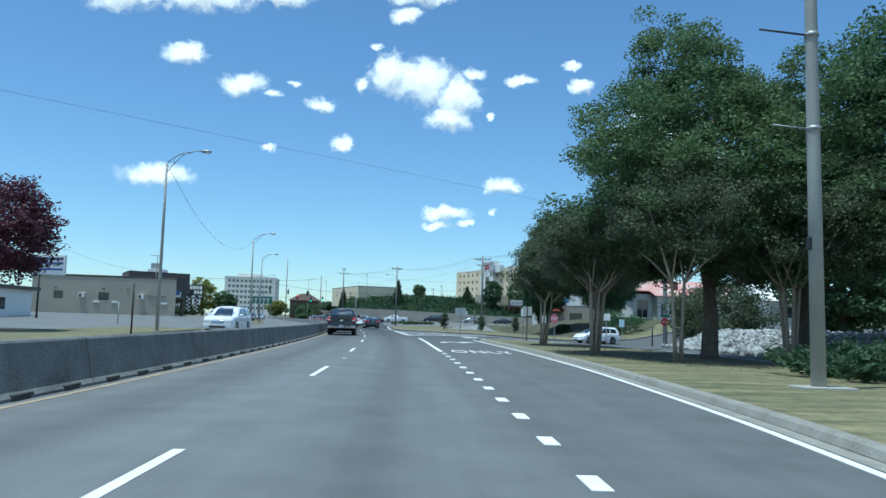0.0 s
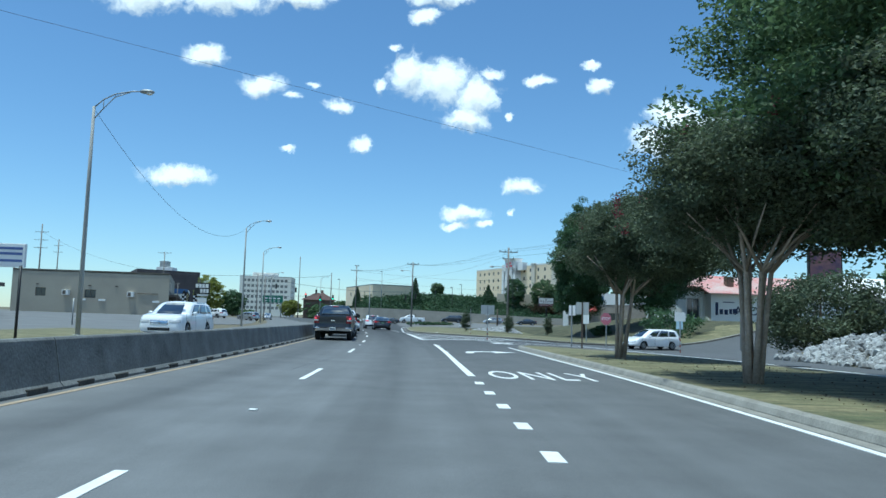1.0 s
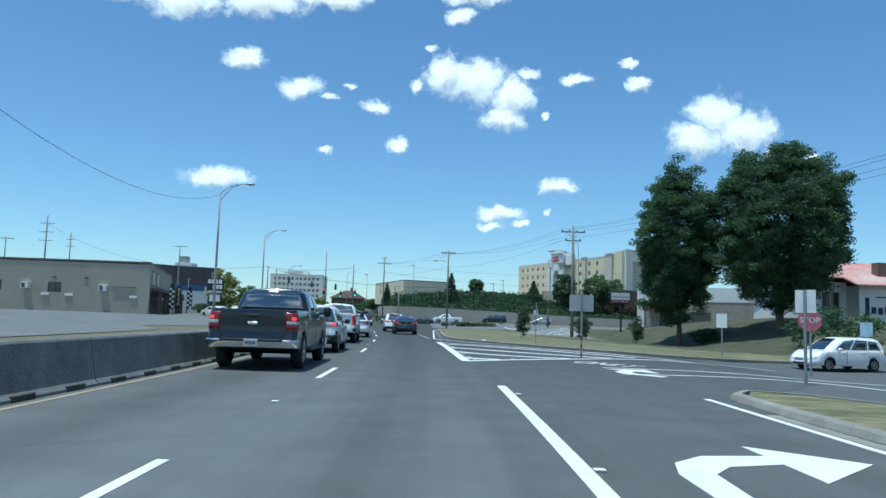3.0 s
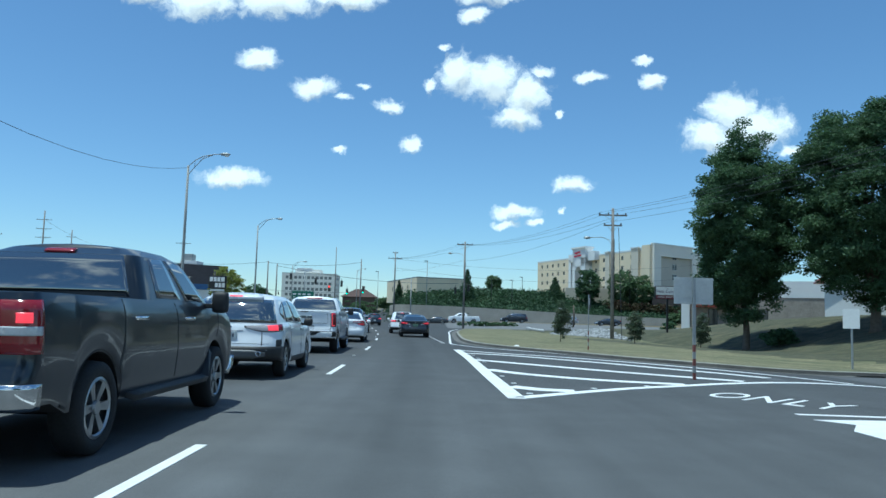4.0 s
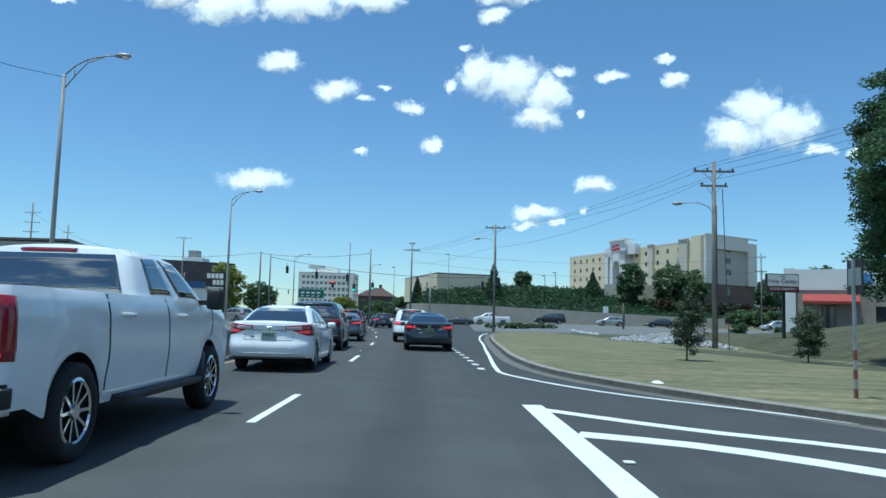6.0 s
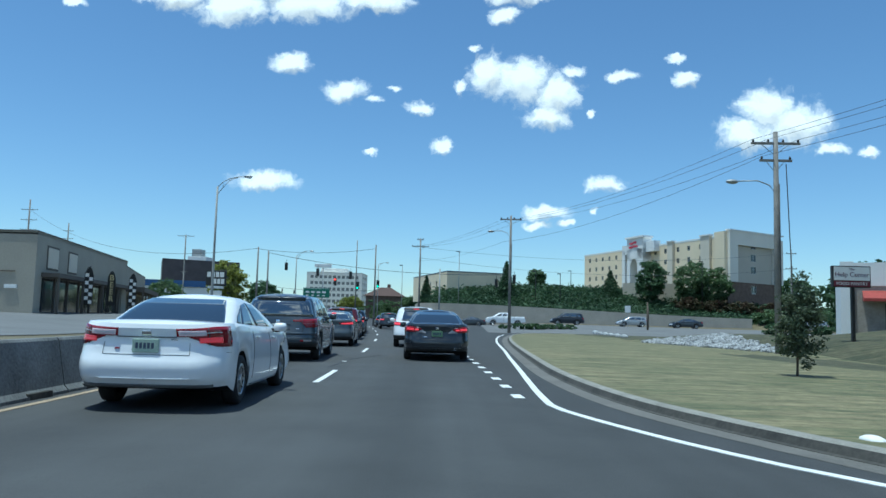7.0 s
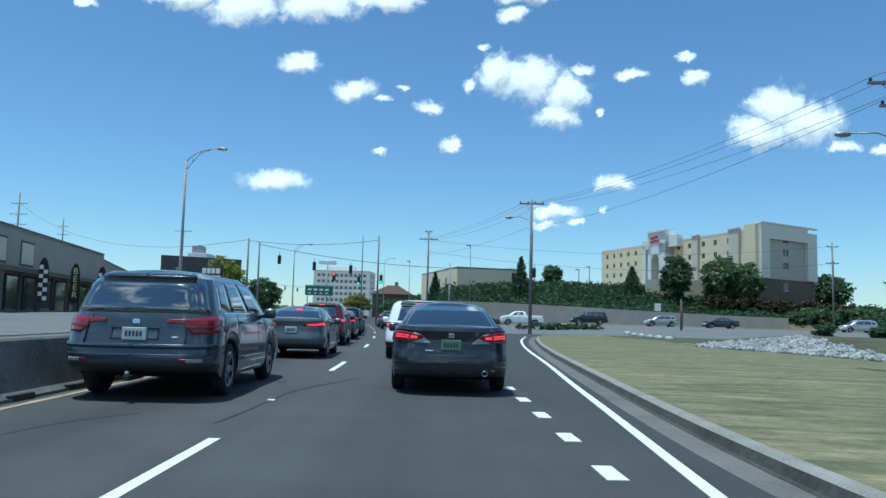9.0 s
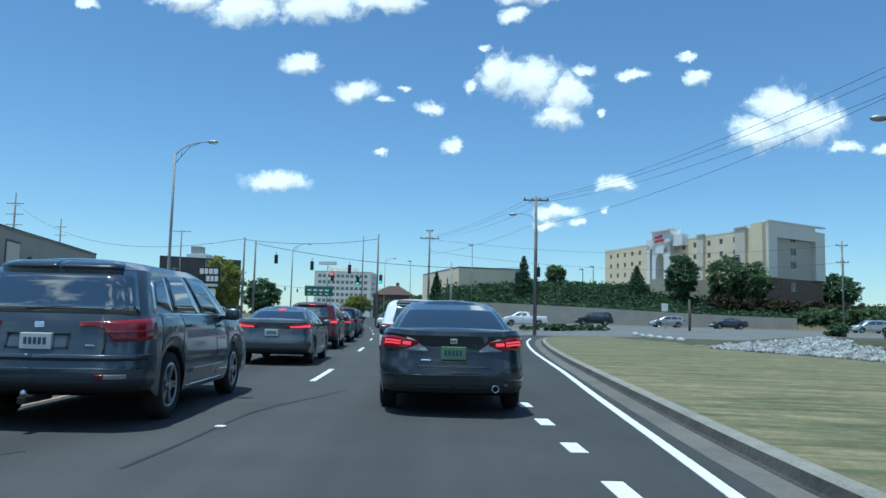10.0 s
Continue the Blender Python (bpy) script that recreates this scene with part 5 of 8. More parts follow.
post_sign(31.8, 79.8, -56, 0.75, 1.35, 2.3, material("pale_blue_sign", (0.45, 0.6, 0.7), 0.5), STEEL, "pale blue pointed sign plate on the bank", lift=0.1)
post_sign(27.2, 181.2, 0, 0.9, 3.3, 4.4, WHITE, STEEL, "white lot sign on a steel post", lift=0.0)
post_sign(20.9, 55.8, -25, 0.68, 1.9, 2.5, WHITE, STEEL, "white sign plate on a black and white banded post", striped=True, lift=0.0)
help_sign = thing("pylon_sign", pose(27.45, 120, 0.4), "white and maroon pylon sign on one dark post", "sign")
part("cabinet", box_bm(-1.25, 1.25, -0.16, 0.16, 3.95, 5.4, bevel=0.04), BLACK, help_sign)
part("upper_panel", box_bm(-1.18, 1.18, -0.175, -0.162, 4.42, 5.33), WHITE, help_sign, "white sign face")
part("lower_panel", box_bm(-1.18, 1.18, -0.175, -0.162, 4.0, 4.38), MAROON, help_sign, "maroon sign face")
PURPLE = material("plum_lettering", (0.09, 0.02, 0.07), 0.6)
letters("lettering", "The", pose(0, -0.18, 5.17, 90, 0, 0), 0.24, PURPLE, 0.003, "", "", parent=help_sign)
letters("lettering", "Help Center", pose(0, -0.18, 4.8, 90, 0, 0), 0.44, PURPLE, 0.003, "", "", parent=help_sign)
letters("lettering", "FOOD PANTRY", pose(0, -0.18, 4.19, 90, 0, 0), 0.3, WHITE, 0.003, "", "", parent=help_sign)
part("post", box_bm(0.0, 0.2, -0.1, 0.1, -0.5, 3.95, bevel=0.01), BLACK, help_sign)
cook = thing("pylon_sign", pose(-58.5, 227, 0), "black and white restaurant pylon sign with block shapes", "sign")
part("cabinet", box_bm(-2.4, 2.4, -0.3, 0.3, 7.6, 11.2, bevel=0.1), BLACK, cook)
for x0, x1, z0, z1 in ((-2.1, -1.2, 9.6, 10.8), (-1.0, -0.2, 9.6, 10.8), (0, 0.8, 9.6, 10.8), (1.0, 2.0, 9.6, 10.8), (-0.6, 0.2, 8.0, 9.2), (0.4, 1.1, 8.0, 9.2), (1.3, 2.1, 8.0, 9.2)):
    part("block_shape", box_bm(x0, x1, -0.33, -0.302, z0, z1, bevel=0.01), WHITE, cook)
part("reader_board", box_bm(-1.9, 1.9, -0.2, 0.2, 6.9, 7.5, bevel=0.04), WHITE, cook)
part("reader_board", box_bm(-1.5, 1.5, -0.2, 0.2, 4.4, 6.4, bevel=0.04), WHITE, cook)
tube("post", [(-0.9, 0.1, 0), (-0.9, 0.1, 12.4)], 0.2, BLACK, cook, 8)
lsign = thing("pylon_sign", pose(-42.3, 88.7, 0.2), "weathered white lot sign with blue stripes", "sign")
part("cabinet", box_bm(-2.3, 2.3, -0.2, 0.2, 5.7, 8.4, bevel=0.08), WHITE, lsign)
for z0 in (6.3, 7.1, 7.7):
    part("stripe_bar", box_bm(-2.0, 2.0, -0.23, -0.202, z0, z0 + 0.28), material("blue_stripe", (0.08, 0.12, 0.3), 0.6), lsign)
tube("post", [(-1, 0, -0.2), (-1, 0, 5.7)], 0.13, BLACK, lsign, 8)
bb = thing("billboard", pose(56, 92, 1.5), "small digital billboard on a dark steel post", "billboard")
part("panel", box_bm(-2.2, 2.2, -0.2, 0.2, 5.4, 10.4, bevel=0.05), BLACK, bb)
part("poster", box_bm(-2.0, 2.0, -0.225, -0.202, 5.7, 10.1), material("plum_poster", (0.05, 0.03, 0.09), 0.5, scale=0.6, fine=2, rgb2=(0.25, 0.12, 0.1)), bb)
tube("post", [(-1.6, 0.2, -0.5), (-1.6, 0.2, 12.4)], 0.18, BLACK, bb, 8)
sidepole = thing("utility_pole", pose(31.2, 66.5, -0.1), "thick pale roadside pole by the stop sign", "utility pole", "utility poles")
tube("pole", [(0, 0, -0.2), (0, 0, 6), (0, 0, 13)], [0.24, 0.21, 0.17], POLE_PAINT, sidepole, 10)

# thin posts
for x, y, tall, mat, label in ((-14.7, 41.5, 3.2, BLACK, "thin dark post beside the opposite road"), (22.5, 50, 1.5, BLACK, "short dark marker post by the side street"), (-27.5, 74, 2.4, STEEL, "thin steel post in the lot")):
    po = thing("marker_post", pose(x, y, height(x, y)), label, "post")
    tube("post", [(0, 0, -0.1), (0, 0, tall)], 0.06, mat, po, 8)
# feather flags at the shop
BEER_YELLOW = material("pale_yellow_print", (0.72, 0.62, 0.34), 0.7)
for x, y, dark, word in ((-38.4, 141, True, None), (-39.9, 148, False, "BEER"), (-39.5, 152, True, None)):
    fl = thing("feather_flag", pose(x, y, height(x, y), 0, 0, 8), "tall feather flag with bold pattern by the shop", "flag", "feather flags")
    tube("mast", [(0, 0, 0), (0, 0, 4.2), (0.25, 0, 4.8), (0.55, 0, 4.95)], 0.03, BLACK, fl, 6)
    bm = bmesh.new()
    edge_pts = [(0.03, 0.9), (0.85, 1.0), (0.9, 2.5), (0.85, 4.0), (0.7, 4.6), (0.5, 4.9), (0.25, 4.75), (0.03, 4.2)]
    for yy in (-0.01, 0.01):
        bm.faces.new([bm.verts.new((px, yy + 0.03 * math.sin(pz * 2), pz)) for px, pz in edge_pts])
    cloth = part("cloth", bm, BLACK, fl)
    if not word:
        for k in range(8):
            x0 = 0.06 if k % 2 else 0.46
            part("check", box_bm(x0, x0 + 0.36, -0.05, -0.035, 1.05 + 0.4 * k, 1.42 + 0.4 * k), WHITE, cloth, "white chequer square")
    if word:
        for k, ch in enumerate(word):
            letters("lettering", ch, pose(0.45, -0.05, 4.1 - 0.8 * k, 90, 0, 0), 0.9, BEER_YELLOW, 0.004, "", "", parent=fl)
stub = thing("charred_post", pose(28.7, 175, height(28.7, 175)), "dark rough snag with dead ivy", "tree stump")
tube("post", [(0, 0, -0.1), (0.05, 0, 2), (-0.03, 0, 4.2)], [0.16, 0.2, 0.1], BARK, stub, 8)
drain = structure(part("drain_grate", box_bm(16.0, 17.2, 36.6, 37.1, 0.115, 0.14, bevel=0.01), BLACK), "small iron drain grate in the verge", "drain")
stone = thing("white_stone", pose(6.6, 82.9, 0.12), "small pale stone in the grass", "stone")
bm = bmesh.new()
bmesh.ops.create_icosphere(bm, subdivisions=2, radius=0.15)
for v in bm.verts:
    v.co *= 1 + 0.25 * noise.noise(v.co * 6)
    v.co.z *= 0.45
part("stone", bm, WHITE, stone, shade=True)


# ---- plants ----
rng = np.random.default_rng(7)


def leaf_mesh(name, centres, sizes, mat, parent=None, droop=0.0, long=1.35):
    """Many small leaf blades, each a bent pair of triangles at its own angle."""
    n = len(centres)
    a = rng.normal(size=(n, 3))
    a /= np.linalg.norm(a, axis=1, keepdims=True)
    a[:, 2] = a[:, 2] * 0.6 - droop
    a /= np.linalg.norm(a, axis=1, keepdims=True)
    b = np.cross(a, rng.normal(size=(n, 3)))
    b /= np.linalg.norm(b, axis=1, keepdims=True)
    s = np.asarray(sizes)[:, None] * 0.5
    p = np.asarray(centres)
    verts = np.stack((p - a * s * long, p + b * s * 0.62, p + a * s * long, p - b * s * 0.62), axis=1).reshape(-1, 3)
    idx = np.arange(4 * n, dtype=np.int32)
    me = bpy.data.meshes.new(name)
    me.vertices.add(4 * n)
    me.vertices.foreach_set("co", verts.astype(np.float32).ravel())
    me.loops.add(4 * n)
    me.loops.foreach_set("vertex_index", idx)
    me.polygons.add(n)
    me.polygons.foreach_set("loop_start", np.arange(0, 4 * n, 4, dtype=np.int32))
    me.polygons.foreach_set("loop_total", np.full(n, 4, dtype=np.int32))
    me.update(calc_edges=True)
    me.materials.append(mat)
    ob = new(name, me)
    if parent is not None:
        ob.parent = parent
    return ob


def crown_points(centre, radii, clumps, per, clump_r, hollow=0.55, floor=-1.0, lumpy=0.25):
    """Leaf places in clumps over an uneven crown, denser near its skin."""
    d = rng.normal(size=(clumps, 3))
    d /= np.linalg.norm(d, axis=1, keepdims=True)
    d[:, 2] = np.where(d[:, 2] < floor, floor + 0.3 * rng.random(clumps), d[:, 2])
    seed = rng.random(3) * 50
    lump = np.array([1 + lumpy * 1.6 * noise.noise(Vector(v) * 1.7 + Vector(seed)) + lumpy * 0.8 * noise.noise(Vector(v) * 4.0 + Vector(seed)) for v in d])
    r = (hollow + (1 - hollow) * rng.random(clumps) ** 0.45) * lump
    c = np.asarray(centre) + d * r[:, None] * np.asarray(radii)
    pts = np.repeat(c, per, axis=0)
    way = rng.normal(size=pts.shape)
    way /= np.linalg.norm(way, axis=1, keepdims=True)
    way *= rng.random((len(pts), 1)) ** 0.5
    return pts + way * np.asarray((1.0, 1.0, 0.6)) * clump_r * 0.75


def limb_set(parent, base, top_z, centre, radii, trunk_r, limbs, mat, lean=(0, 0)):
    b = Vector((0, 0, 0))
    fork = Vector((lean[0], lean[1], top_z))
    tube("trunk", [b - Vector((0, 0, 0.2)), b + Vector((0, 0, 0.25)), b.lerp(fork, 0.5) + Vector((0.08, 0.05, 0)), fork], [trunk_r * 1.5, trunk_r * 1.05, trunk_r * 0.9, trunk_r * 0.7], mat, parent, 10)
    for k in range(limbs):
        t = 2 * math.pi * k / limbs + 0.5
        end = Vector((centre[0] + math.cos(t) * radii[0] * 0.62, centre[1] + math.sin(t) * radii[1] * 0.62, centre[2] + radii[2] * (0.1 + 0.45 * ((k * 0.618) % 1))))
        start = fork - Vector((0, 0, 0.3 * (k % 3)))
        tube("limb", [start, start.lerp(end, 0.35) + Vector((0, 0, radii[2] * 0.08)), start.lerp(end, 0.7), end], [trunk_r * 0.5, trunk_r * 0.34, trunk_r * 0.2, trunk_r * 0.06], mat, parent, 7)
    tube("limb", [fork, (centre[0] * 0.6, centre[1] * 0.6, centre[2]), (centre[0], centre[1], centre[2] + radii[2] * 0.75)], [trunk_r * 0.7, trunk_r * 0.35, trunk_r * 0.08], mat, parent, 7)


def tree(x, y, centre, radii, label, leaf=LEAF, trunk_r=0.3, fork=3.0, clumps=500, per=60, clump_r=1.3, size=0.24, limbs=9, bark=BARK, floor=-1.0, lumpy=0.25, hollow=0.5, extra=(), name="tree", droop=0.15, group=""):
    """centre and radii of the crown are given from the tree's foot."""
    t = thing(name, pose(x, y, height(x, y) + 0.05), label, "tree", group)
    limb_set(t, (x, y), fork, centre, radii, trunk_r, limbs, bark)
    pts = [crown_points(centre, radii, clumps, per, clump_r, hollow, floor, lumpy)]
    for c2, r2, n2 in extra:
        pts.append(crown_points(c2, r2, n2, per, clump_r, hollow, floor, lumpy))
    pts = np.concatenate(pts)
    leaf_mesh("crown", pts, size * (0.65 + 0.7 * rng.random(len(pts))), leaf, t, droop)
    return t


def myrtle(x, y, centre, radii, label, stems=5, clumps=260, per=60, bloom=0):
    t = thing("crepe_myrtle", pose(x, y, height(x, y) + 0.12), label, "tree", "crepe myrtles")
    for k in range(stems):
        a = 2 * math.pi * k / stems + 0.4
        foot = Vector((0.13 * math.cos(a), 0.13 * math.sin(a), -0.1))
        end = Vector((centre[0] + radii[0] * 0.55 * math.cos(a), centre[1] + radii[1] * 0.55 * math.sin(a), centre[2] + 0.2))
        mid = Vector((foot.x + 0.13 * (end.x - foot.x), foot.y + 0.13 * (end.y - foot.y), 0.52 * end.z))
        tube("stem", [foot, foot.lerp(mid, 0.5), mid, mid.lerp(end, 0.55), end], [0.1, 0.066, 0.06, 0.042, 0.018], BARK_PALE, t, 8)
        for j in (-1, 1):
            e2 = mid + Vector((math.cos(a + j * 0.9) * radii[0] * 0.5, math.sin(a + j * 0.9) * radii[1] * 0.5, radii[2] * 0.75))
            tube("branch", [mid, mid.lerp(e2, 0.5) + Vector((0, 0, 0.12)), e2], [0.045, 0.03, 0.012], BARK_PALE, t, 6)
    pts = crown_points(centre, radii, clumps, per, 0.8, 0.3, -0.8, 0.3)
    leaf_mesh("crown", pts, 0.085 * (0.7 + 0.6 * rng.random(len(pts))), LEAF_BRONZE, t, 0.1)
    if bloom:
        d = rng.normal(size=(bloom, 3))
        d[:, 2] = np.abs(d[:, 2]) + 0.3
        d /= np.linalg.norm(d, axis=1, keepdims=True)
        heads = np.asarray(centre) + d * np.asarray(radii) * 1.05
        q = np.repeat(heads, 45, axis=0) + rng.normal(size=(bloom * 45, 3)) * np.asarray((0.09, 0.09, 0.16))
        leaf_mesh("blossom", q, 0.09 * np.ones(len(q)), BLOOM, t)
    return t


# verge trees
tree(15.4, 28, (0.7, 0.6, 9.9), (5.5, 5.2, 5.1), "large dark green maple with lit top leaves", trunk_r=0.36, fork=3.6, clumps=950, per=140, clump_r=1.0, size=0.13, lumpy=0.5, hollow=0.4, extra=(((-2.4, -1.6, 6.9), (4.2, 3.6, 2.3), 330), ((3.2, 0.5, 6.0), (4.6, 4.6, 2.9), 280)))
tree(21.5, 30.5, (4.2, -3.4, 11.0), (4.6, 5.2, 5.6), "tall dark broadleaf tree behind the verge", leaf=LEAF_DARK, trunk_r=0.34, fork=4.0, clumps=800, per=60, size=0.21, extra=(((1.0, -2.0, 6.4), (5.5, 5.5, 2.6), 300),))
tree(22.5, 17, (0.5, 0, 9), (5.0, 5.5, 6.5), "tall dark broadleaf tree beyond the pole", leaf=LEAF_DARK, trunk_r=0.3, fork=3.4, clumps=500, per=55, size=0.22)
myrtle(10.25, 28.4, (1.1, 0.6, 5.1), (3.3, 3.4, 1.9), "bronze-green crepe myrtle with pale bare stems", 6, 620, 190, 3)
myrtle(10.75, 39.0, (1.6, 0.3, 4.8), (3.2, 2.9, 2.0), "broad crepe myrtle with a few crimson blossoms", 5, 640, 190, 14)
myrtle(17.2, 25, (0, 0, 5.6), (3.6, 3.6, 2.4), "dusky crepe myrtle with several pale stems", 6, 380, 90, 0)
myrtle(11.8, 23.6, (0.3, 0.4, 5.6), (3.0, 2.8, 1.9), "slender pale-stemmed crepe myrtle", 2, 280, 100, 0)
tree(31.5, 57, (0, 0, 3.1), (4.3, 3.8, 2.5), "broad glossy magnolia with pale tips", leaf=LEAF_BRONZE, trunk_r=0.2, fork=0.8, clumps=320, per=60, size=0.2, floor=-0.9, lumpy=0.35)
# gore trees
tree(29.2, 105.2, (-0.2, 0, 10.6), (4.1, 4.2, 7.8), "tall narrow dark green oak beside the field", leaf=LEAF_DARK, trunk_r=0.3, fork=3.2, clumps=760, per=170, clump_r=1.15, size=0.18, lumpy=0.3)
tree(37.0, 100, (0.0, 0, 10.7), (5.8, 5.9, 8.2), "broad tall dark green oak by the bank", leaf=LEAF_DARK, trunk_r=0.4, fork=3.2, clumps=1150, per=160, clump_r=1.2, size=0.18, lumpy=0.2)
tree(60, 66, (0, 0, 9), (7, 6, 7), "dark broadleaf tree behind the white house", leaf=LEAF_DARK, trunk_r=0.35, fork=3.0, clumps=420, per=45, clump_r=1.6, size=0.4)
tree(46, 60, (0, 0, 7.5), (5, 5, 6), "dark broadleaf tree behind the parked truck", leaf=LEAF_DARK, trunk_r=0.35, fork=3.0, clumps=360, per=45, clump_r=1.6, size=0.4)
# purple tree on the far side
tree(-25.4, 42, (0.3, 0, 6.2), (5.2, 4.8, 3.4), "purple-leaved plum tree with dense crown", leaf=LEAF_RED, trunk_r=0.22, fork=2.0, clumps=520, per=58, clump_r=1.1, size=0.2, floor=-0.75)
# saplings in the field
for x, y, tall, label in ((10.9, 93.5, 2.5, "young bushy sapling in the dry grass"), (16.7, 95.7, 2.5, "young dusky sapling in the dry grass"), (22.2, 97.5, 2.5, "thin young sapling near the oak")):
    sp = thing("sapling", pose(x, y, height(x, y) + 0.1), label, "sapling", "saplings")
    tube("stem", [(0, 0, -0.1), (0.03, 0, tall * 0.5), (0, 0, tall * 0.95)], [0.035, 0.025, 0.008], BARK, sp, 6)
    for k in range(7):
        a = k * 2.4
        tube("twig", [(0, 0, tall * (0.25 + 0.08 * k)), (0.32 * math.cos(a), 0.32 * math.sin(a), tall * (0.42 + 0.08 * k))], [0.014, 0.005], BARK, sp, 5)
    pts = crown_points((0.05, 0, tall * 0.56), (0.54, 0.54, tall * 0.45), 150, 34, 0.32, 0.1, -1, 0.35)
    leaf_mesh("crown", pts, 0.085 * (0.7 + 0.6 * rng.random(len(pts))), LEAF_BRONZE, sp, 0.3)
# hill and lot trees
for x, y, top, r, leaf, label in ((43.2, 226, 15.6, 3.1, LEAF_DARK, "round dark tree before the hotel"), (51.8, 225, 15.4, 3.2, LEAF, "round green tree before the hotel"), (56.5, 224, 14.0, 3.4, LEAF, "round green tree before the hotel"),
                                  (84, 243, 13.6, 4.0, LEAF_DARK, "dark tree beside the hotel"), (96, 180, 12.5, 5.0, LEAF, "leafy tree beyond the upper drive"), (84, 176, 10.5, 3.6, LEAF, "leafy tree beyond the upper drive"),
                                  (-57.8, 233, 13.0, 4.3, LEAF_YEL, "yellow-green maple beyond the lot"), (-53, 246, 9.5, 4.0, LEAF_DARK, "dark tree beyond the lot"), (-84, 256, 9.5, 5.0, LEAF, "green tree beside the low store"),
                                  (-94, 252, 9.0, 4.5, LEAF_YEL, "pale green tree beside the low store"), (-46, 335, 9, 5.0, LEAF_YEL, "yellow-green tree near the brick house"), (-19, 318, 9, 5.0, LEAF, "green tree near the brick house"),
                                  (-30, 316, 6.5, 4.0, LEAF, "low green tree near the brick house"), (45, 148, 8.2, 3.6, LEAF_DARK, "dark tree behind the field"), (52, 140, 7.5, 4.0, LEAF_DARK, "dark tree behind the field"), (18.5, 240, 14.2, 1.9, LEAF, "thin open tree on the hill")):
    z = height(x, y)
    h_ = top - z
    tree(x, y, (0, 0, h_ * 0.58), (r, r, h_ * 0.44), label, leaf=leaf, trunk_r=0.16, fork=h_ * 0.22, clumps=int(60 * r), per=26, clump_r=1.2, size=0.5, limbs=6, group="hill trees")


def conifer(x, y, top, r, label):
    z = height(x, y)
    t = thing("conifer", pose(x, y, z), label, "tree", "conifers")
    tall = top - z
    tube("trunk", [(0, 0, -0.2), (0, 0, tall)], [0.18, 0.03], BARK, t, 8)
    pts = []
    for k in range(26):
        f = k / 26
        rr = r * (1 - f) ** 0.85 * (0.8 + 0.4 * rng.random())
        n = int(90 * (1 - f) + 20)
        a = rng.random(n) * 2 * math.pi
        q = rng.random(n) ** 0.6 * rr
        pts.append(np.stack((np.cos(a) * q, np.sin(a) * q, tall * (0.1 + 0.9 * f) - 0.28 * q + rng.normal(size=n) * 0.1), axis=1))
    pts = np.concatenate(pts)
    leaf_mesh("crown", pts, 0.42 * (0.7 + 0.6 * rng.random(len(pts))), JUNIPER, t, 0.3, 1.8)


conifer(10.2, 226, 15.2, 3.0, "layered conifer on the hedge slope")
conifer(34.8, 230, 14.0, 3.0, "layered conifer before the hotel")
conifer(-9, 236, 12.0, 2.2, "small conifer near the tan hall")

# juniper slope: clumps of spiky tufts
slope = []
for _ in range(2600):
    x, y = rng.uniform(-14, 92), 212.2 + 27 * rng.random() ** 0.9
    if x < edge_of_hill(y) + 4:
        continue
    z = height(x, y)
    wave = 0.7 + 0.6 * noise.noise(Vector((x * 0.22, y * 0.3, 0)))
    c = np.array((x, y, z + 0.45 * wave))
    slope.append(c + rng.normal(size=(34, 3)) * np.asarray((1.1, 0.6, 0.3 + 0.25 * wave)))
slope = np.concatenate(slope)
jun = leaf_mesh("juniper_slope", slope, 0.52 * (0.6 + 0.8 * rng.random(len(slope))), JUNIPER, None, -0.25, 1.7)
tagged(jun, "spreading green juniper over the slope above the wall", "shrubs", kind="stuff")


def shrub(x, y, rx, ry, h_, label, leaf=LEAF_DARK, clumps=40, size=0.22, name="shrub", lift=0.0):
    t = thing(name, pose(x, y, height(x, y) + lift), label, "shrub", "shrubs")
    tube("stem", [(0, 0, -0.1), (0, 0, h_ * 0.5)], [0.05, 0.03], BARK, t, 6)
    pts = crown_points((0, 0, h_ * 0.5), (rx, ry, h_ * 0.5), clumps, 40, min(rx, ry, h_) * 0.5, 0.3, -0.9, 0.25)
    leaf_mesh("crown", pts, size * (0.7 + 0.6 * rng.random(len(pts))), leaf, t)


shrub(15.2, 17.0, 3.6, 2.4, 1.0, "low spreading evergreen shrub behind the pole", JUNIPER, 150, 0.16, lift=0.1)
shrub(20.0, 21.0, 3.2, 2.6, 1.2, "low spreading evergreen shrub beside the road", JUNIPER, 120, 0.16, lift=0.1)
for x in (50, 56.5, 62, 68, 75):
    shrub(x, 221, 3.2, 1.8, 3.6, "reddish bushy shrub below the hotel", material("leaf_russet", (0.085, 0.045, 0.03), 0.7, scale=0.5, fine=2, rgb2=(0.06, 0.075, 0.03), island=0.3, leaf=True) if x == 50 else bpy.data.materials["leaf_russet"], 60, 0.4)
for x, y, rx, ry, h_ in ((10, 168, 4.5, 1.2, 0.8), (14.5, 170, 3.0, 1.2, 0.7), (46, 172, 1.2, 1.2, 1.5), (52, 170, 1.4, 1.3, 1.6), (58, 168, 1.3, 1.2, 1.5), (66, 166, 1.6, 1.3, 1.6), (31.5, 104, 1.4, 1.2, 1.4), (-49.5, 84, 1.8, 1.4, 1.7), (-54, 82, 1.6, 1.3, 1.5), (33.5, 86, 3.5, 2.5, 3.4)):
    shrub(x, y, rx, ry, h_, "low clipped dark shrub", LEAF_DARK, 50, 0.26)
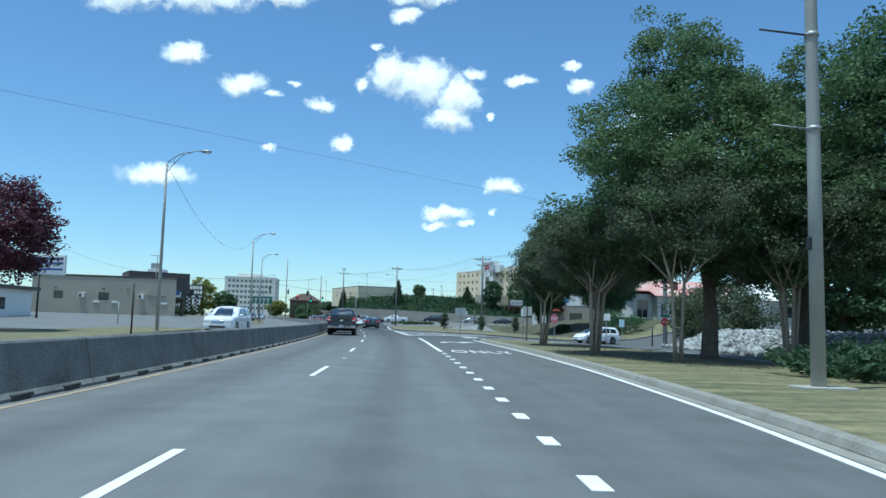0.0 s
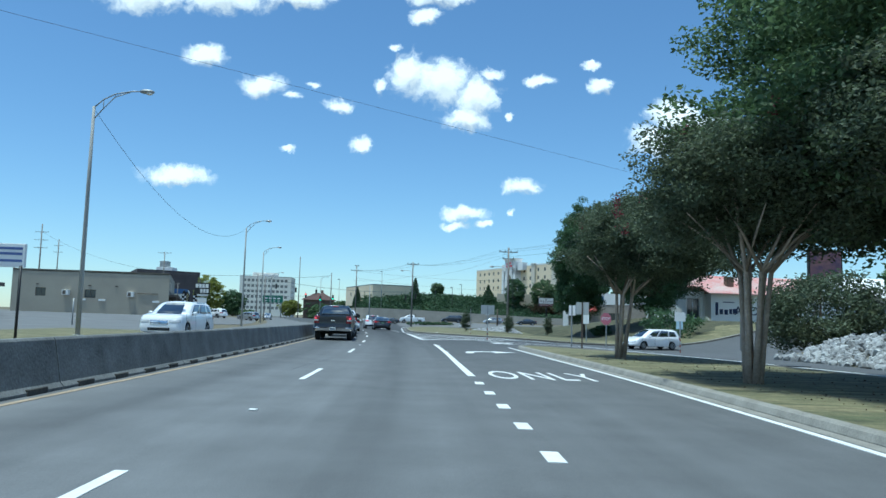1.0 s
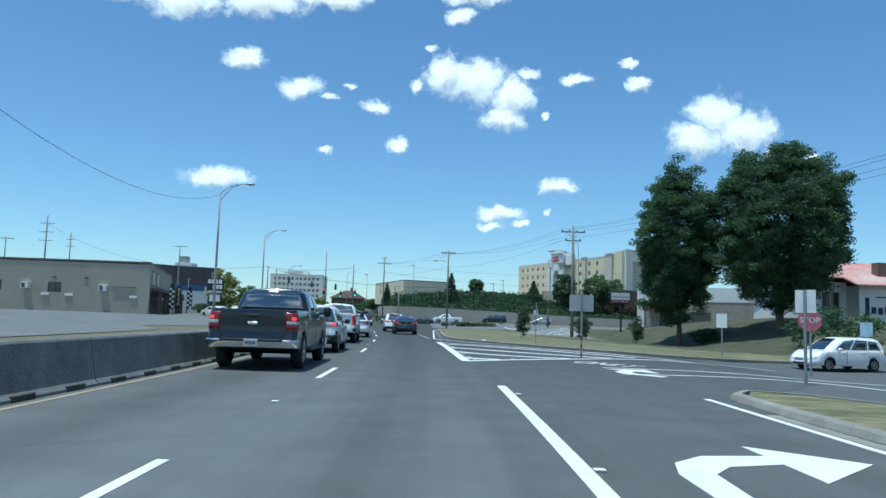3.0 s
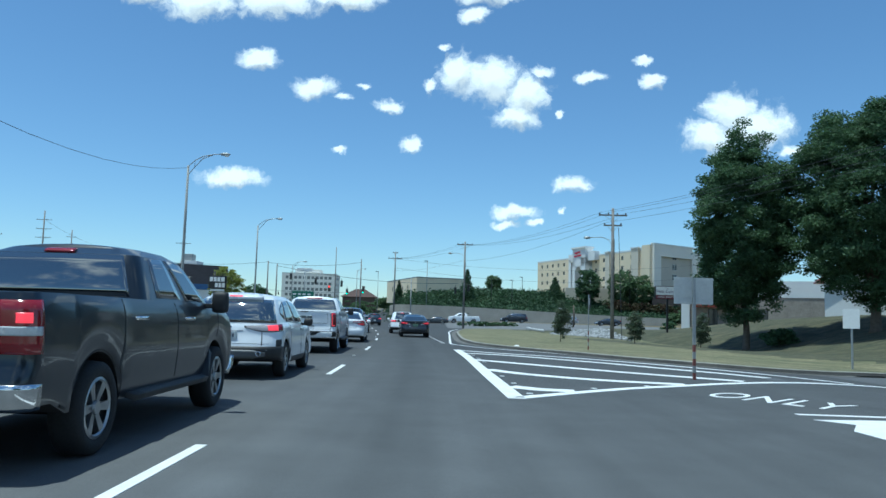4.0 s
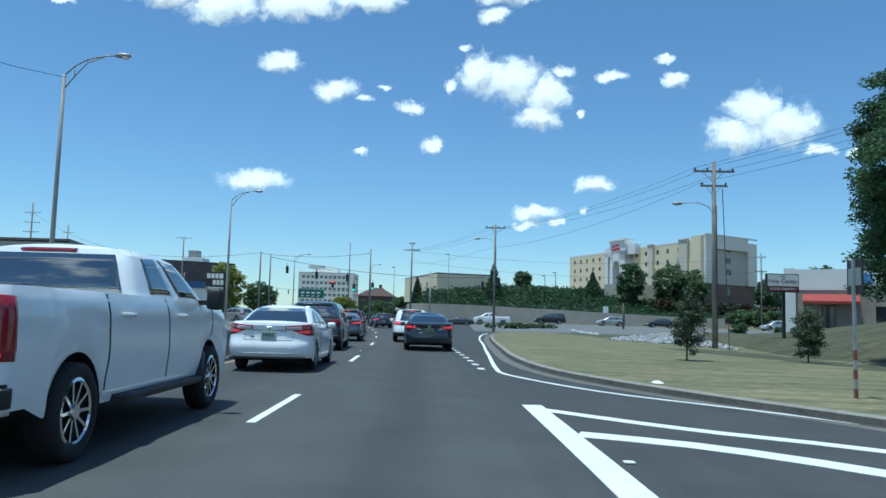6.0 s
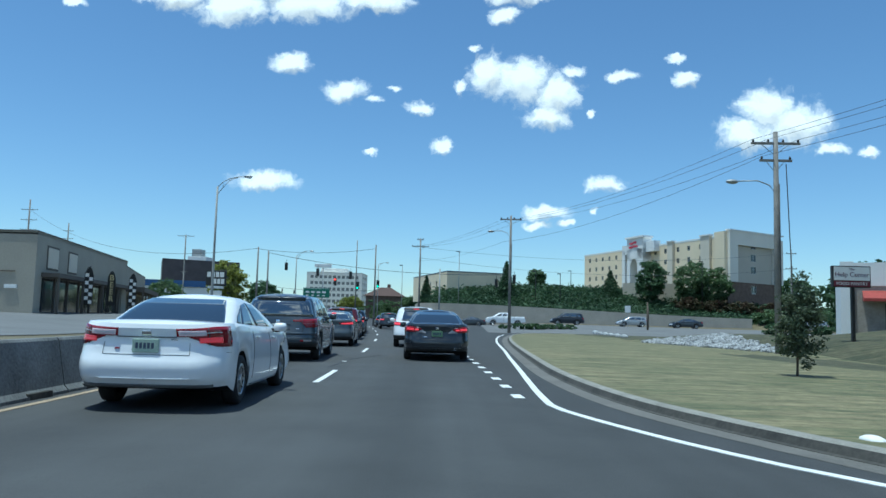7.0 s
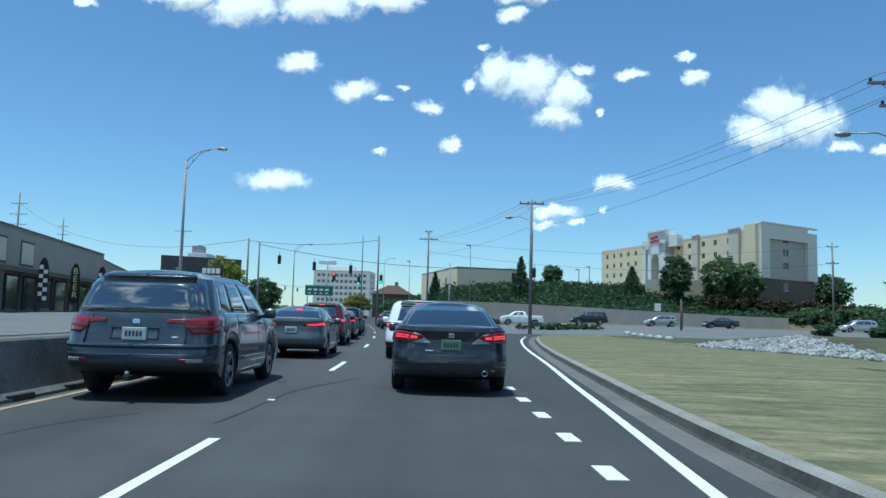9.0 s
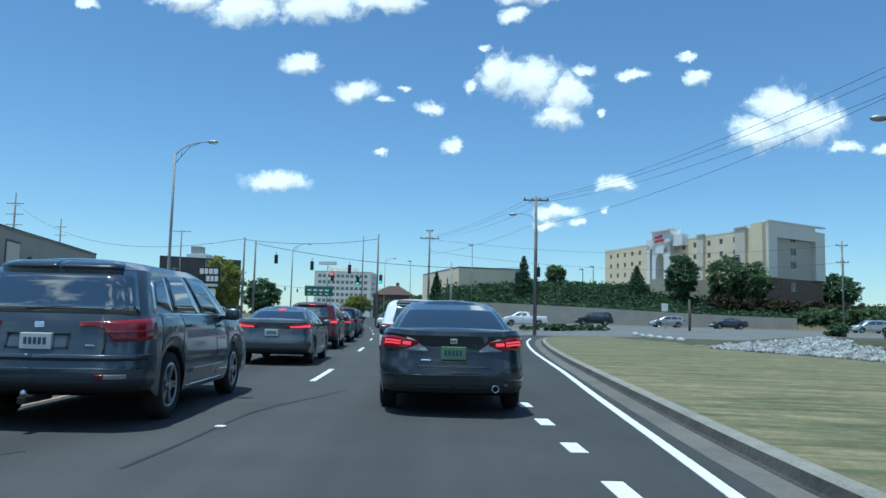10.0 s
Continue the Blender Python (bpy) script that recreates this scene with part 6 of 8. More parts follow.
for x, y, rx, h_ in ((-70, 262, 8, 3.2), (-56, 268, 7, 2.8), (-31, 324, 9, 7.2), (-28, 306, 6, 3.0), (-15, 292, 6, 3.5), (70, 214, 8, 3.0)):
    shrub(x, y, rx, 2.2, h_, "long rough green hedge", LEAF, 110, 0.5, "hedge")


# ---- rocks ----
def rock_bed(name, spots, label):
    """Loose angular stones joined into one bed."""
    verts, faces = [], []
    ico = bmesh.new()
    bmesh.ops.create_icosphere(ico, subdivisions=1, radius=1.0)
    base = [v.co.copy() for v in ico.verts]
    tri = [[v.index for v in f.verts] for f in ico.faces]
    ico.free()
    for i, (x, y, z, s) in enumerate(spots):
        o = len(verts)
        rot = Euler((i * 1.7, i * 2.3, i * 0.9)).to_matrix()
        seed = Vector((i * 3.1, i * 1.3, 0))
        for p in base:
            q = rot @ Vector((p.x * 1.25, p.y, p.z * 0.75)) * s * (1 + 0.35 * noise.noise(p * 1.3 + seed))
            verts.append((x + q.x, y + q.y, z + q.z))
        faces += [[o + k for k in f] for f in tri]
    ob = mesh_object(name, verts, faces, ROCK)
    return tagged(ob, label, "rocks", kind="stuff")


spots = []
for _ in range(6000):
    along_s, off = rng.uniform(-0.5, 17.5), 0.2 + 6.4 * rng.random()
    x, y = 16.75 + 0.373 * along_s + 0.928 * off, 132.6 - 0.928 * along_s + 0.373 * off
    if off > 1.5 + 0.6 * (along_s + 0.5) + 0.6 * noise.noise(Vector((along_s, off, 0))):
        continue
    if x > 23.0 + 0.4 * noise.noise(Vector((y, x, 3))):
        continue
    spots.append((x, y, height(x, y) + 0.15 + 0.07 * rng.random(), 0.07 + 0.10 * rng.random()))
rock_bed("rock_bed", spots, "bed of loose pale grey riprap stones")
spots = []
for _ in range(2200):
    x, y = rng.uniform(21.4, 26.5), rng.uniform(24, 46)
    spots.append((x, y, height(x, y) + 0.02 + 0.08 * rng.random(), 0.10 + 0.13 * rng.random()))
rock_bed("rock_bank", spots, "bank of loose pale grey riprap stones")
spots = [(17.7 - 0.13 * k, 158 - 3.6 * k, height(17.5, 158 - 3.6 * k) + 0.2, 0.3 + 0.14 * rng.random()) for k in range(6)]
for sx_, sy_, sz_, ss_ in spots:
    b_ = thing("boulder", pose(sx_, sy_, sz_ - 0.2), "pale boulder along the lot edge", "boulder", "boulders")
    bm = bmesh.new()
    bmesh.ops.create_icosphere(bm, subdivisions=2, radius=ss_)
    for v in bm.verts:
        v.co *= 1 + 0.3 * noise.noise(v.co * 2 + Vector((sx_, 0, 0)))
        v.co.z = v.co.z * 0.7 + 0.2
    part("rock", bm, ROCK, b_)

# fallen leaves and litter under the verge trees
litter = np.stack((rng.uniform(9.2, 15, 900), rng.uniform(20, 43, 900), np.full(900, 0.14)), axis=1)
lt = leaf_mesh("leaf_litter", litter, 0.04 * (0.6 + 0.9 * rng.random(900)), material("dead_leaf", (0.09, 0.06, 0.035), 0.9), None)
tagged(lt, "scattered brown dead leaves on the verge", "leaves", kind="stuff")



# ---- vehicles ----
def car_paint(name, rgb, metal=0.0, rough=0.25, coat=0.7):
    return material(name, rgb, rough, metal=metal, scale=0.8, fine=3, vary=0.04, coat=coat)


GLASS = material("tinted_car_glass", (0.012, 0.016, 0.018), 0.03, vary=0.1, coat=0.6)
GLASS.node_tree.nodes["Principled BSDF"].inputs["IOR"].default_value = 2.9
TYRE = material("tyre_rubber", (0.018, 0.018, 0.019), 0.85, scale=6, fine=40, vary=0.25, bump=0.2)
ALLOY = material("alloy_wheel", (0.42, 0.43, 0.44), 0.32, metal=0.85, vary=0.1)
CHROME = material("chrome", (0.72, 0.73, 0.74), 0.12, metal=1.0, vary=0.03)
PLASTIC = material("black_plastic", (0.022, 0.023, 0.025), 0.6, scale=3, fine=40, vary=0.2)
TAIL = material("red_tail_lens", (0.22, 0.009, 0.017), 0.15, vary=0.1, coat=0.5)
BRAKE = material("lit_brake_lamp", (0.3, 0.02, 0.03), 0.3, emit=(1.0, 0.06, 0.09, 0.85))
BRAKE_DIM = material("faintly_lit_lamp", (0.3, 0.02, 0.03), 0.25, emit=(1.0, 0.05, 0.07, 0.22), coat=0.5)
CLEAR = material("clear_lamp_lens", (0.55, 0.56, 0.57), 0.12, vary=0.1, coat=0.6)
SMOKE = material("smoky_lamp_lens", (0.36, 0.34, 0.34), 0.12, vary=0.2, coat=0.6)
PINK_LENS = material("pinkish_lamp_lens", (0.78, 0.62, 0.66), 0.12, vary=0.15, coat=0.6)
PLATE = material("number_plate", (0.62, 0.64, 0.62), 0.5, vary=0.06)
PLATE_INK = material("plate_ink", (0.06, 0.08, 0.12), 0.6)
UNDER = material("underbody", (0.012, 0.012, 0.013), 0.9)


class Shape:
    """A shell round a plan outline that changes with height. u: 0 the middle of the tail, 0.3 to 0.7 the flank, 1 the middle of the nose, minus on the left side."""

    def __init__(self, stations, rr, rf, bow_r, bow_f, bottom, top):
        self.st, self.rr, self.rf, self.bow_r, self.bow_f, self.bottom, self.top = stations, rr, rf, bow_r, bow_f, bottom, top

    def plan(self, u, v):
        vs = [s[0] for s in self.st]
        yr, yf, hw = (float(np.interp(v, vs, [s[k] for s in self.st])) for k in (1, 2, 3))
        u = u - 2 if u > 1 else u
        a, side = abs(u), (1 if u >= 0 else -1)
        rr, rf = min(self.rr, hw * 0.9), min(self.rf, hw * 0.9)
        if a <= 0.2:
            x, y = (hw - rr) * a / 0.2, yr
        elif a <= 0.3:
            t = (a - 0.2) / 0.1 * math.pi / 2
            x, y = hw - rr + rr * math.sin(t), yr + rr - rr * math.cos(t)
        elif a <= 0.7:
            x, y = hw, yr + rr + (yf - rf - yr - rr) * (a - 0.3) / 0.4
        elif a <= 0.8:
            t = (a - 0.7) / 0.1 * math.pi / 2
            x, y = hw - rf + rf * math.cos(t), yf - rf + rf * math.sin(t)
        else:
            x, y = (hw - rf) * (1 - a) / 0.2, yf
        k = 1 - (x / hw) ** 2
        if a < 0.35:
            y -= self.bow_r * k
        elif a > 0.65:
            y += self.bow_f * k
        return side * x, y

    def at(self, u, v):
        x, y = self.plan(u, v)
        yb = self.plan(u, 0.3)[1]
        lo = self.bottom(yb, abs(u - 2 if u > 1 else u))
        return Vector((x, y, lo + (self.top(y) - lo) * v))

    def normal(self, u, v):
        e = 0.004
        du = self.at(u + e, v) - self.at(u - e, v)
        dv = self.at(u, min(1, v + 0.02)) - self.at(u, max(0, v - 0.02))
        n = du.cross(dv)
        return n.normalized() if n.length > 1e-9 else Vector((0, 0, 1))


def shell_mesh(shape, us, nv, crown, under=True, bed=None):
    """The closed shell: walls, a crowned top and a flat bottom, as a bmesh and the bottom as another."""
    bm = bmesh.new()
    full = [-u for u in us[::-1] if u not in (0.0, 1.0)]
    ring = list(us) + full
    rings = []
    for j in range(nv + 1):
        rings.append([bm.verts.new(shape.at(u, j / nv)) for u in ring])
    n = len(ring)
    for j in range(nv):
        for i in range(n):
            k = (i + 1) % n
            bm.faces.new((rings[j][i], rings[j][k], rings[j + 1][k], rings[j + 1][i]))
    m = len(us)
    right = list(range(m))
    left = [0] + [n - i for i in range(1, m - 1)] + [m - 1]
    cuts = [0, 0.12, 0.3, 0.6, 1.0] if bed is None else [0, 0.07, 0.075, 0.5, 1.0]
    topr, topl = [], []
    widest = max(abs(v.co.x) for v in rings[nv])
    for w in cuts[1:]:
        rowr, rowl = [], []
        for i in range(m):
            p = rings[nv][right[i]].co
            z = p.z + crown * (p.x / widest) ** 2 * (1 - (1 - w) ** 2)
            if bed and bed[0] < p.y < bed[1] and w >= 0.075:
                z -= 0.5
            rowr.append(bm.verts.new((p.x * (1 - w), p.y, z)))
            rowl.append(bm.verts.new((-p.x * (1 - w), p.y, z)))
        topr.append(rowr)
        topl.append(rowl)
    for rows_, start in ((topr, [rings[nv][i] for i in right]), (topl, [rings[nv][i] for i in left])):
        prev = start
        for row in rows_:
            for i in range(m - 1):
                if len({prev[i], prev[i + 1], row[i + 1], row[i]}) == 4:
                    bm.faces.new((prev[i], prev[i + 1], row[i + 1], row[i]))
            prev = row
    bmesh.ops.remove_doubles(bm, verts=bm.verts, dist=0.0008)
    bmesh.ops.dissolve_degenerate(bm, edges=bm.edges, dist=0.0008)
    bmesh.ops.recalc_face_normals(bm, faces=bm.faces)
    for e in bm.edges:
        if len(e.link_faces) == 2 and e.calc_face_angle(0) > 0.42:
            e.smooth = False
    low = None
    if under:
        low = bmesh.new()
        a = [low.verts.new(shape.at(u, 0) * 1 + Vector((0, 0, 0.004))) for u in us]
        b = [low.verts.new(Vector((-v.co.x, v.co.y, v.co.z))) for v in a]
        for i in range(m - 1):
            low.faces.new((a[i], a[i + 1], b[i + 1], b[i]))
    return bm, low


def patch(shape, u0, u1, v0, v1, off=0.006, nu=8, nv=4):
    """A thin piece that lies on the shell. v0 and v1 may be functions of how far along it is."""
    f0 = v0 if callable(v0) else (lambda t: v0)
    f1 = v1 if callable(v1) else (lambda t: v1)
    bm = bmesh.new()
    grid, back = [], []
    for i in range(nu + 1):
        t = i / nu
        u = u0 + (u1 - u0) * t
        col, bcol = [], []
        for j in range(nv + 1):
            v = f0(t) + (f1(t) - f0(t)) * j / nv
            p, nn = shape.at(u, v), shape.normal(u, v)
            col.append(bm.verts.new(p + nn * off))
            bcol.append(bm.verts.new(p - nn * 0.012))
        grid.append(col)
        back.append(bcol)
    for i in range(nu):
        for j in range(nv):
            bm.faces.new((grid[i][j], grid[i + 1][j], grid[i + 1][j + 1], grid[i][j + 1]))
        bm.faces.new((back[i][0], back[i + 1][0], grid[i + 1][0], grid[i][0]))
        bm.faces.new((grid[i][nv], grid[i + 1][nv], back[i + 1][nv], back[i][nv]))
    for j in range(nv):
        bm.faces.new((back[0][j], grid[0][j], grid[0][j + 1], back[0][j + 1]))
        bm.faces.new((grid[nu][j], back[nu][j], back[nu][j + 1], grid[nu][j + 1]))
    for e in bm.edges:
        if len(e.link_faces) == 2 and e.calc_face_angle(0) > 0.85:
            e.smooth = False
    return bm


def lathe(profile, segs):
    """A profile (across, radius) turned about the x axis."""
    bm = bmesh.new()
    rings = []
    for k in range(segs):
        t = 2 * math.pi * k / segs
        rings.append([bm.verts.new((x, r * math.cos(t), r * math.sin(t))) for x, r in profile])
    for k in range(segs):
        a, b = rings[k], rings[(k + 1) % segs]
        for j in range(len(profile) - 1):
            bm.faces.new((a[j], b[j], b[j + 1], a[j + 1]))
    return bm


WHEELS, TRUE_SIZE = {}, set()


def wheel(parent, x, y, r, rim_r, width, spokes, side, rim_mat):
    key = (round(r, 3), round(rim_r, 3), spokes, rim_mat.name)
    if key not in WHEELS:
        w = width / 2
        tyre = lathe([(-w * 0.8, rim_r), (-w, rim_r + 0.03), (-w, r - 0.05), (-w * 0.8, r - 0.008), (-w * 0.3, r), (w * 0.3, r), (w * 0.8, r - 0.008), (w, r - 0.05), (w, rim_r + 0.03), (w * 0.8, rim_r), (w * 0.45, rim_r - 0.01), (w * 0.4, 0.0)], 32)
        rim = lathe([(w * 0.86, rim_r + 0.004), (w * 0.92, rim_r - 0.02), (w * 0.8, rim_r - 0.035)], 32)
        for k in range(spokes):
            t = 2 * math.pi * k / spokes
            for s_off in ((-0.09, 0.09) if spokes <= 6 else (0.0,)):
                d, n = Vector((0, math.cos(t + s_off), math.sin(t + s_off))), Vector((0, -math.sin(t), math.cos(t)))
                wd = 0.022 if spokes <= 6 else 0.014
                ps = [(0.05, w * 0.72), (rim_r - 0.02, w * 0.86)]
                vs = []
                for rad, xx in ps:
                    for q in (-1, 1):
                        vs.append(rim.verts.new(Vector((xx, 0, 0)) + d * rad + n * q * wd))
                        vs.append(rim.verts.new(Vector((xx - 0.05, 0, 0)) + d * rad + n * q * wd))
                for f in ((0, 2, 6, 4), (0, 4, 5, 1), (2, 3, 7, 6), (1, 5, 7, 3)):
                    rim.faces.new([vs[i] for i in f])
        bmesh.ops.create_cone(rim, cap_ends=True, segments=14, radius1=0.07, radius2=0.06, depth=0.04, matrix=Matrix.Translation((w * 0.74, 0, 0)) @ Matrix.Rotation(math.pi / 2, 4, "Y"))
        bmesh.ops.recalc_face_normals(rim, faces=rim.faces)
        bmesh.ops.recalc_face_normals(tyre, faces=tyre.faces)
        pair = []
        for nm, bm, mt in (("wheel", tyre, TYRE), ("rim", rim, rim_mat)):
            me = bpy.data.meshes.new(nm)
            bm.to_mesh(me)
            bm.free()
            me.polygons.foreach_set("use_smooth", [nm == "wheel"] * len(me.polygons))
            me.materials.append(mt)
            pair.append(me)
        WHEELS[key] = pair
    tm, rm = WHEELS[key]
    wh = new("wheel", tm)
    wh.parent = parent
    wh.matrix_basis = pose(x, y, r, 0, 0, 0 if side > 0 else 180)
    rim = new("rim", rm)
    rim.parent = wh
    return wh


def vehicle(name, m, label, paint, s, category="car", group="queue of cars"):
    """A road vehicle from its sizes: origin on the ground under the rear axle, nose along +y."""
    nose = PLAN.to_3x3() @ (m.to_3x3() @ Vector((0, 1, 0)))
    m = Matrix.Translation(PLAN @ m.translation) @ Matrix.Rotation(math.atan2(-nose.x, nose.y), 4, "Z")
    car = thing(name, m, label, category, group)
    TRUE_SIZE.add(car)
    hw, wb, R = s["w"] / 2, s["wb"], s["r"]
    yr, yf = -s["over_r"], wb + s["over_f"]
    Ra = R + s.get("arch", 0.055)
    sill, tail_z, nose_z = s["sill"], s["tail_z"], s["nose_z"]
    top_pts = s["top"]

    def bottom(y, a):
        z = interp([(yr, tail_z), (yr + 0.45, tail_z), (yr + 0.6, sill), (yf - 0.6, sill), (yf - 0.4, nose_z), (yf, nose_z)], y)
        for yw in (0, wb):
            d = abs(y - yw)
            if d < Ra - 0.002:
                z = max(z, R + math.sqrt(Ra * Ra - d * d))
        return z

    body = Shape([(v, yr + a, yf + b, hw * c) for v, a, b, c in s["stations"]], s["rr"], s["rf"], s["bow_r"], s["bow_f"], bottom, lambda y: interp(top_pts, y))
    # columns, gathered at the wheel arches
    y0, y1 = body.plan(0.3, 0.3)[1], body.plan(0.7, 0.3)[1]
    side_y = list(np.linspace(y0, y1, 22))
    for yw in (0, wb):
        side_y = [y for y in side_y if abs(y - yw) > Ra + 0.01]
        side_y += [yw - Ra - 0.001, yw + Ra + 0.001] + [yw + (Ra - 0.004) * math.sin(t) for t in np.linspace(-math.pi / 2, math.pi / 2, 17)]
    side_y = sorted(y for y in side_y if y0 - 1e-6 <= y <= y1 + 1e-6)
    us = list(np.linspace(0, 0.2, 8))[:-1] + list(np.linspace(0.2, 0.3, 8))[:-1] + [0.3 + 0.4 * (y - y0) / (y1 - y0) for y in side_y] + list(np.linspace(0.7, 0.8, 8))[1:] + list(np.linspace(0.8, 1.0, 8))[1:]
    us[0], us[-1] = 0.0, 1.0
    bm, low = shell_mesh(body, us, 14, s.get("crown", 0.03), bed=s.get("bed"))
    part("body", bm, paint, car, shade=True)
    part("underbody", low, UNDER, car)
    z0, zr = s["belt"], s["h"] - s.get("roof_crown", 0.05)
    cabin = Shape(s["cabin"], s.get("crr", 0.22), s.get("crf", 0.25), s.get("cbow_r", 0.10), s.get("cbow_f", 0.14), lambda y, a: z0, lambda y: zr)
    cus = list(np.linspace(0, 0.2, 7))[:-1] + list(np.linspace(0.2, 0.3, 7))[:-1] + list(np.linspace(0.3, 0.7, 14)) + list(np.linspace(0.7, 0.8, 7))[1:] + list(np.linspace(0.8, 1.0, 7))[1:]
    bm, _ = shell_mesh(cabin, cus, 8, s.get("roof_crown", 0.05), under=False)
    part("cabin", bm, s.get("roof_paint", paint), car, shade=True)
    g = s["glass"]
    part("rear_window", patch(cabin, -g["rear"][0], g["rear"][0], g["rear"][1], g["rear"][2], 0.008, 36, 5), GLASS, car, shade=True)
    part("windscreen", patch(cabin, 0.82, 1.18, 0.1, 0.93, 0.008, 14, 4), GLASS, car, shade=True)
    for sgn in (1, -1):
        for u0, u1, va, vb in g["side"]:
            a, b = (u0, u1) if sgn > 0 else (-u1, -u0)
            lo = (lambda t, va=va, sgn=sgn: va[0] + (va[1] - va[0]) * (t if sgn > 0 else 1 - t)) if isinstance(va, tuple) else va
            hi = (lambda t, vb=vb, sgn=sgn: vb[0] + (vb[1] - vb[0]) * (t if sgn > 0 else 1 - t)) if isinstance(vb, tuple) else vb
            part("side_window", patch(cabin, a, b, lo, hi, 0.007, 6, 4), GLASS, car, shade=True)
        for u in s["doors"]:
            part("door_gap", patch(body, sgn * u - 0.0012, sgn * u + 0.0012, 0.12, 0.985, 0.002, 1, 10), PLASTIC, car)
        for u, v in s["handles"]:
            part("door_handle", patch(body, sgn * u - 0.010, sgn * u + 0.010, v - 0.018, v + 0.018, 0.03, 3, 2), s.get("handle_mat", paint), car, shade=True)
        yw, xw = s["mirror"]
        mx, mz, mh = sgn * (hw + xw), s["belt"] + 0.1, s.get("mirror_h", 0.17) / 2
        bm = box_bm(mx - 0.10, mx + 0.10, yw - 0.05, yw + 0.10, mz - mh, mz + mh, bevel=0.055)
        mir = part("mirror", bm, s.get("mirror_mat", paint), car, shade=True)
        part("mirror_arm", box_bm(*sorted((sgn * (hw - 0.1), sgn * (hw + xw))), yw - 0.03, yw + 0.05, s["belt"] + 0.02, s["belt"] + 0.08, bevel=0.01), PLASTIC, mir)
    for y in (0, wb):
        for sgn in (1, -1):
            wheel(car, sgn * (hw - s["tyre_w"] / 2 - s.get("inset", 0.015)), y, R, s["rim"], s["tyre_w"], s["spokes"], sgn, s.get("rim_mat", ALLOY))
    tube("axle_beam", [(-hw + 0.2, 0, R), (hw - 0.2, 0, R)], 0.07, UNDER, car, 8)
    for nm, which, u0, u1, v0, v1, off, mat, mirror, lab in s["pieces"]:
        shape = body if which == "B" else cabin
        for sgn in ((1, -1) if mirror else (1,)):
            a, b = (u0, u1) if sgn > 0 else (-u1, -u0)
            lo = (lambda t, f=v0, sgn=sgn: f(t if sgn > 0 else 1 - t)) if callable(v0) else v0
            hi = (lambda t, f=v1, sgn=sgn: f(t if sgn > 0 else 1 - t)) if callable(v1) else v1
            part(nm, patch(shape, a, b, lo, hi, off, 10, 5), mat, car, lab, shade=True)
    # number plate with plain bars
    px, pv = s.get("plate", (0.0, 0.45))
    p, n = body.at(0.0, pv), body.normal(0.0, pv)
    plate = part("number_plate", box_bm(-0.155, 0.155, -0.03, 0.02, -0.08, 0.08, bevel=0.008), s.get("plate_mat", PLATE), car)
    plate.matrix_basis = Matrix.Translation(p + Vector((0, -0.012 - s.get("plate_off", 0.0), 0)))
    for k in range(5):
        part("plate_bar", box_bm(-0.115 + 0.047 * k, -0.083 + 0.047 * k, -0.033, -0.0305, -0.035, 0.035), PLATE_INK, plate)
    if s.get("hitch"):
        hitch = part("tow_hitch", box_bm(-0.04, 0.04, yr - 0.24, yr + 0.3, tail_z - 0.1, tail_z - 0.03, bevel=0.01), PLASTIC, car)
        bm = bmesh.new()
        bmesh.ops.create_uvsphere(bm, u_segments=12, v_segments=8, radius=0.035, matrix=Matrix.Translation((0, yr - 0.2, tail_z)))
        part("tow_ball", bm, CHROME, hitch, "chrome tow ball", shade=True)
    for x in s.get("exhaust", ()):
        bm = lathe([(-0.1, 0.045), (0.05, 0.045), (0.05, 0.038), (-0.1, 0.038)], 14)
        ex = part("exhaust_tip", bm, CHROME, car, shade=True)
        ex.matrix_basis = pose(x, yr - 0.02 - 0.6 * s["bow_r"], tail_z + s.get("exhaust_z", 0.02), 0, 0, -90)
    return car


SEDAN_ST = [(0, 0.10, -0.12, 0.95), (0.12, 0.02, -0.04, 0.985), (0.3, 0.0, 0.0, 1.0), (0.42, 0.02, 0.0, 1.0), (0.5, 0.06, -0.02, 1.0), (0.75, 0.10, -0.08, 0.985), (0.94, 0.07, -0.2, 0.96), (1.0, 0.09, -0.34, 0.925)]
SUV_ST = [(0, 0.12, -0.12, 0.95), (0.10, 0.02, -0.03, 0.985), (0.25, 0.0, 0.0, 1.0), (0.45, 0.03, -0.01, 1.0), (0.7, 0.09, -0.06, 0.99), (0.9, 0.11, -0.14, 0.965), (1.0, 0.15, -0.26, 0.92)]
TRUCK_ST = [(0, 0.05, -0.1, 0.96), (0.1, 0.01, -0.02, 0.985), (0.25, 0.0, 0.0, 0.99), (0.34, 0.05, 0.0, 0.995), (0.5, 0.06, -0.01, 1.0), (0.8, 0.06, -0.04, 0.99), (0.95, 0.06, -0.1, 0.965), (1.0, 0.08, -0.18, 0.945)]


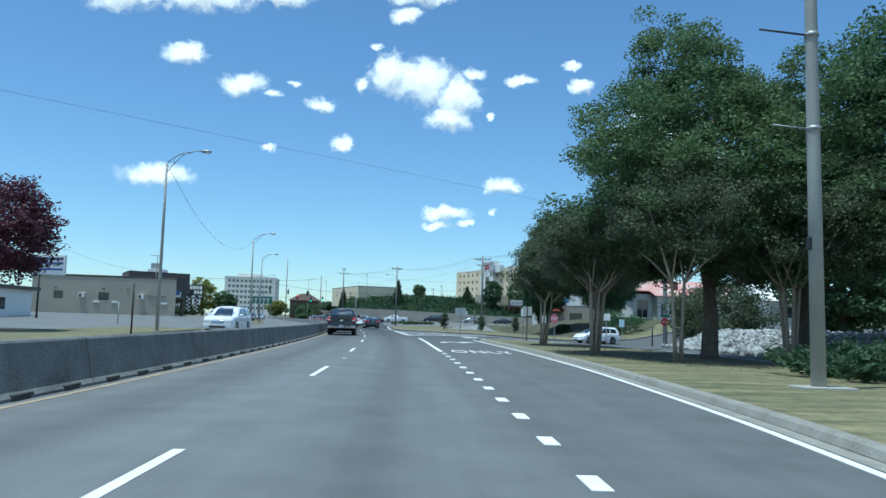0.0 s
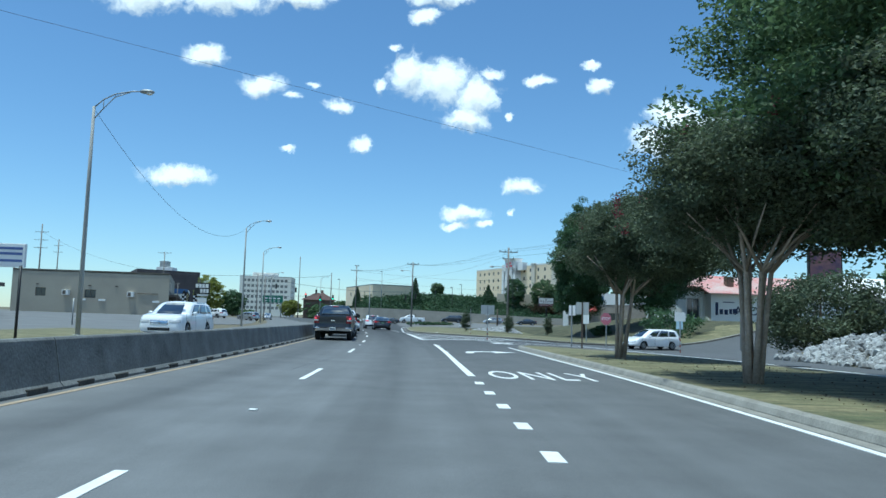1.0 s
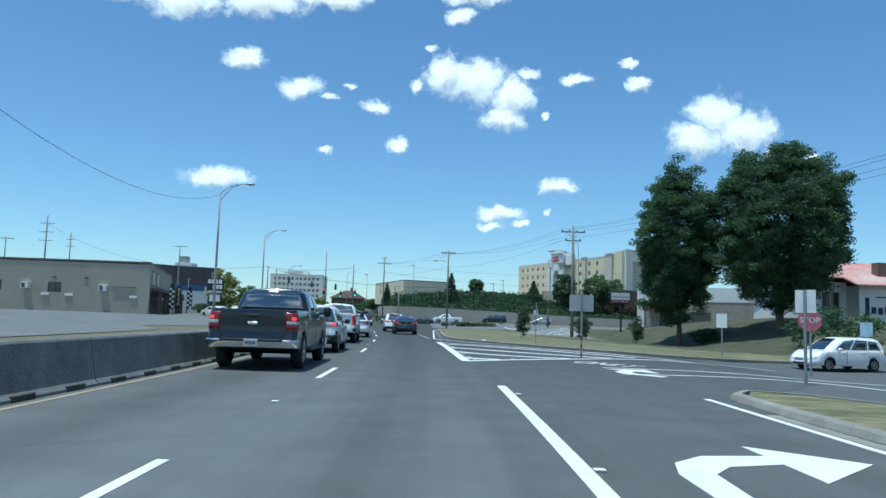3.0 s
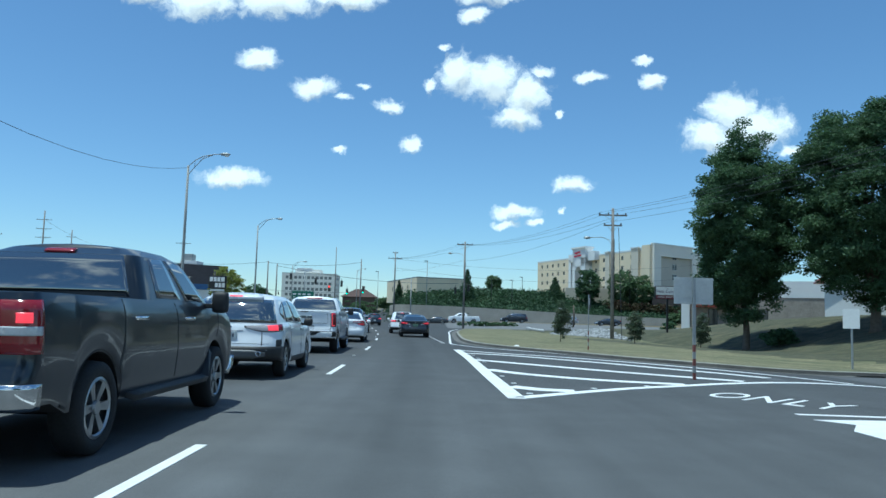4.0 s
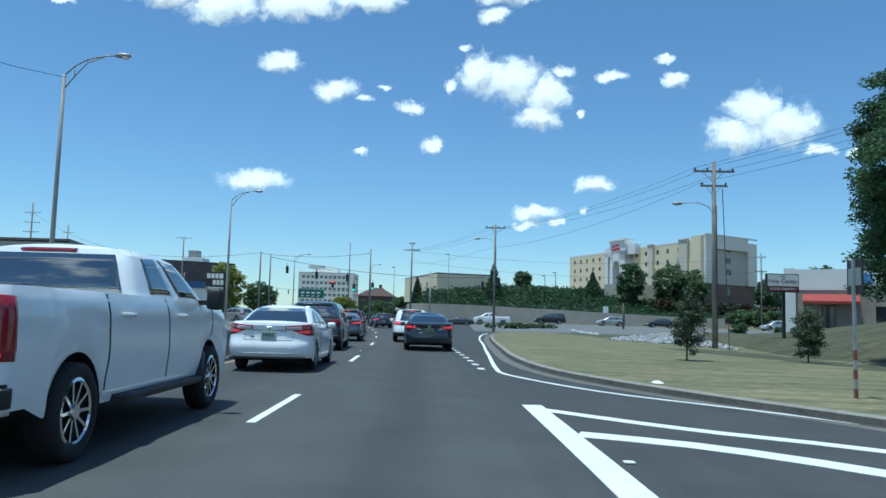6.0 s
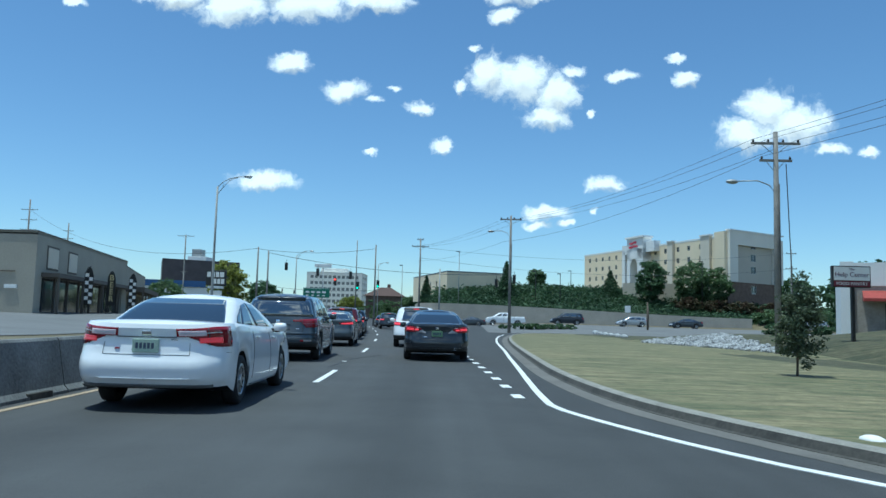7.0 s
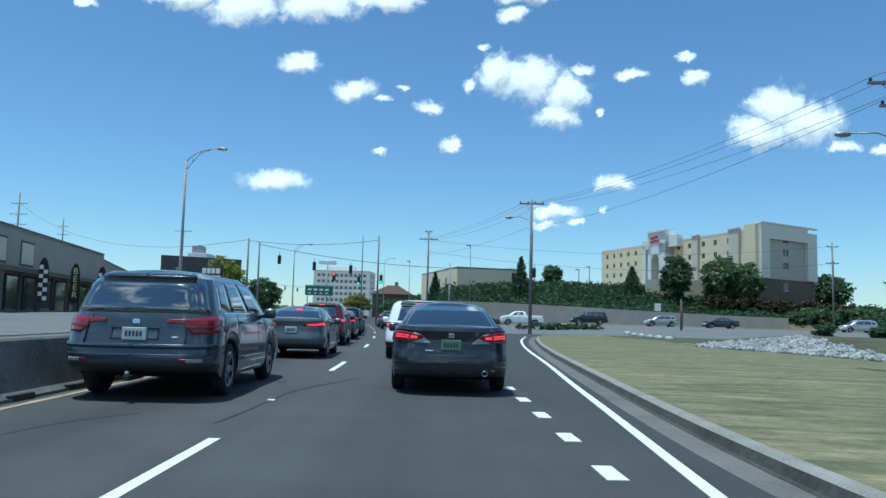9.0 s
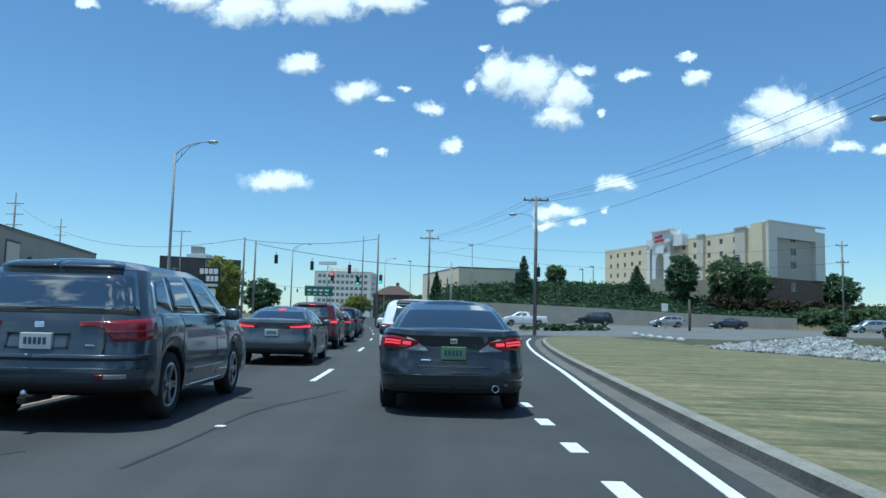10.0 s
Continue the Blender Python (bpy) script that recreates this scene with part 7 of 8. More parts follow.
def sedan(w=1.82, length=4.82, h=1.46, wb=2.78, over_r=1.06, **more):
    over_f = length - wb - over_r
    yr, yf = -over_r, wb + over_f
    s = dict(w=w, wb=wb, h=h, over_r=over_r, over_f=over_f, r=0.325, rim=0.21, tyre_w=0.215, spokes=10, sill=0.2, tail_z=0.3, nose_z=0.22,
             top=[(yr, 1.05), (yr + 0.16, 1.075), (yr + 0.9, 1.07), (wb - 0.35, 0.97), (wb + 0.3, 0.93), (yf - 0.35, 0.80), (yf, 0.68)],
             stations=SEDAN_ST, rr=0.33, rf=0.45, bow_r=0.09, bow_f=0.16, belt=0.90,
             cabin=[(0, yr + 0.48, wb - 0.05, w / 2 * 0.94), (0.35, yr + 0.80, wb - 0.45, w / 2 * 0.87), (0.7, yr + 1.18, wb - 0.9, w / 2 * 0.77), (0.92, yr + 1.5, wb - 1.2, w / 2 * 0.68), (1.0, yr + 1.75, wb - 1.4, w / 2 * 0.60)],
             glass=dict(rear=(0.238, 0.15, 0.93), side=[(0.36, 0.485, 0.2, (0.80, 0.88)), (0.50, 0.655, 0.2, (0.88, 0.84)), (0.31, 0.35, (0.35, 0.22), (0.5, 0.74))]),
             doors=(0.43, 0.545, 0.655), handles=((0.455, 0.80), (0.57, 0.80)), mirror=(wb - 0.75, 0.07), pieces=[], plate=(0, 0.62))
    s.update(more)
    return s


def suv(w=1.88, length=4.6, h=1.68, wb=2.71, over_r=0.95, belt_z=1.08, **more):
    over_f = length - wb - over_r
    yr, yf = -over_r, wb + over_f
    s = dict(w=w, wb=wb, h=h, over_r=over_r, over_f=over_f, r=0.35, rim=0.235, tyre_w=0.225, spokes=5, sill=0.26, tail_z=0.34, nose_z=0.28,
             top=[(yr, belt_z - 0.02), (yr + 0.5, belt_z + 0.02), (wb - 0.35, belt_z - 0.03), (wb + 0.25, belt_z - 0.06), (yf - 0.3, belt_z - 0.2), (yf, belt_z - 0.36)],
             stations=SUV_ST, rr=0.3, rf=0.42, bow_r=0.12, bow_f=0.14, belt=belt_z - 0.08,
             cabin=[(0, yr + 0.14, wb - 0.02, w / 2 * 0.95), (0.4, yr + 0.24, wb - 0.38, w / 2 * 0.88), (0.75, yr + 0.36, wb - 0.75, w / 2 * 0.82), (0.93, yr + 0.42, wb - 1.0, w / 2 * 0.76), (1.0, yr + 0.62, wb - 1.2, w / 2 * 0.68)],
             crr=0.26, cbow_r=0.10,
             glass=dict(rear=(0.20, 0.14, 0.80), side=[(0.315, 0.375, 0.2, (0.66, 0.80)), (0.395, 0.53, 0.17, (0.82, 0.86)), (0.545, 0.675, 0.17, (0.86, 0.80))]),
             doors=(0.40, 0.54, 0.66), handles=((0.43, 0.86), (0.56, 0.86)), mirror=(wb - 0.62, 0.08), pieces=[], plate=(0, 0.55), crown=0.02)
    s.update(more)
    return s


def pickup(w=2.02, length=5.85, h=1.93, wb=3.68, over_r=1.2, top_z=1.36, **more):
    over_f = length - wb - over_r
    yr, yf = -over_r, wb + over_f
    cab_back = wb - 2.55
    s = dict(w=w, wb=wb, h=h, over_r=over_r, over_f=over_f, r=0.40, rim=0.26, tyre_w=0.27, spokes=6, sill=0.42, tail_z=0.52, nose_z=0.42, arch=0.08, inset=0.0,
             top=[(yr, top_z - 0.01), (yr + 0.3, top_z), (wb - 0.5, top_z - 0.02), (wb + 0.1, top_z - 0.06), (yf - 0.25, top_z - 0.14), (yf, top_z - 0.3)],
             stations=TRUCK_ST, rr=0.13, rf=0.3, bow_r=0.03, bow_f=0.1, belt=top_z - 0.09,
             cabin=[(0, cab_back, wb - 0.05, w / 2 * 0.94), (0.4, cab_back + 0.05, wb - 0.42, w / 2 * 0.87), (0.8, cab_back + 0.13, wb - 0.8, w / 2 * 0.79), (0.94, cab_back + 0.2, wb - 0.98, w / 2 * 0.74), (1.0, cab_back + 0.36, wb - 1.15, w / 2 * 0.66)],
             crr=0.15, cbow_r=0.04,
             glass=dict(rear=(0.215, 0.17, 0.86), side=[(0.36, 0.51, 0.17, (0.84, 0.88)), (0.545, 0.69, 0.15, (0.88, 0.82))]),
             doors=(0.415, 0.53, 0.65), handles=((0.445, 0.80), (0.56, 0.80)), mirror=(wb - 0.55, 0.14), mirror_h=0.27, pieces=[], plate=(0, 0.17), crown=0.01, bed=(yr + 0.1, cab_back - 0.06))
    s.update(more)
    return s


def heading(y):
    return math.degrees(-(lane(y + 1) - lane(y - 1)) / 2)


def on_lane(x, y):
    return pose(x, y, 0.002, 0, 0, heading(y + 1.5))


W_PAINT = car_paint("white_car_paint", (0.84, 0.85, 0.86))
W_PEARL = car_paint("silver_white_paint", (0.76, 0.78, 0.80))
K_PAINT = car_paint("black_car_paint", (0.008, 0.013, 0.022), 0.0, 0.28, 0.5)
K_PAINT.node_tree.nodes["Principled BSDF"].inputs["Specular IOR Level"].default_value = 0.45
G_PAINT = car_paint("slate_grey_paint", (0.058, 0.074, 0.092), 0.3)
G2_PAINT = car_paint("mid_grey_paint", (0.10, 0.118, 0.13), 0.3)
D_PAINT = car_paint("charcoal_paint", (0.026, 0.033, 0.042), 0.2)
R_PAINT = car_paint("dark_red_paint", (0.10, 0.012, 0.016), 0.2)
S_PAINT = car_paint("silver_paint", (0.42, 0.43, 0.43), 0.5)

# black pickup
vehicle("pickup_truck", on_lane(-2.15, 54.35), "black crew-cab pickup truck with chrome rear bumper", K_PAINT,
        pickup(w=2.0, h=1.93, wb=3.52, length=5.6, handle_mat=CHROME, mirror_mat=PLASTIC, spokes=6, plate=(0, 0.12), plate_off=0.05, pieces=[
            ("rear_bumper", "B", 0, 0.30, 0.0, 0.21, 0.05, CHROME, True, "chrome rear bumper"),
            ("bumper_step", "B", 0, 0.16, 0.16, 0.22, 0.06, PLASTIC, True, ""),
            ("tail_lamp", "B", 0.168, 0.292, 0.46, 0.93, 0.012, TAIL, True, "upright red tail lamp"),
            ("brake_lamp", "B", 0.20, 0.25, 0.73, 0.82, 0.016, BRAKE, True, "lit brake lamp"),
            ("reverse_lamp", "B", 0.175, 0.285, 0.62, 0.7, 0.016, CLEAR, True, ""),
            ("tailgate_gap", "B", 0.155, 0.158, 0.25, 0.99, 0.003, PLASTIC, True, ""),
            ("gate_handle", "B", -0.03, 0.03, 0.78, 0.88, 0.012, PLASTIC, False, ""),
            ("gate_badge", "B", -0.025, 0.025, 0.6, 0.68, 0.012, CHROME, False, "plain oval badge"),
            ("high_brake_lamp", "C", -0.05, 0.05, 0.9, 0.97, 0.01, TAIL, False, ""),
            ("running_board", "B", 0.43, 0.63, 0.0, 0.06, 0.10, PLASTIC, True, ""),
            ("wheel_lip", "B", 0.33, 0.41, 0.02, 0.05, 0.004, PLASTIC, True, ""),
            ("head_lamp", "B", 0.74, 0.86, 0.6, 0.86, 0.012, CLEAR, True, ""),
            ("front_bumper", "B", 0.72, 1.0, 0.0, 0.3, 0.05, CHROME, True, "chrome front bumper"),
            ("grille", "B", 0.87, 1.0, 0.4, 0.9, 0.015, CHROME, True, "")]), "pickup truck")

# white compact crossover
VALANCE = material("grey_valance_plastic", (0.13, 0.135, 0.14), 0.5, scale=3, fine=30, vary=0.15)
vehicle("crossover", on_lane(-2.22, 63.05), "white compact crossover with dark lower bumper", W_PEARL,
        suv(w=1.87, h=1.66, wb=2.71, belt_z=1.06, spokes=10, rr=0.40, bow_r=0.13, crr=0.30, tail_z=0.36, mirror_mat=PLASTIC, plate=(0, 0.68), exhaust=(-0.58, 0.58), exhaust_z=0.13,
            cabin=[(0, -0.83, 2.69, 0.875), (0.35, -0.76, 2.36, 0.82), (0.7, -0.60, 2.0, 0.75), (0.9, -0.44, 1.74, 0.69), (1.0, -0.20, 1.5, 0.60)],
            glass=dict(rear=(0.27, 0.13, 0.84), side=[(0.322, 0.385, (0.42, 0.22), (0.58, 0.78)), (0.398, 0.53, 0.17, (0.80, 0.87)), (0.545, 0.675, 0.17, (0.87, 0.80))]), pieces=[
            ("lower_bumper", "B", 0, 0.31, 0.0, 0.38, 0.012, PLASTIC, True, "black plastic lower bumper"),
            ("skid_plate", "B", 0, 0.225, lambda t: 0.06 + 0.06 * smooth(0.8, 1, t), lambda t: 0.28 - 0.05 * smooth(0.8, 1, t), 0.022, VALANCE, True, "grey lower valance"),
            ("sill_trim", "B", 0.40, 0.62, 0.0, 0.15, 0.006, PLASTIC, True, ""),
            ("tail_lamp_surround", "B", 0.112, 0.298, lambda t: 0.90 - 0.13 * min(1, t * 1.6), lambda t: 0.945 + 0.015 * t, 0.006, PLASTIC, True, ""),
            ("tail_lamp", "B", 0.122, 0.293, lambda t: 0.895 - 0.11 * min(1, t * 1.6), lambda t: 0.93 + 0.02 * t, 0.012, SMOKE, True, "slim smoky wedge tail lamp"),
            ("tail_lamp_end", "B", 0.268, 0.294, 0.80, 0.948, 0.016, TAIL, True, "red outer tail lamp"),
            ("brake_lamp", "B", 0.232, 0.266, lambda t: 0.81 - 0.01 * t, lambda t: 0.94, 0.018, BRAKE, True, "lit brake lamp"),
            ("spoiler", "C", 0, 0.225, 0.86, 0.98, 0.035, W_PEARL, True, ""),
            ("high_brake_lamp", "C", -0.06, 0.06, 0.875, 0.905, 0.042, BRAKE, False, ""),
            ("wiper", "C", -0.10, 0.03, 0.135, 0.16, 0.018, PLASTIC, False, ""),
            ("gate_gap", "B", 0.212, 0.2145, lambda t: 0.42, lambda t: 0.78, 0.003, PLASTIC, True, ""),
            ("gate_crease", "B", 0, 0.105, 0.80, 0.815, 0.006, VALANCE, True, ""),
            ("gate_release", "B", -0.02, 0.02, 0.50, 0.535, 0.008, PLASTIC, False, ""),
            ("bumper_seam", "B", 0.02, 0.235, 0.455, 0.462, 0.003, VALANCE, True, ""),
            ("badge", "B", -0.016, 0.016, 0.89, 0.93, 0.012, CHROME, False, "plain oval badge"),
            ("side_vent", "B", 0.258, 0.285, 0.38, 0.56, 0.006, PLASTIC, True, ""),
            ("shoulder_crease", "B", 0.34, 0.66, 0.77, 0.785, 0.010, W_PEARL, True, ""),
            ("head_lamp", "B", 0.72, 0.85, 0.7, 0.9, 0.012, CLEAR, True, "")]))

# white full-size pickup
vehicle("pickup_truck", on_lane(-2.74, 73.6), "white full-size pickup truck with chrome tow bumper", W_PEARL,
        pickup(w=2.06, h=1.92, wb=3.75, top_z=1.4, r=0.405, rim=0.275, mirror_mat=PLASTIC, spokes=10, rim_mat=CHROME, plate=(0, 0.155), plate_mat=material("dark_green_plate", (0.07, 0.11, 0.08), 0.5), hitch=True, plate_off=0.05, pieces=[
            ("rear_bumper", "B", 0, 0.295, 0.0, 0.20, 0.045, W_PEARL, True, "white rear bumper"),
            ("bumper_recess", "B", 0, 0.125, lambda t: 0.09 + 0.10 * smooth(0.6, 1.0, t), 0.235, 0.05, PLASTIC, True, "black bumper recess"),
            ("bumper_step", "B", 0.215, 0.295, 0.06, 0.20, 0.05, PLASTIC, True, ""),
            ("bumper_top", "B", 0, 0.29, 0.205, 0.228, 0.02, PLASTIC, True, ""),
            ("tail_lamp", "B", 0.198, 0.296, lambda t: 0.40, lambda t: 0.93 - 0.02 * t, 0.012, TAIL, True, "upright red tail lamp"),
            ("brake_lamp", "B", 0.206, 0.213, 0.45, 0.88, 0.018, BRAKE, True, "lit C-shaped brake lamp"),
            ("brake_lamp", "B", 0.206, 0.245, 0.435, 0.462, 0.018, BRAKE, True, ""),
            ("brake_lamp", "B", 0.206, 0.235, 0.865, 0.89, 0.018, BRAKE, True, ""),
            ("tailgate_gap", "B", 0.192, 0.195, 0.24, 0.99, 0.003, PLASTIC, True, ""),
            ("gate_panel_step", "B", 0, 0.165, 0.52, 0.532, 0.01, VALANCE, True, ""),
            ("gate_panel_side", "B", 0.170, 0.1725, 0.56, 0.90, 0.006, VALANCE, True, ""),
            ("gate_lip", "B", 0, 0.19, 0.955, 1.0, 0.014, W_PEARL, True, ""),
            ("gate_step", "B", 0.0, 0.075, 0.40, 0.44, 0.012, VALANCE, True, ""),
            ("gate_foot", "B", 0.0, 0.19, 0.30, 0.31, 0.004, VALANCE, True, ""),
            ("exhaust_mouth", "B", 0.14, 0.20, 0.0, 0.045, 0.055, CHROME, True, "flat chrome exhaust mouth"),
            ("gate_handle", "B", -0.028, 0.028, 0.93, 0.985, 0.012, PLASTIC, False, ""),
            ("gate_badge", "B", -0.062, -0.024, 0.71, 0.80, 0.014, G2_PAINT, False, "plain grey badge block"),
            ("gate_badge", "B", -0.02, 0.018, 0.71, 0.80, 0.014, G2_PAINT, False, "plain grey badge block"),
            ("gate_badge", "B", 0.022, 0.058, 0.71, 0.80, 0.014, G2_PAINT, False, "plain grey badge block"),
            ("high_brake_lamp", "C", -0.09, 0.09, 0.92, 0.97, 0.01, TAIL, False, ""),
            ("running_board", "B", 0.43, 0.63, 0.0, 0.06, 0.10, PLASTIC, True, ""),
            ("head_lamp", "B", 0.73, 0.86, 0.6, 0.88, 0.012, CLEAR, True, ""),
            ("grille", "B", 0.87, 1.0, 0.3, 0.9, 0.015, CHROME, True, "")]), "pickup truck")

# white saloon
vehicle("saloon_car", on_lane(-2.77, 84.72), "clean white saloon with red and clear tail lamps", W_PAINT,
        sedan(w=1.83, length=4.83, h=1.47, wb=2.78, over_r=1.08, spokes=10, rr=0.36, plate=(0, 0.655), mirror_h=0.14, plate_mat=material("pale_green_plate", (0.42, 0.52, 0.42), 0.5), pieces=[
            ("tail_lamp", "B", 0.132, 0.298, lambda t: 0.80 - 0.17 * smooth(0.28, 0.75, t), lambda t: 0.93 + 0.02 * t, 0.010, TAIL, True, "red wrap-round tail lamp"),
            ("reverse_lamp", "B", 0.142, 0.228, lambda t: 0.815, lambda t: 0.90, 0.015, PINK_LENS, True, "clear inner lamp band"),
            ("reverse_lamp_bar", "B", 0.142, 0.262, lambda t: 0.852, lambda t: 0.864, 0.018, CLEAR, True, ""),
            ("brake_lamp", "B", 0.213, 0.262, lambda t: 0.70 - 0.01 * t, 0.78, 0.016, BRAKE_DIM, True, "lit brake lamp"),
            ("lamp_notch", "B", 0.232, 0.2345, lambda t: 0.66, lambda t: 0.93, 0.014, PLASTIC, True, ""),
            ("boot_gap", "B", 0.186, 0.1885, lambda t: 0.52, lambda t: 0.70, 0.003, VALANCE, True, ""),
            ("boot_gap", "B", 0, 0.187, 0.508, 0.517, 0.003, VALANCE, True, ""),
            ("plate_recess", "B", 0, 0.062, 0.575, 0.735, 0.004, W_PAINT, True, ""),
            ("garnish", "B", 0, 0.132, 0.785, 0.80, 0.012, VALANCE, True, "thin grey boot garnish"),
            ("badge", "B", -0.02, 0.02, 0.825, 0.895, 0.014, CHROME, False, "plain oval badge"),
            ("model_badge", "B", 0.105, 0.135, 0.745, 0.765, 0.010, CHROME, False, "plain chrome badge bar"),
            ("dealer_badge", "B", -0.135, -0.115, 0.59, 0.62, 0.010, TAIL, False, "plain small red badge"),
            ("bumper_crease", "B", 0, 0.20, 0.135, 0.15, 0.016, W_PAINT, True, ""),
            ("bumper_lip", "B", 0, 0.25, 0.0, 0.045, 0.014, VALANCE, True, "grey lower bumper strip"),
            ("flank_seam", "B", 0.275, 0.30, 0.535, 0.541, 0.003, VALANCE, True, ""),
            ("sill_strip", "B", 0.42, 0.62, 0.02, 0.035, 0.012, VALANCE, True, ""),
            ("head_lamp", "B", 0.73, 0.87, 0.55, 0.85, 0.012, CLEAR, True, "")]))

# slate three-row sport utility
vehicle("sport_utility", on_lane(-4.06, 95.2), "slate-grey three-row sport utility with red wrap lamps", G_PAINT,
        suv(w=2.0, length=4.95, h=1.77, wb=2.82, over_r=1.08, belt_z=1.16, r=0.37, rim=0.25, spokes=5, tail_z=0.38, rr=0.36, bow_r=0.09, cbow_r=0.08, crr=0.30, hitch=True, roof_crown=0.06,
            cabin=[(0, -0.92, 2.80, 0.945), (0.35, -0.86, 2.46, 0.89), (0.7, -0.76, 2.08, 0.825), (0.9, -0.64, 1.82, 0.765), (1.0, -0.40, 1.6, 0.68)],
            glass=dict(rear=(0.262, 0.12, 0.84), side=[(0.325, 0.392, (0.30, 0.17), (0.66, 0.80)), (0.400, 0.53, 0.17, (0.81, 0.87)), (0.545, 0.675, 0.17, (0.87, 0.80))]), plate=(0, 0.655), mirror_mat=G_PAINT, pieces=[
            ("lower_bumper", "B", 0, 0.31, 0.0, 0.16, 0.01, PLASTIC, True, "dark lower bumper"),
            ("bumper_strip", "B", 0, 0.28, 0.43, 0.475, 0.03, G_PAINT, True, "bumper step"),
            ("bumper_groove", "B", 0, 0.28, 0.405, 0.43, 0.012, PLASTIC, True, ""),
            ("bumper_strip", "B", 0, 0.27, 0.29, 0.31, 0.016, G_PAINT, True, ""),
            ("fog_reflector", "B", 0.188, 0.208, 0.18, 0.235, 0.016, TAIL, True, "red reflector"),
            ("reverse_lamp", "B", 0.208, 0.243, 0.18, 0.235, 0.016, SMOKE, True, ""),
            ("tail_lamp", "B", 0.128, 0.305, lambda t: 0.845 - 0.19 * smooth(0.38, 0.46, t), lambda t: 0.90 + 0.035 * t, 0.014, TAIL, True, "red wrap-round tail lamp"),
            ("lamp_band", "B", 0.20, 0.298, 0.76, 0.785, 0.020, MAROON, True, ""),
            ("gate_gap", "B", 0.201, 0.2035, 0.47, 0.96, 0.02, PLASTIC, True, ""),
            ("plate_panel", "B", 0, 0.092, 0.555, 0.74, 0.004, G2_PAINT, True, "lighter number plate panel"),
            ("plate_garnish", "B", 0, 0.10, 0.745, 0.765, 0.014, PLASTIC, True, "dark strip over the plate"),
            ("gate_recess", "B", 0.094, 0.098, 0.555, 0.76, 0.006, PLASTIC, True, ""),
            ("badge", "B", -0.015, 0.015, 0.83, 0.90, 0.012, CHROME, False, "plain badge"),
            ("model_badge", "B", 0.148, 0.176, 0.595, 0.615, 0.010, CHROME, False, "plain chrome badge bar"),
            ("spoiler", "C", 0, 0.235, 0.86, 0.97, 0.03, D_PAINT, True, "dark roof spoiler"),
            ("wiper", "C", -0.15, -0.06, 0.15, 0.175, 0.02, PLASTIC, False, ""),
            ("window_trim", "C", 0.318, 0.69, 0.125, 0.145, 0.010, CHROME, True, "chrome window trim"),
            ("window_trim", "C", 0.314, 0.320, lambda t: 0.14, lambda t: 0.70, 0.010, CHROME, True, ""),
            ("chrome_sill", "B", 0.42, 0.62, 0.05, 0.075, 0.01, CHROME, True, ""),
            ("door_moulding", "B", 0.42, 0.62, 0.24, 0.29, 0.012, G2_PAINT, True, ""),
            ("head_lamp", "B", 0.73, 0.86, 0.7, 0.88, 0.012, CLEAR, True, "")]), "sport utility")

# grey compact saloon, brakes on
SMALL_LAMPS = [
    ("tail_lamp", "B", 0.12, 0.29, lambda t: 0.76 - 0.02 * t, lambda t: 0.85 + 0.05 * t, 0.012, TAIL, True, "slim red tail lamp"),
    ("brake_lamp", "B", 0.15, 0.275, lambda t: 0.775 - 0.01 * t, lambda t: 0.82 + 0.03 * t, 0.018, BRAKE, True, "lit brake lamp"),
    ("boot_gap", "B", 0.178, 0.181, 0.45, 0.76, 0.003, PLASTIC, True, ""),
    ("lower_bumper", "B", 0, 0.27, 0.0, 0.12, 0.012, PLASTIC, True, ""),
    ("high_brake_lamp", "C", -0.045, 0.045, 0.86, 0.9, 0.014, BRAKE, False, ""),
    ("head_lamp", "B", 0.73, 0.87, 0.55, 0.85, 0.012, CLEAR, True, "")]
vehicle("saloon_car", on_lane(-4.66, 105.35), "mid-grey compact saloon with lit brake lamps", G2_PAINT,
        sedan(w=1.80, length=4.46, h=1.42, wb=2.64, over_r=0.95, spokes=5, plate=(0, 0.62), pieces=SMALL_LAMPS))

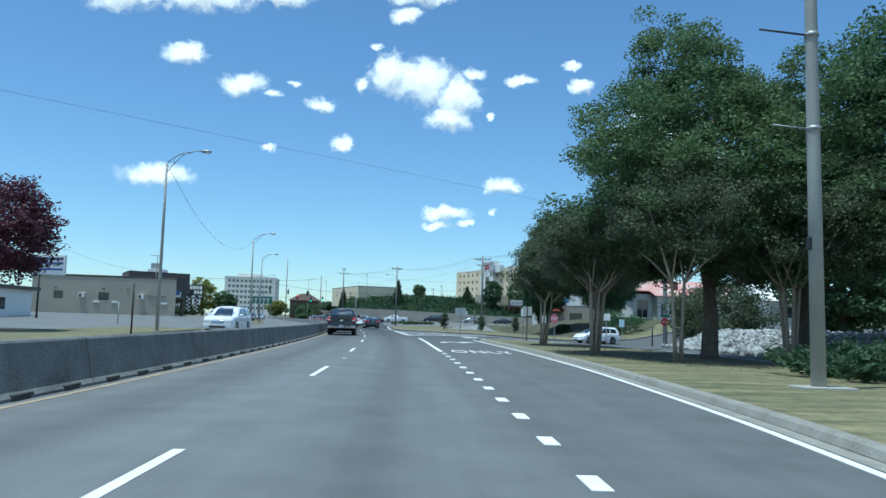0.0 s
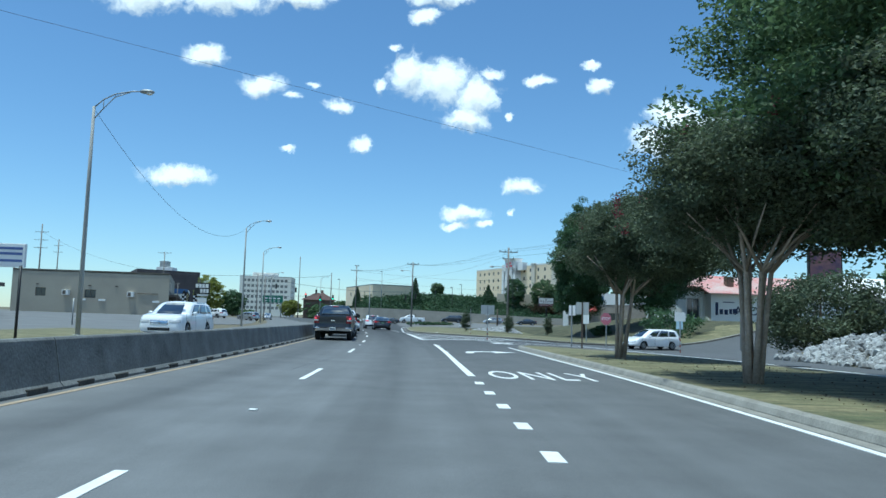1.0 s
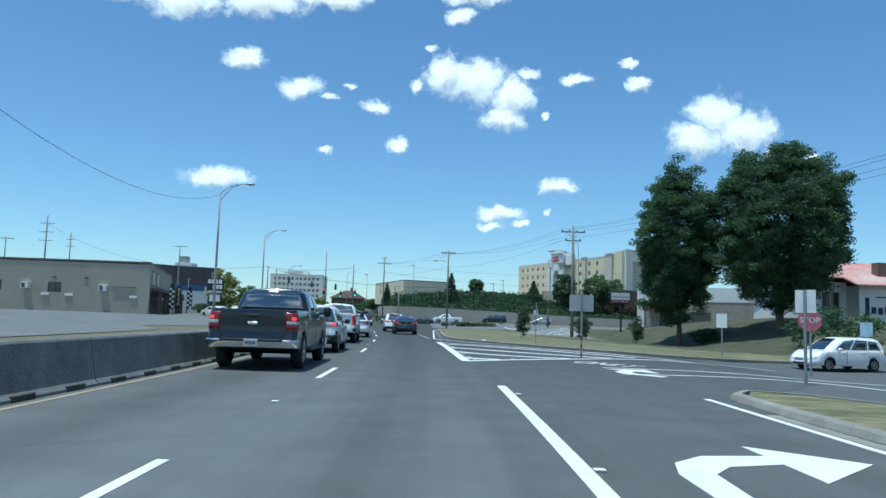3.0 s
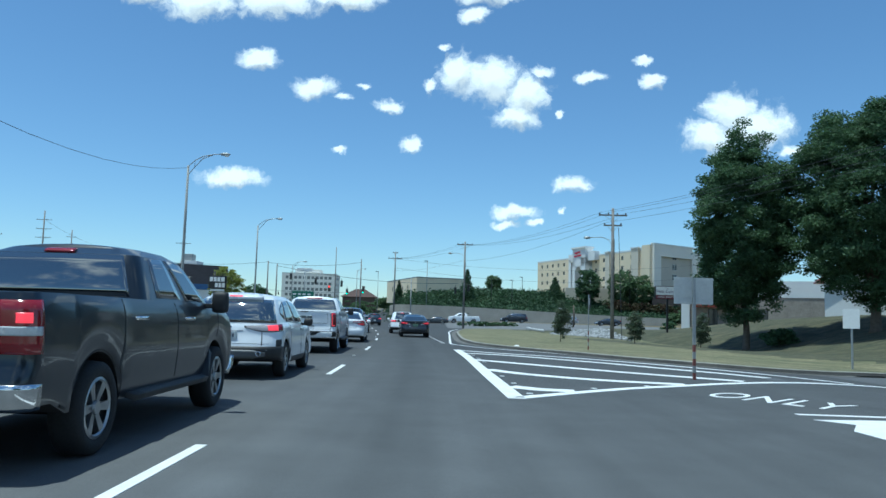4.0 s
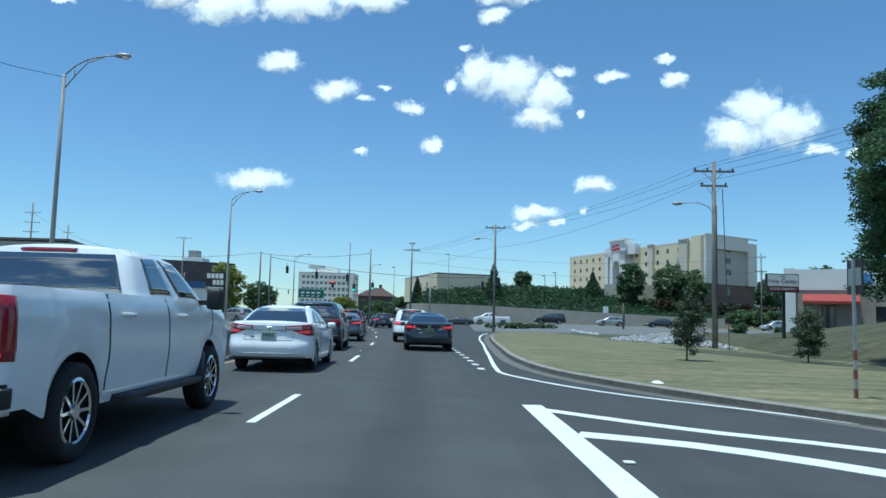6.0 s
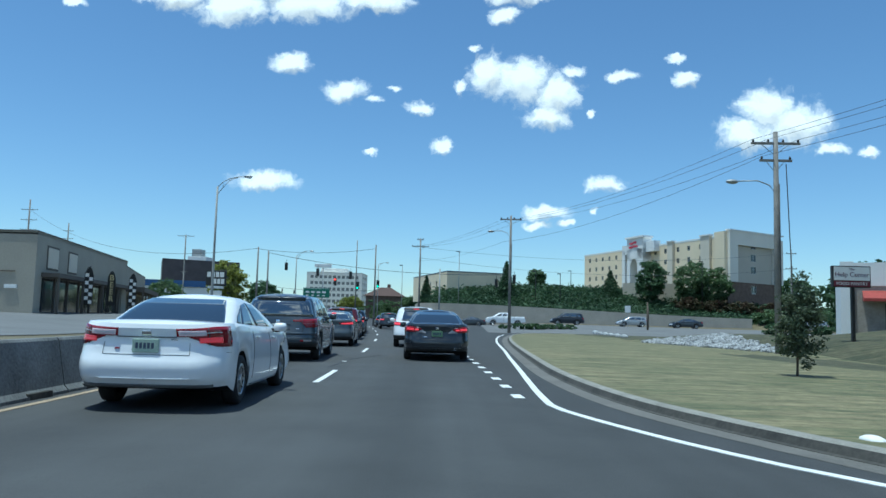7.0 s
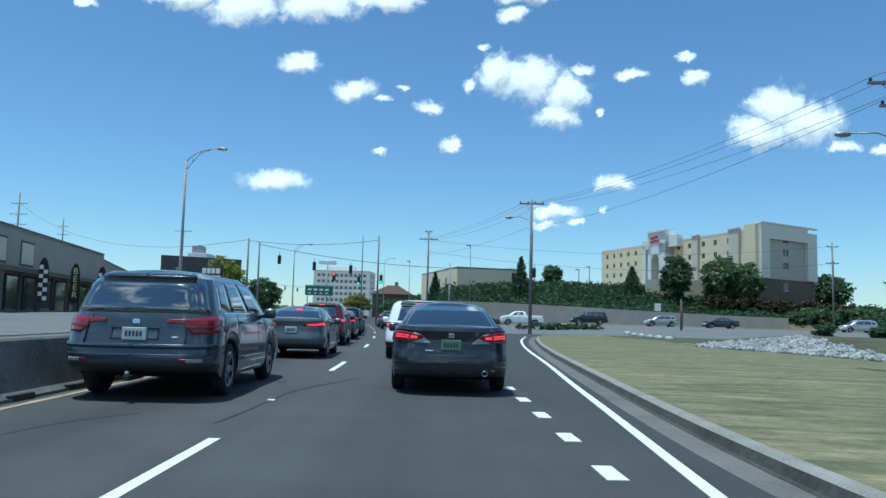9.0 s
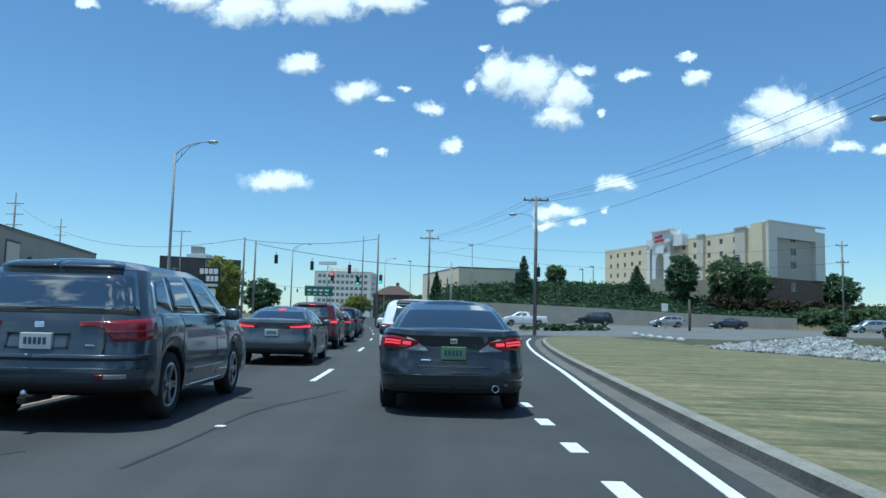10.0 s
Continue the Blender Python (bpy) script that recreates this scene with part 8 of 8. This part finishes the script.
# dark saloon ahead in the same lane
vehicle("saloon_car", on_lane(0.61, 97.45), "dark charcoal saloon with lit brake lamps and roof curve", D_PAINT,
        sedan(w=1.87, length=4.92, h=1.49, wb=2.79, over_r=1.10, spokes=10, rr=0.42, bow_r=0.11, inset=-0.01, plate=(0, 0.645), exhaust=(0.52,), exhaust_z=0.06,
              glass=dict(rear=(0.245, 0.12, 0.93), side=[(0.36, 0.485, 0.2, (0.80, 0.88)), (0.50, 0.655, 0.2, (0.88, 0.84)), (0.31, 0.35, (0.35, 0.22), (0.5, 0.74))]),
              plate_mat=material("green_plate", (0.16, 0.27, 0.15), 0.5), pieces=[
                  ("tail_lamp", "B", 0.128, 0.215, lambda t: 0.665 + 0.01 * t, lambda t: 0.69 + 0.20 * t, 0.012, SMOKE, True, "clear inner lamp wedge"),
                  ("brake_lamp", "B", 0.178, 0.298, lambda t: 0.78 - 0.10 * smooth(0.0, 0.4, t), lambda t: 0.83 + 0.07 * min(1, t * 2) - 0.02 * t, 0.016, TAIL, True, "red outer tail lamp"),
                  ("brake_lamp_lit", "B", 0.225, 0.265, 0.755, 0.785, 0.021, BRAKE, True, "lit brake lamp cluster"),
                  ("brake_lamp_lit", "B", 0.225, 0.265, 0.80, 0.83, 0.021, BRAKE, True, ""),
                  ("brake_lamp_lit", "B", 0.205, 0.221, 0.765, 0.82, 0.021, BRAKE, True, ""),
                  ("boot_gap", "B", 0.176, 0.1785, lambda t: 0.45, lambda t: 0.66, 0.003, PLASTIC, True, ""),
                  ("boot_gap", "B", 0, 0.176, 0.42, 0.43, 0.003, PLASTIC, True, ""),
                  ("boot_lip", "B", 0, 0.11, 0.755, 0.775, 0.012, PLASTIC, True, "dark boot grip strip"),
                  ("badge", "B", -0.018, 0.018, 0.80, 0.885, 0.014, CHROME, False, "plain round badge"),
                  ("badge", "B", -0.158, -0.108, 0.505, 0.535, 0.012, CHROME, False, "plain chrome badge bar"),
                  ("high_brake_lamp", "C", -0.045, 0.045, 0.20, 0.245, 0.016, BRAKE, False, "lit high brake lamp"),
                  ("high_brake_lamp", "C", -0.045, 0.045, 0.265, 0.31, 0.016, BRAKE, False, ""),
                  ("bumper_crease", "B", 0, 0.28, 0.27, 0.29, 0.012, D_PAINT, True, ""),
                  ("lower_bumper", "B", 0, 0.28, 0.0, 0.10, 0.01, PLASTIC, True, "dark lower bumper"),
                  ("head_lamp", "B", 0.73, 0.87, 0.55, 0.85, 0.012, CLEAR, True, "")]))
SUV_LAMPS = [
    ("tail_lamp", "B", 0.15, 0.29, 0.76, 0.95, 0.012, TAIL, True, "red tail lamp"),
    ("brake_lamp", "B", 0.18, 0.275, 0.80, 0.9, 0.018, BRAKE, True, "lit brake lamp"),
    ("lower_bumper", "B", 0, 0.31, 0.0, 0.22, 0.012, PLASTIC, True, "black lower bumper"),
    ("spoiler", "C", 0, 0.21, 0.85, 0.97, 0.03, PLASTIC, True, ""),
    ("high_brake_lamp", "C", -0.05, 0.05, 0.86, 0.9, 0.036, BRAKE, False, ""),
    ("head_lamp", "B", 0.73, 0.86, 0.7, 0.88, 0.012, CLEAR, True, "")]
vehicle("crossover", on_lane(-0.85, 106.6), "white crossover with lit tail lamps ahead of the saloon", W_PAINT, suv(w=1.84, h=1.69, belt_z=1.08, pieces=SUV_LAMPS))
for x, y, kind, paint, label in ((2.05, 114.2, "suv", R_PAINT, "dark red crossover waiting in the queue"), (2.0, 121.5, "sedan", D_PAINT, "dark saloon waiting in the queue"),
                                 (2.0, 128.5, "suv", K_PAINT, "black crossover waiting in the queue"), (2.0, 136, "suv", G_PAINT, "grey crossover waiting in the queue"),
                                 (2.0, 144, "sedan", D_PAINT, "dark saloon far along the queue"), (2.0, 152, "suv", G_PAINT, "grey crossover far along the queue"),
                                 (2.0, 160, "sedan", S_PAINT, "silver saloon far along the queue"), (-1.9, 152, "suv", D_PAINT, "dark crossover far ahead in the lane"), (-1.9, 164, "sedan", G_PAINT, "grey saloon far ahead in the lane")):
    spec = suv(pieces=SUV_LAMPS) if kind == "suv" else sedan(pieces=SMALL_LAMPS)
    vehicle("crossover" if kind == "suv" else "saloon_car", on_lane(lane(y) - x, y), label, paint, spec)

# oncoming and parked vehicles
FRONT = [
    ("head_lamp", "B", 0.74, 0.87, 0.62, 0.82, 0.012, CLEAR, True, "clear head lamp"),
    ("grille", "B", 0.885, 1.0, 0.5, 0.8, 0.012, CHROME, True, "bright grille"),
    ("grille_slot", "B", 0.89, 1.0, 0.58, 0.63, 0.018, PLASTIC, True, ""),
    ("lower_intake", "B", 0.86, 1.0, 0.1, 0.3, 0.01, PLASTIC, True, "dark lower intake"),
    ("tail_lamp", "B", 0.15, 0.29, 0.7, 0.95, 0.012, TAIL, True, "red tail lamp")]
vehicle("sport_utility", pose(-10.5, 52.0, 0, 0, 0, 174), "white sport utility coming along the opposite road", W_PAINT, suv(w=2.0, length=5.0, h=1.78, wb=2.87, over_r=1.1, belt_z=1.16, r=0.37, rim=0.25, rf=0.26, bow_f=0.10, nose_z=0.3, top=[(-1.1, 1.14), (-0.6, 1.18), (2.5, 1.15), (3.1, 1.13), (3.6, 1.06), (3.9, 0.98)], stations=[(v, a, b * 0.45, c) for v, a, b, c in SUV_ST], pieces=FRONT + [("roof_rail", "C", 0.36, 0.6, 0.955, 0.985, 0.02, CHROME, True, "")], doors=(0.4, 0.54, 0.66)), "sport utility", "oncoming cars")
van_at = pose(28.5, 75.6, height(27.0, 75.4) + 0.02, 0, 0, 104)
vehicle("minivan", van_at, "white minivan stopped at the side street mouth", W_PAINT,
        suv(w=1.9, length=4.75, h=1.7, wb=2.85, over_r=0.98, belt_z=1.05, r=0.32, rim=0.21, spokes=10, pieces=FRONT,
            glass=dict(rear=(0.2, 0.14, 0.8), side=[(0.315, 0.415, 0.15, (0.74, 0.82)), (0.425, 0.565, 0.15, (0.84, 0.88)), (0.578, 0.69, 0.15, (0.88, 0.78))])), "minivan", "cars at the junction")
vehicle("pickup_truck", pose(10.0, 188, height(9, 188), 0, 0, 92), "white pickup parked below the retaining wall", W_PAINT, pickup(pieces=FRONT), "pickup truck", "parked cars")
vehicle("sport_utility", pose(20.8, 192, height(19, 192), 0, 0, 90), "black boxy sport utility parked in the lot", K_PAINT, suv(w=2.0, length=5.1, h=1.85, wb=2.95, over_r=1.1, belt_z=1.15, r=0.38, pieces=FRONT), "sport utility", "parked cars")
vehicle("saloon_car", pose(3.6, 193, height(2, 193), 0, 0, 90), "dark saloon parked by the wall", D_PAINT, sedan(pieces=FRONT), "car", "parked cars")
vehicle("crossover", pose(31.8, 191, height(30, 191), 0, 0, 92), "silver crossover in the upper lot", S_PAINT, suv(h=1.6, pieces=FRONT), "car", "parked cars")
vehicle("saloon_car", pose(40.8, 190, height(39, 190) + 0.02, 0, 0, 92), "dark saloon on the upper drive", D_PAINT, sedan(pieces=FRONT), "car", "parked cars")
vehicle("minivan", pose(62, 190, height(60, 190) + 0.02, 0, 0, 92), "silver minivan on the upper drive", S_PAINT, suv(length=5.0, wb=3.0, h=1.72, pieces=FRONT), "minivan", "parked cars")
vehicle("crossover", pose(-33.5, 152, height(-33, 152), 0, 0, 60), "white crossover parked by the shop", W_PAINT, suv(pieces=FRONT), "car", "parked cars")
vehicle("crossover", pose(-27.5, 156, height(-27, 156), 0, 0, 60), "silver crossover parked at the lot edge", S_PAINT, suv(pieces=FRONT), "car", "parked cars")
vehicle("saloon_car", pose(-30, 187, height(-30, 187), 0, 0, 185), "silver saloon on the opposite road", S_PAINT, sedan(pieces=FRONT), "car", "oncoming cars")
vehicle("pickup_truck", pose(40, 58.7, height(40, 58.7), 0, 0, 85), "grey pickup parked behind the rock bank", G2_PAINT, pickup(pieces=FRONT), "pickup truck", "parked cars")


# ---- plan units to metres: everything but the vehicles, which are built full size ----
bpy.context.view_layer.update()
surveyed = []
for ob in scene.collection.objects:
    top_one = ob
    while top_one.parent is not None:
        top_one = top_one.parent
    if top_one not in TRUE_SIZE and top_one.type not in {"CAMERA", "LIGHT"}:
        surveyed.append((ob, ob.matrix_world.copy()))
for ob, was in surveyed:
    turn = was.to_3x3().normalized().to_4x4()
    now = Matrix.Translation(PLAN @ was.translation) @ turn
    if ob.type == "MESH":
        ob.data.transform(now.inverted() @ PLAN @ was)
    if ob.parent is None:
        ob.matrix_world = now
    else:
        above = ob.parent.matrix_basis.copy() if ob.parent.parent is None else ob.parent.parent.matrix_basis @ ob.parent.matrix_basis
        ob.matrix_basis = above.inverted() @ now
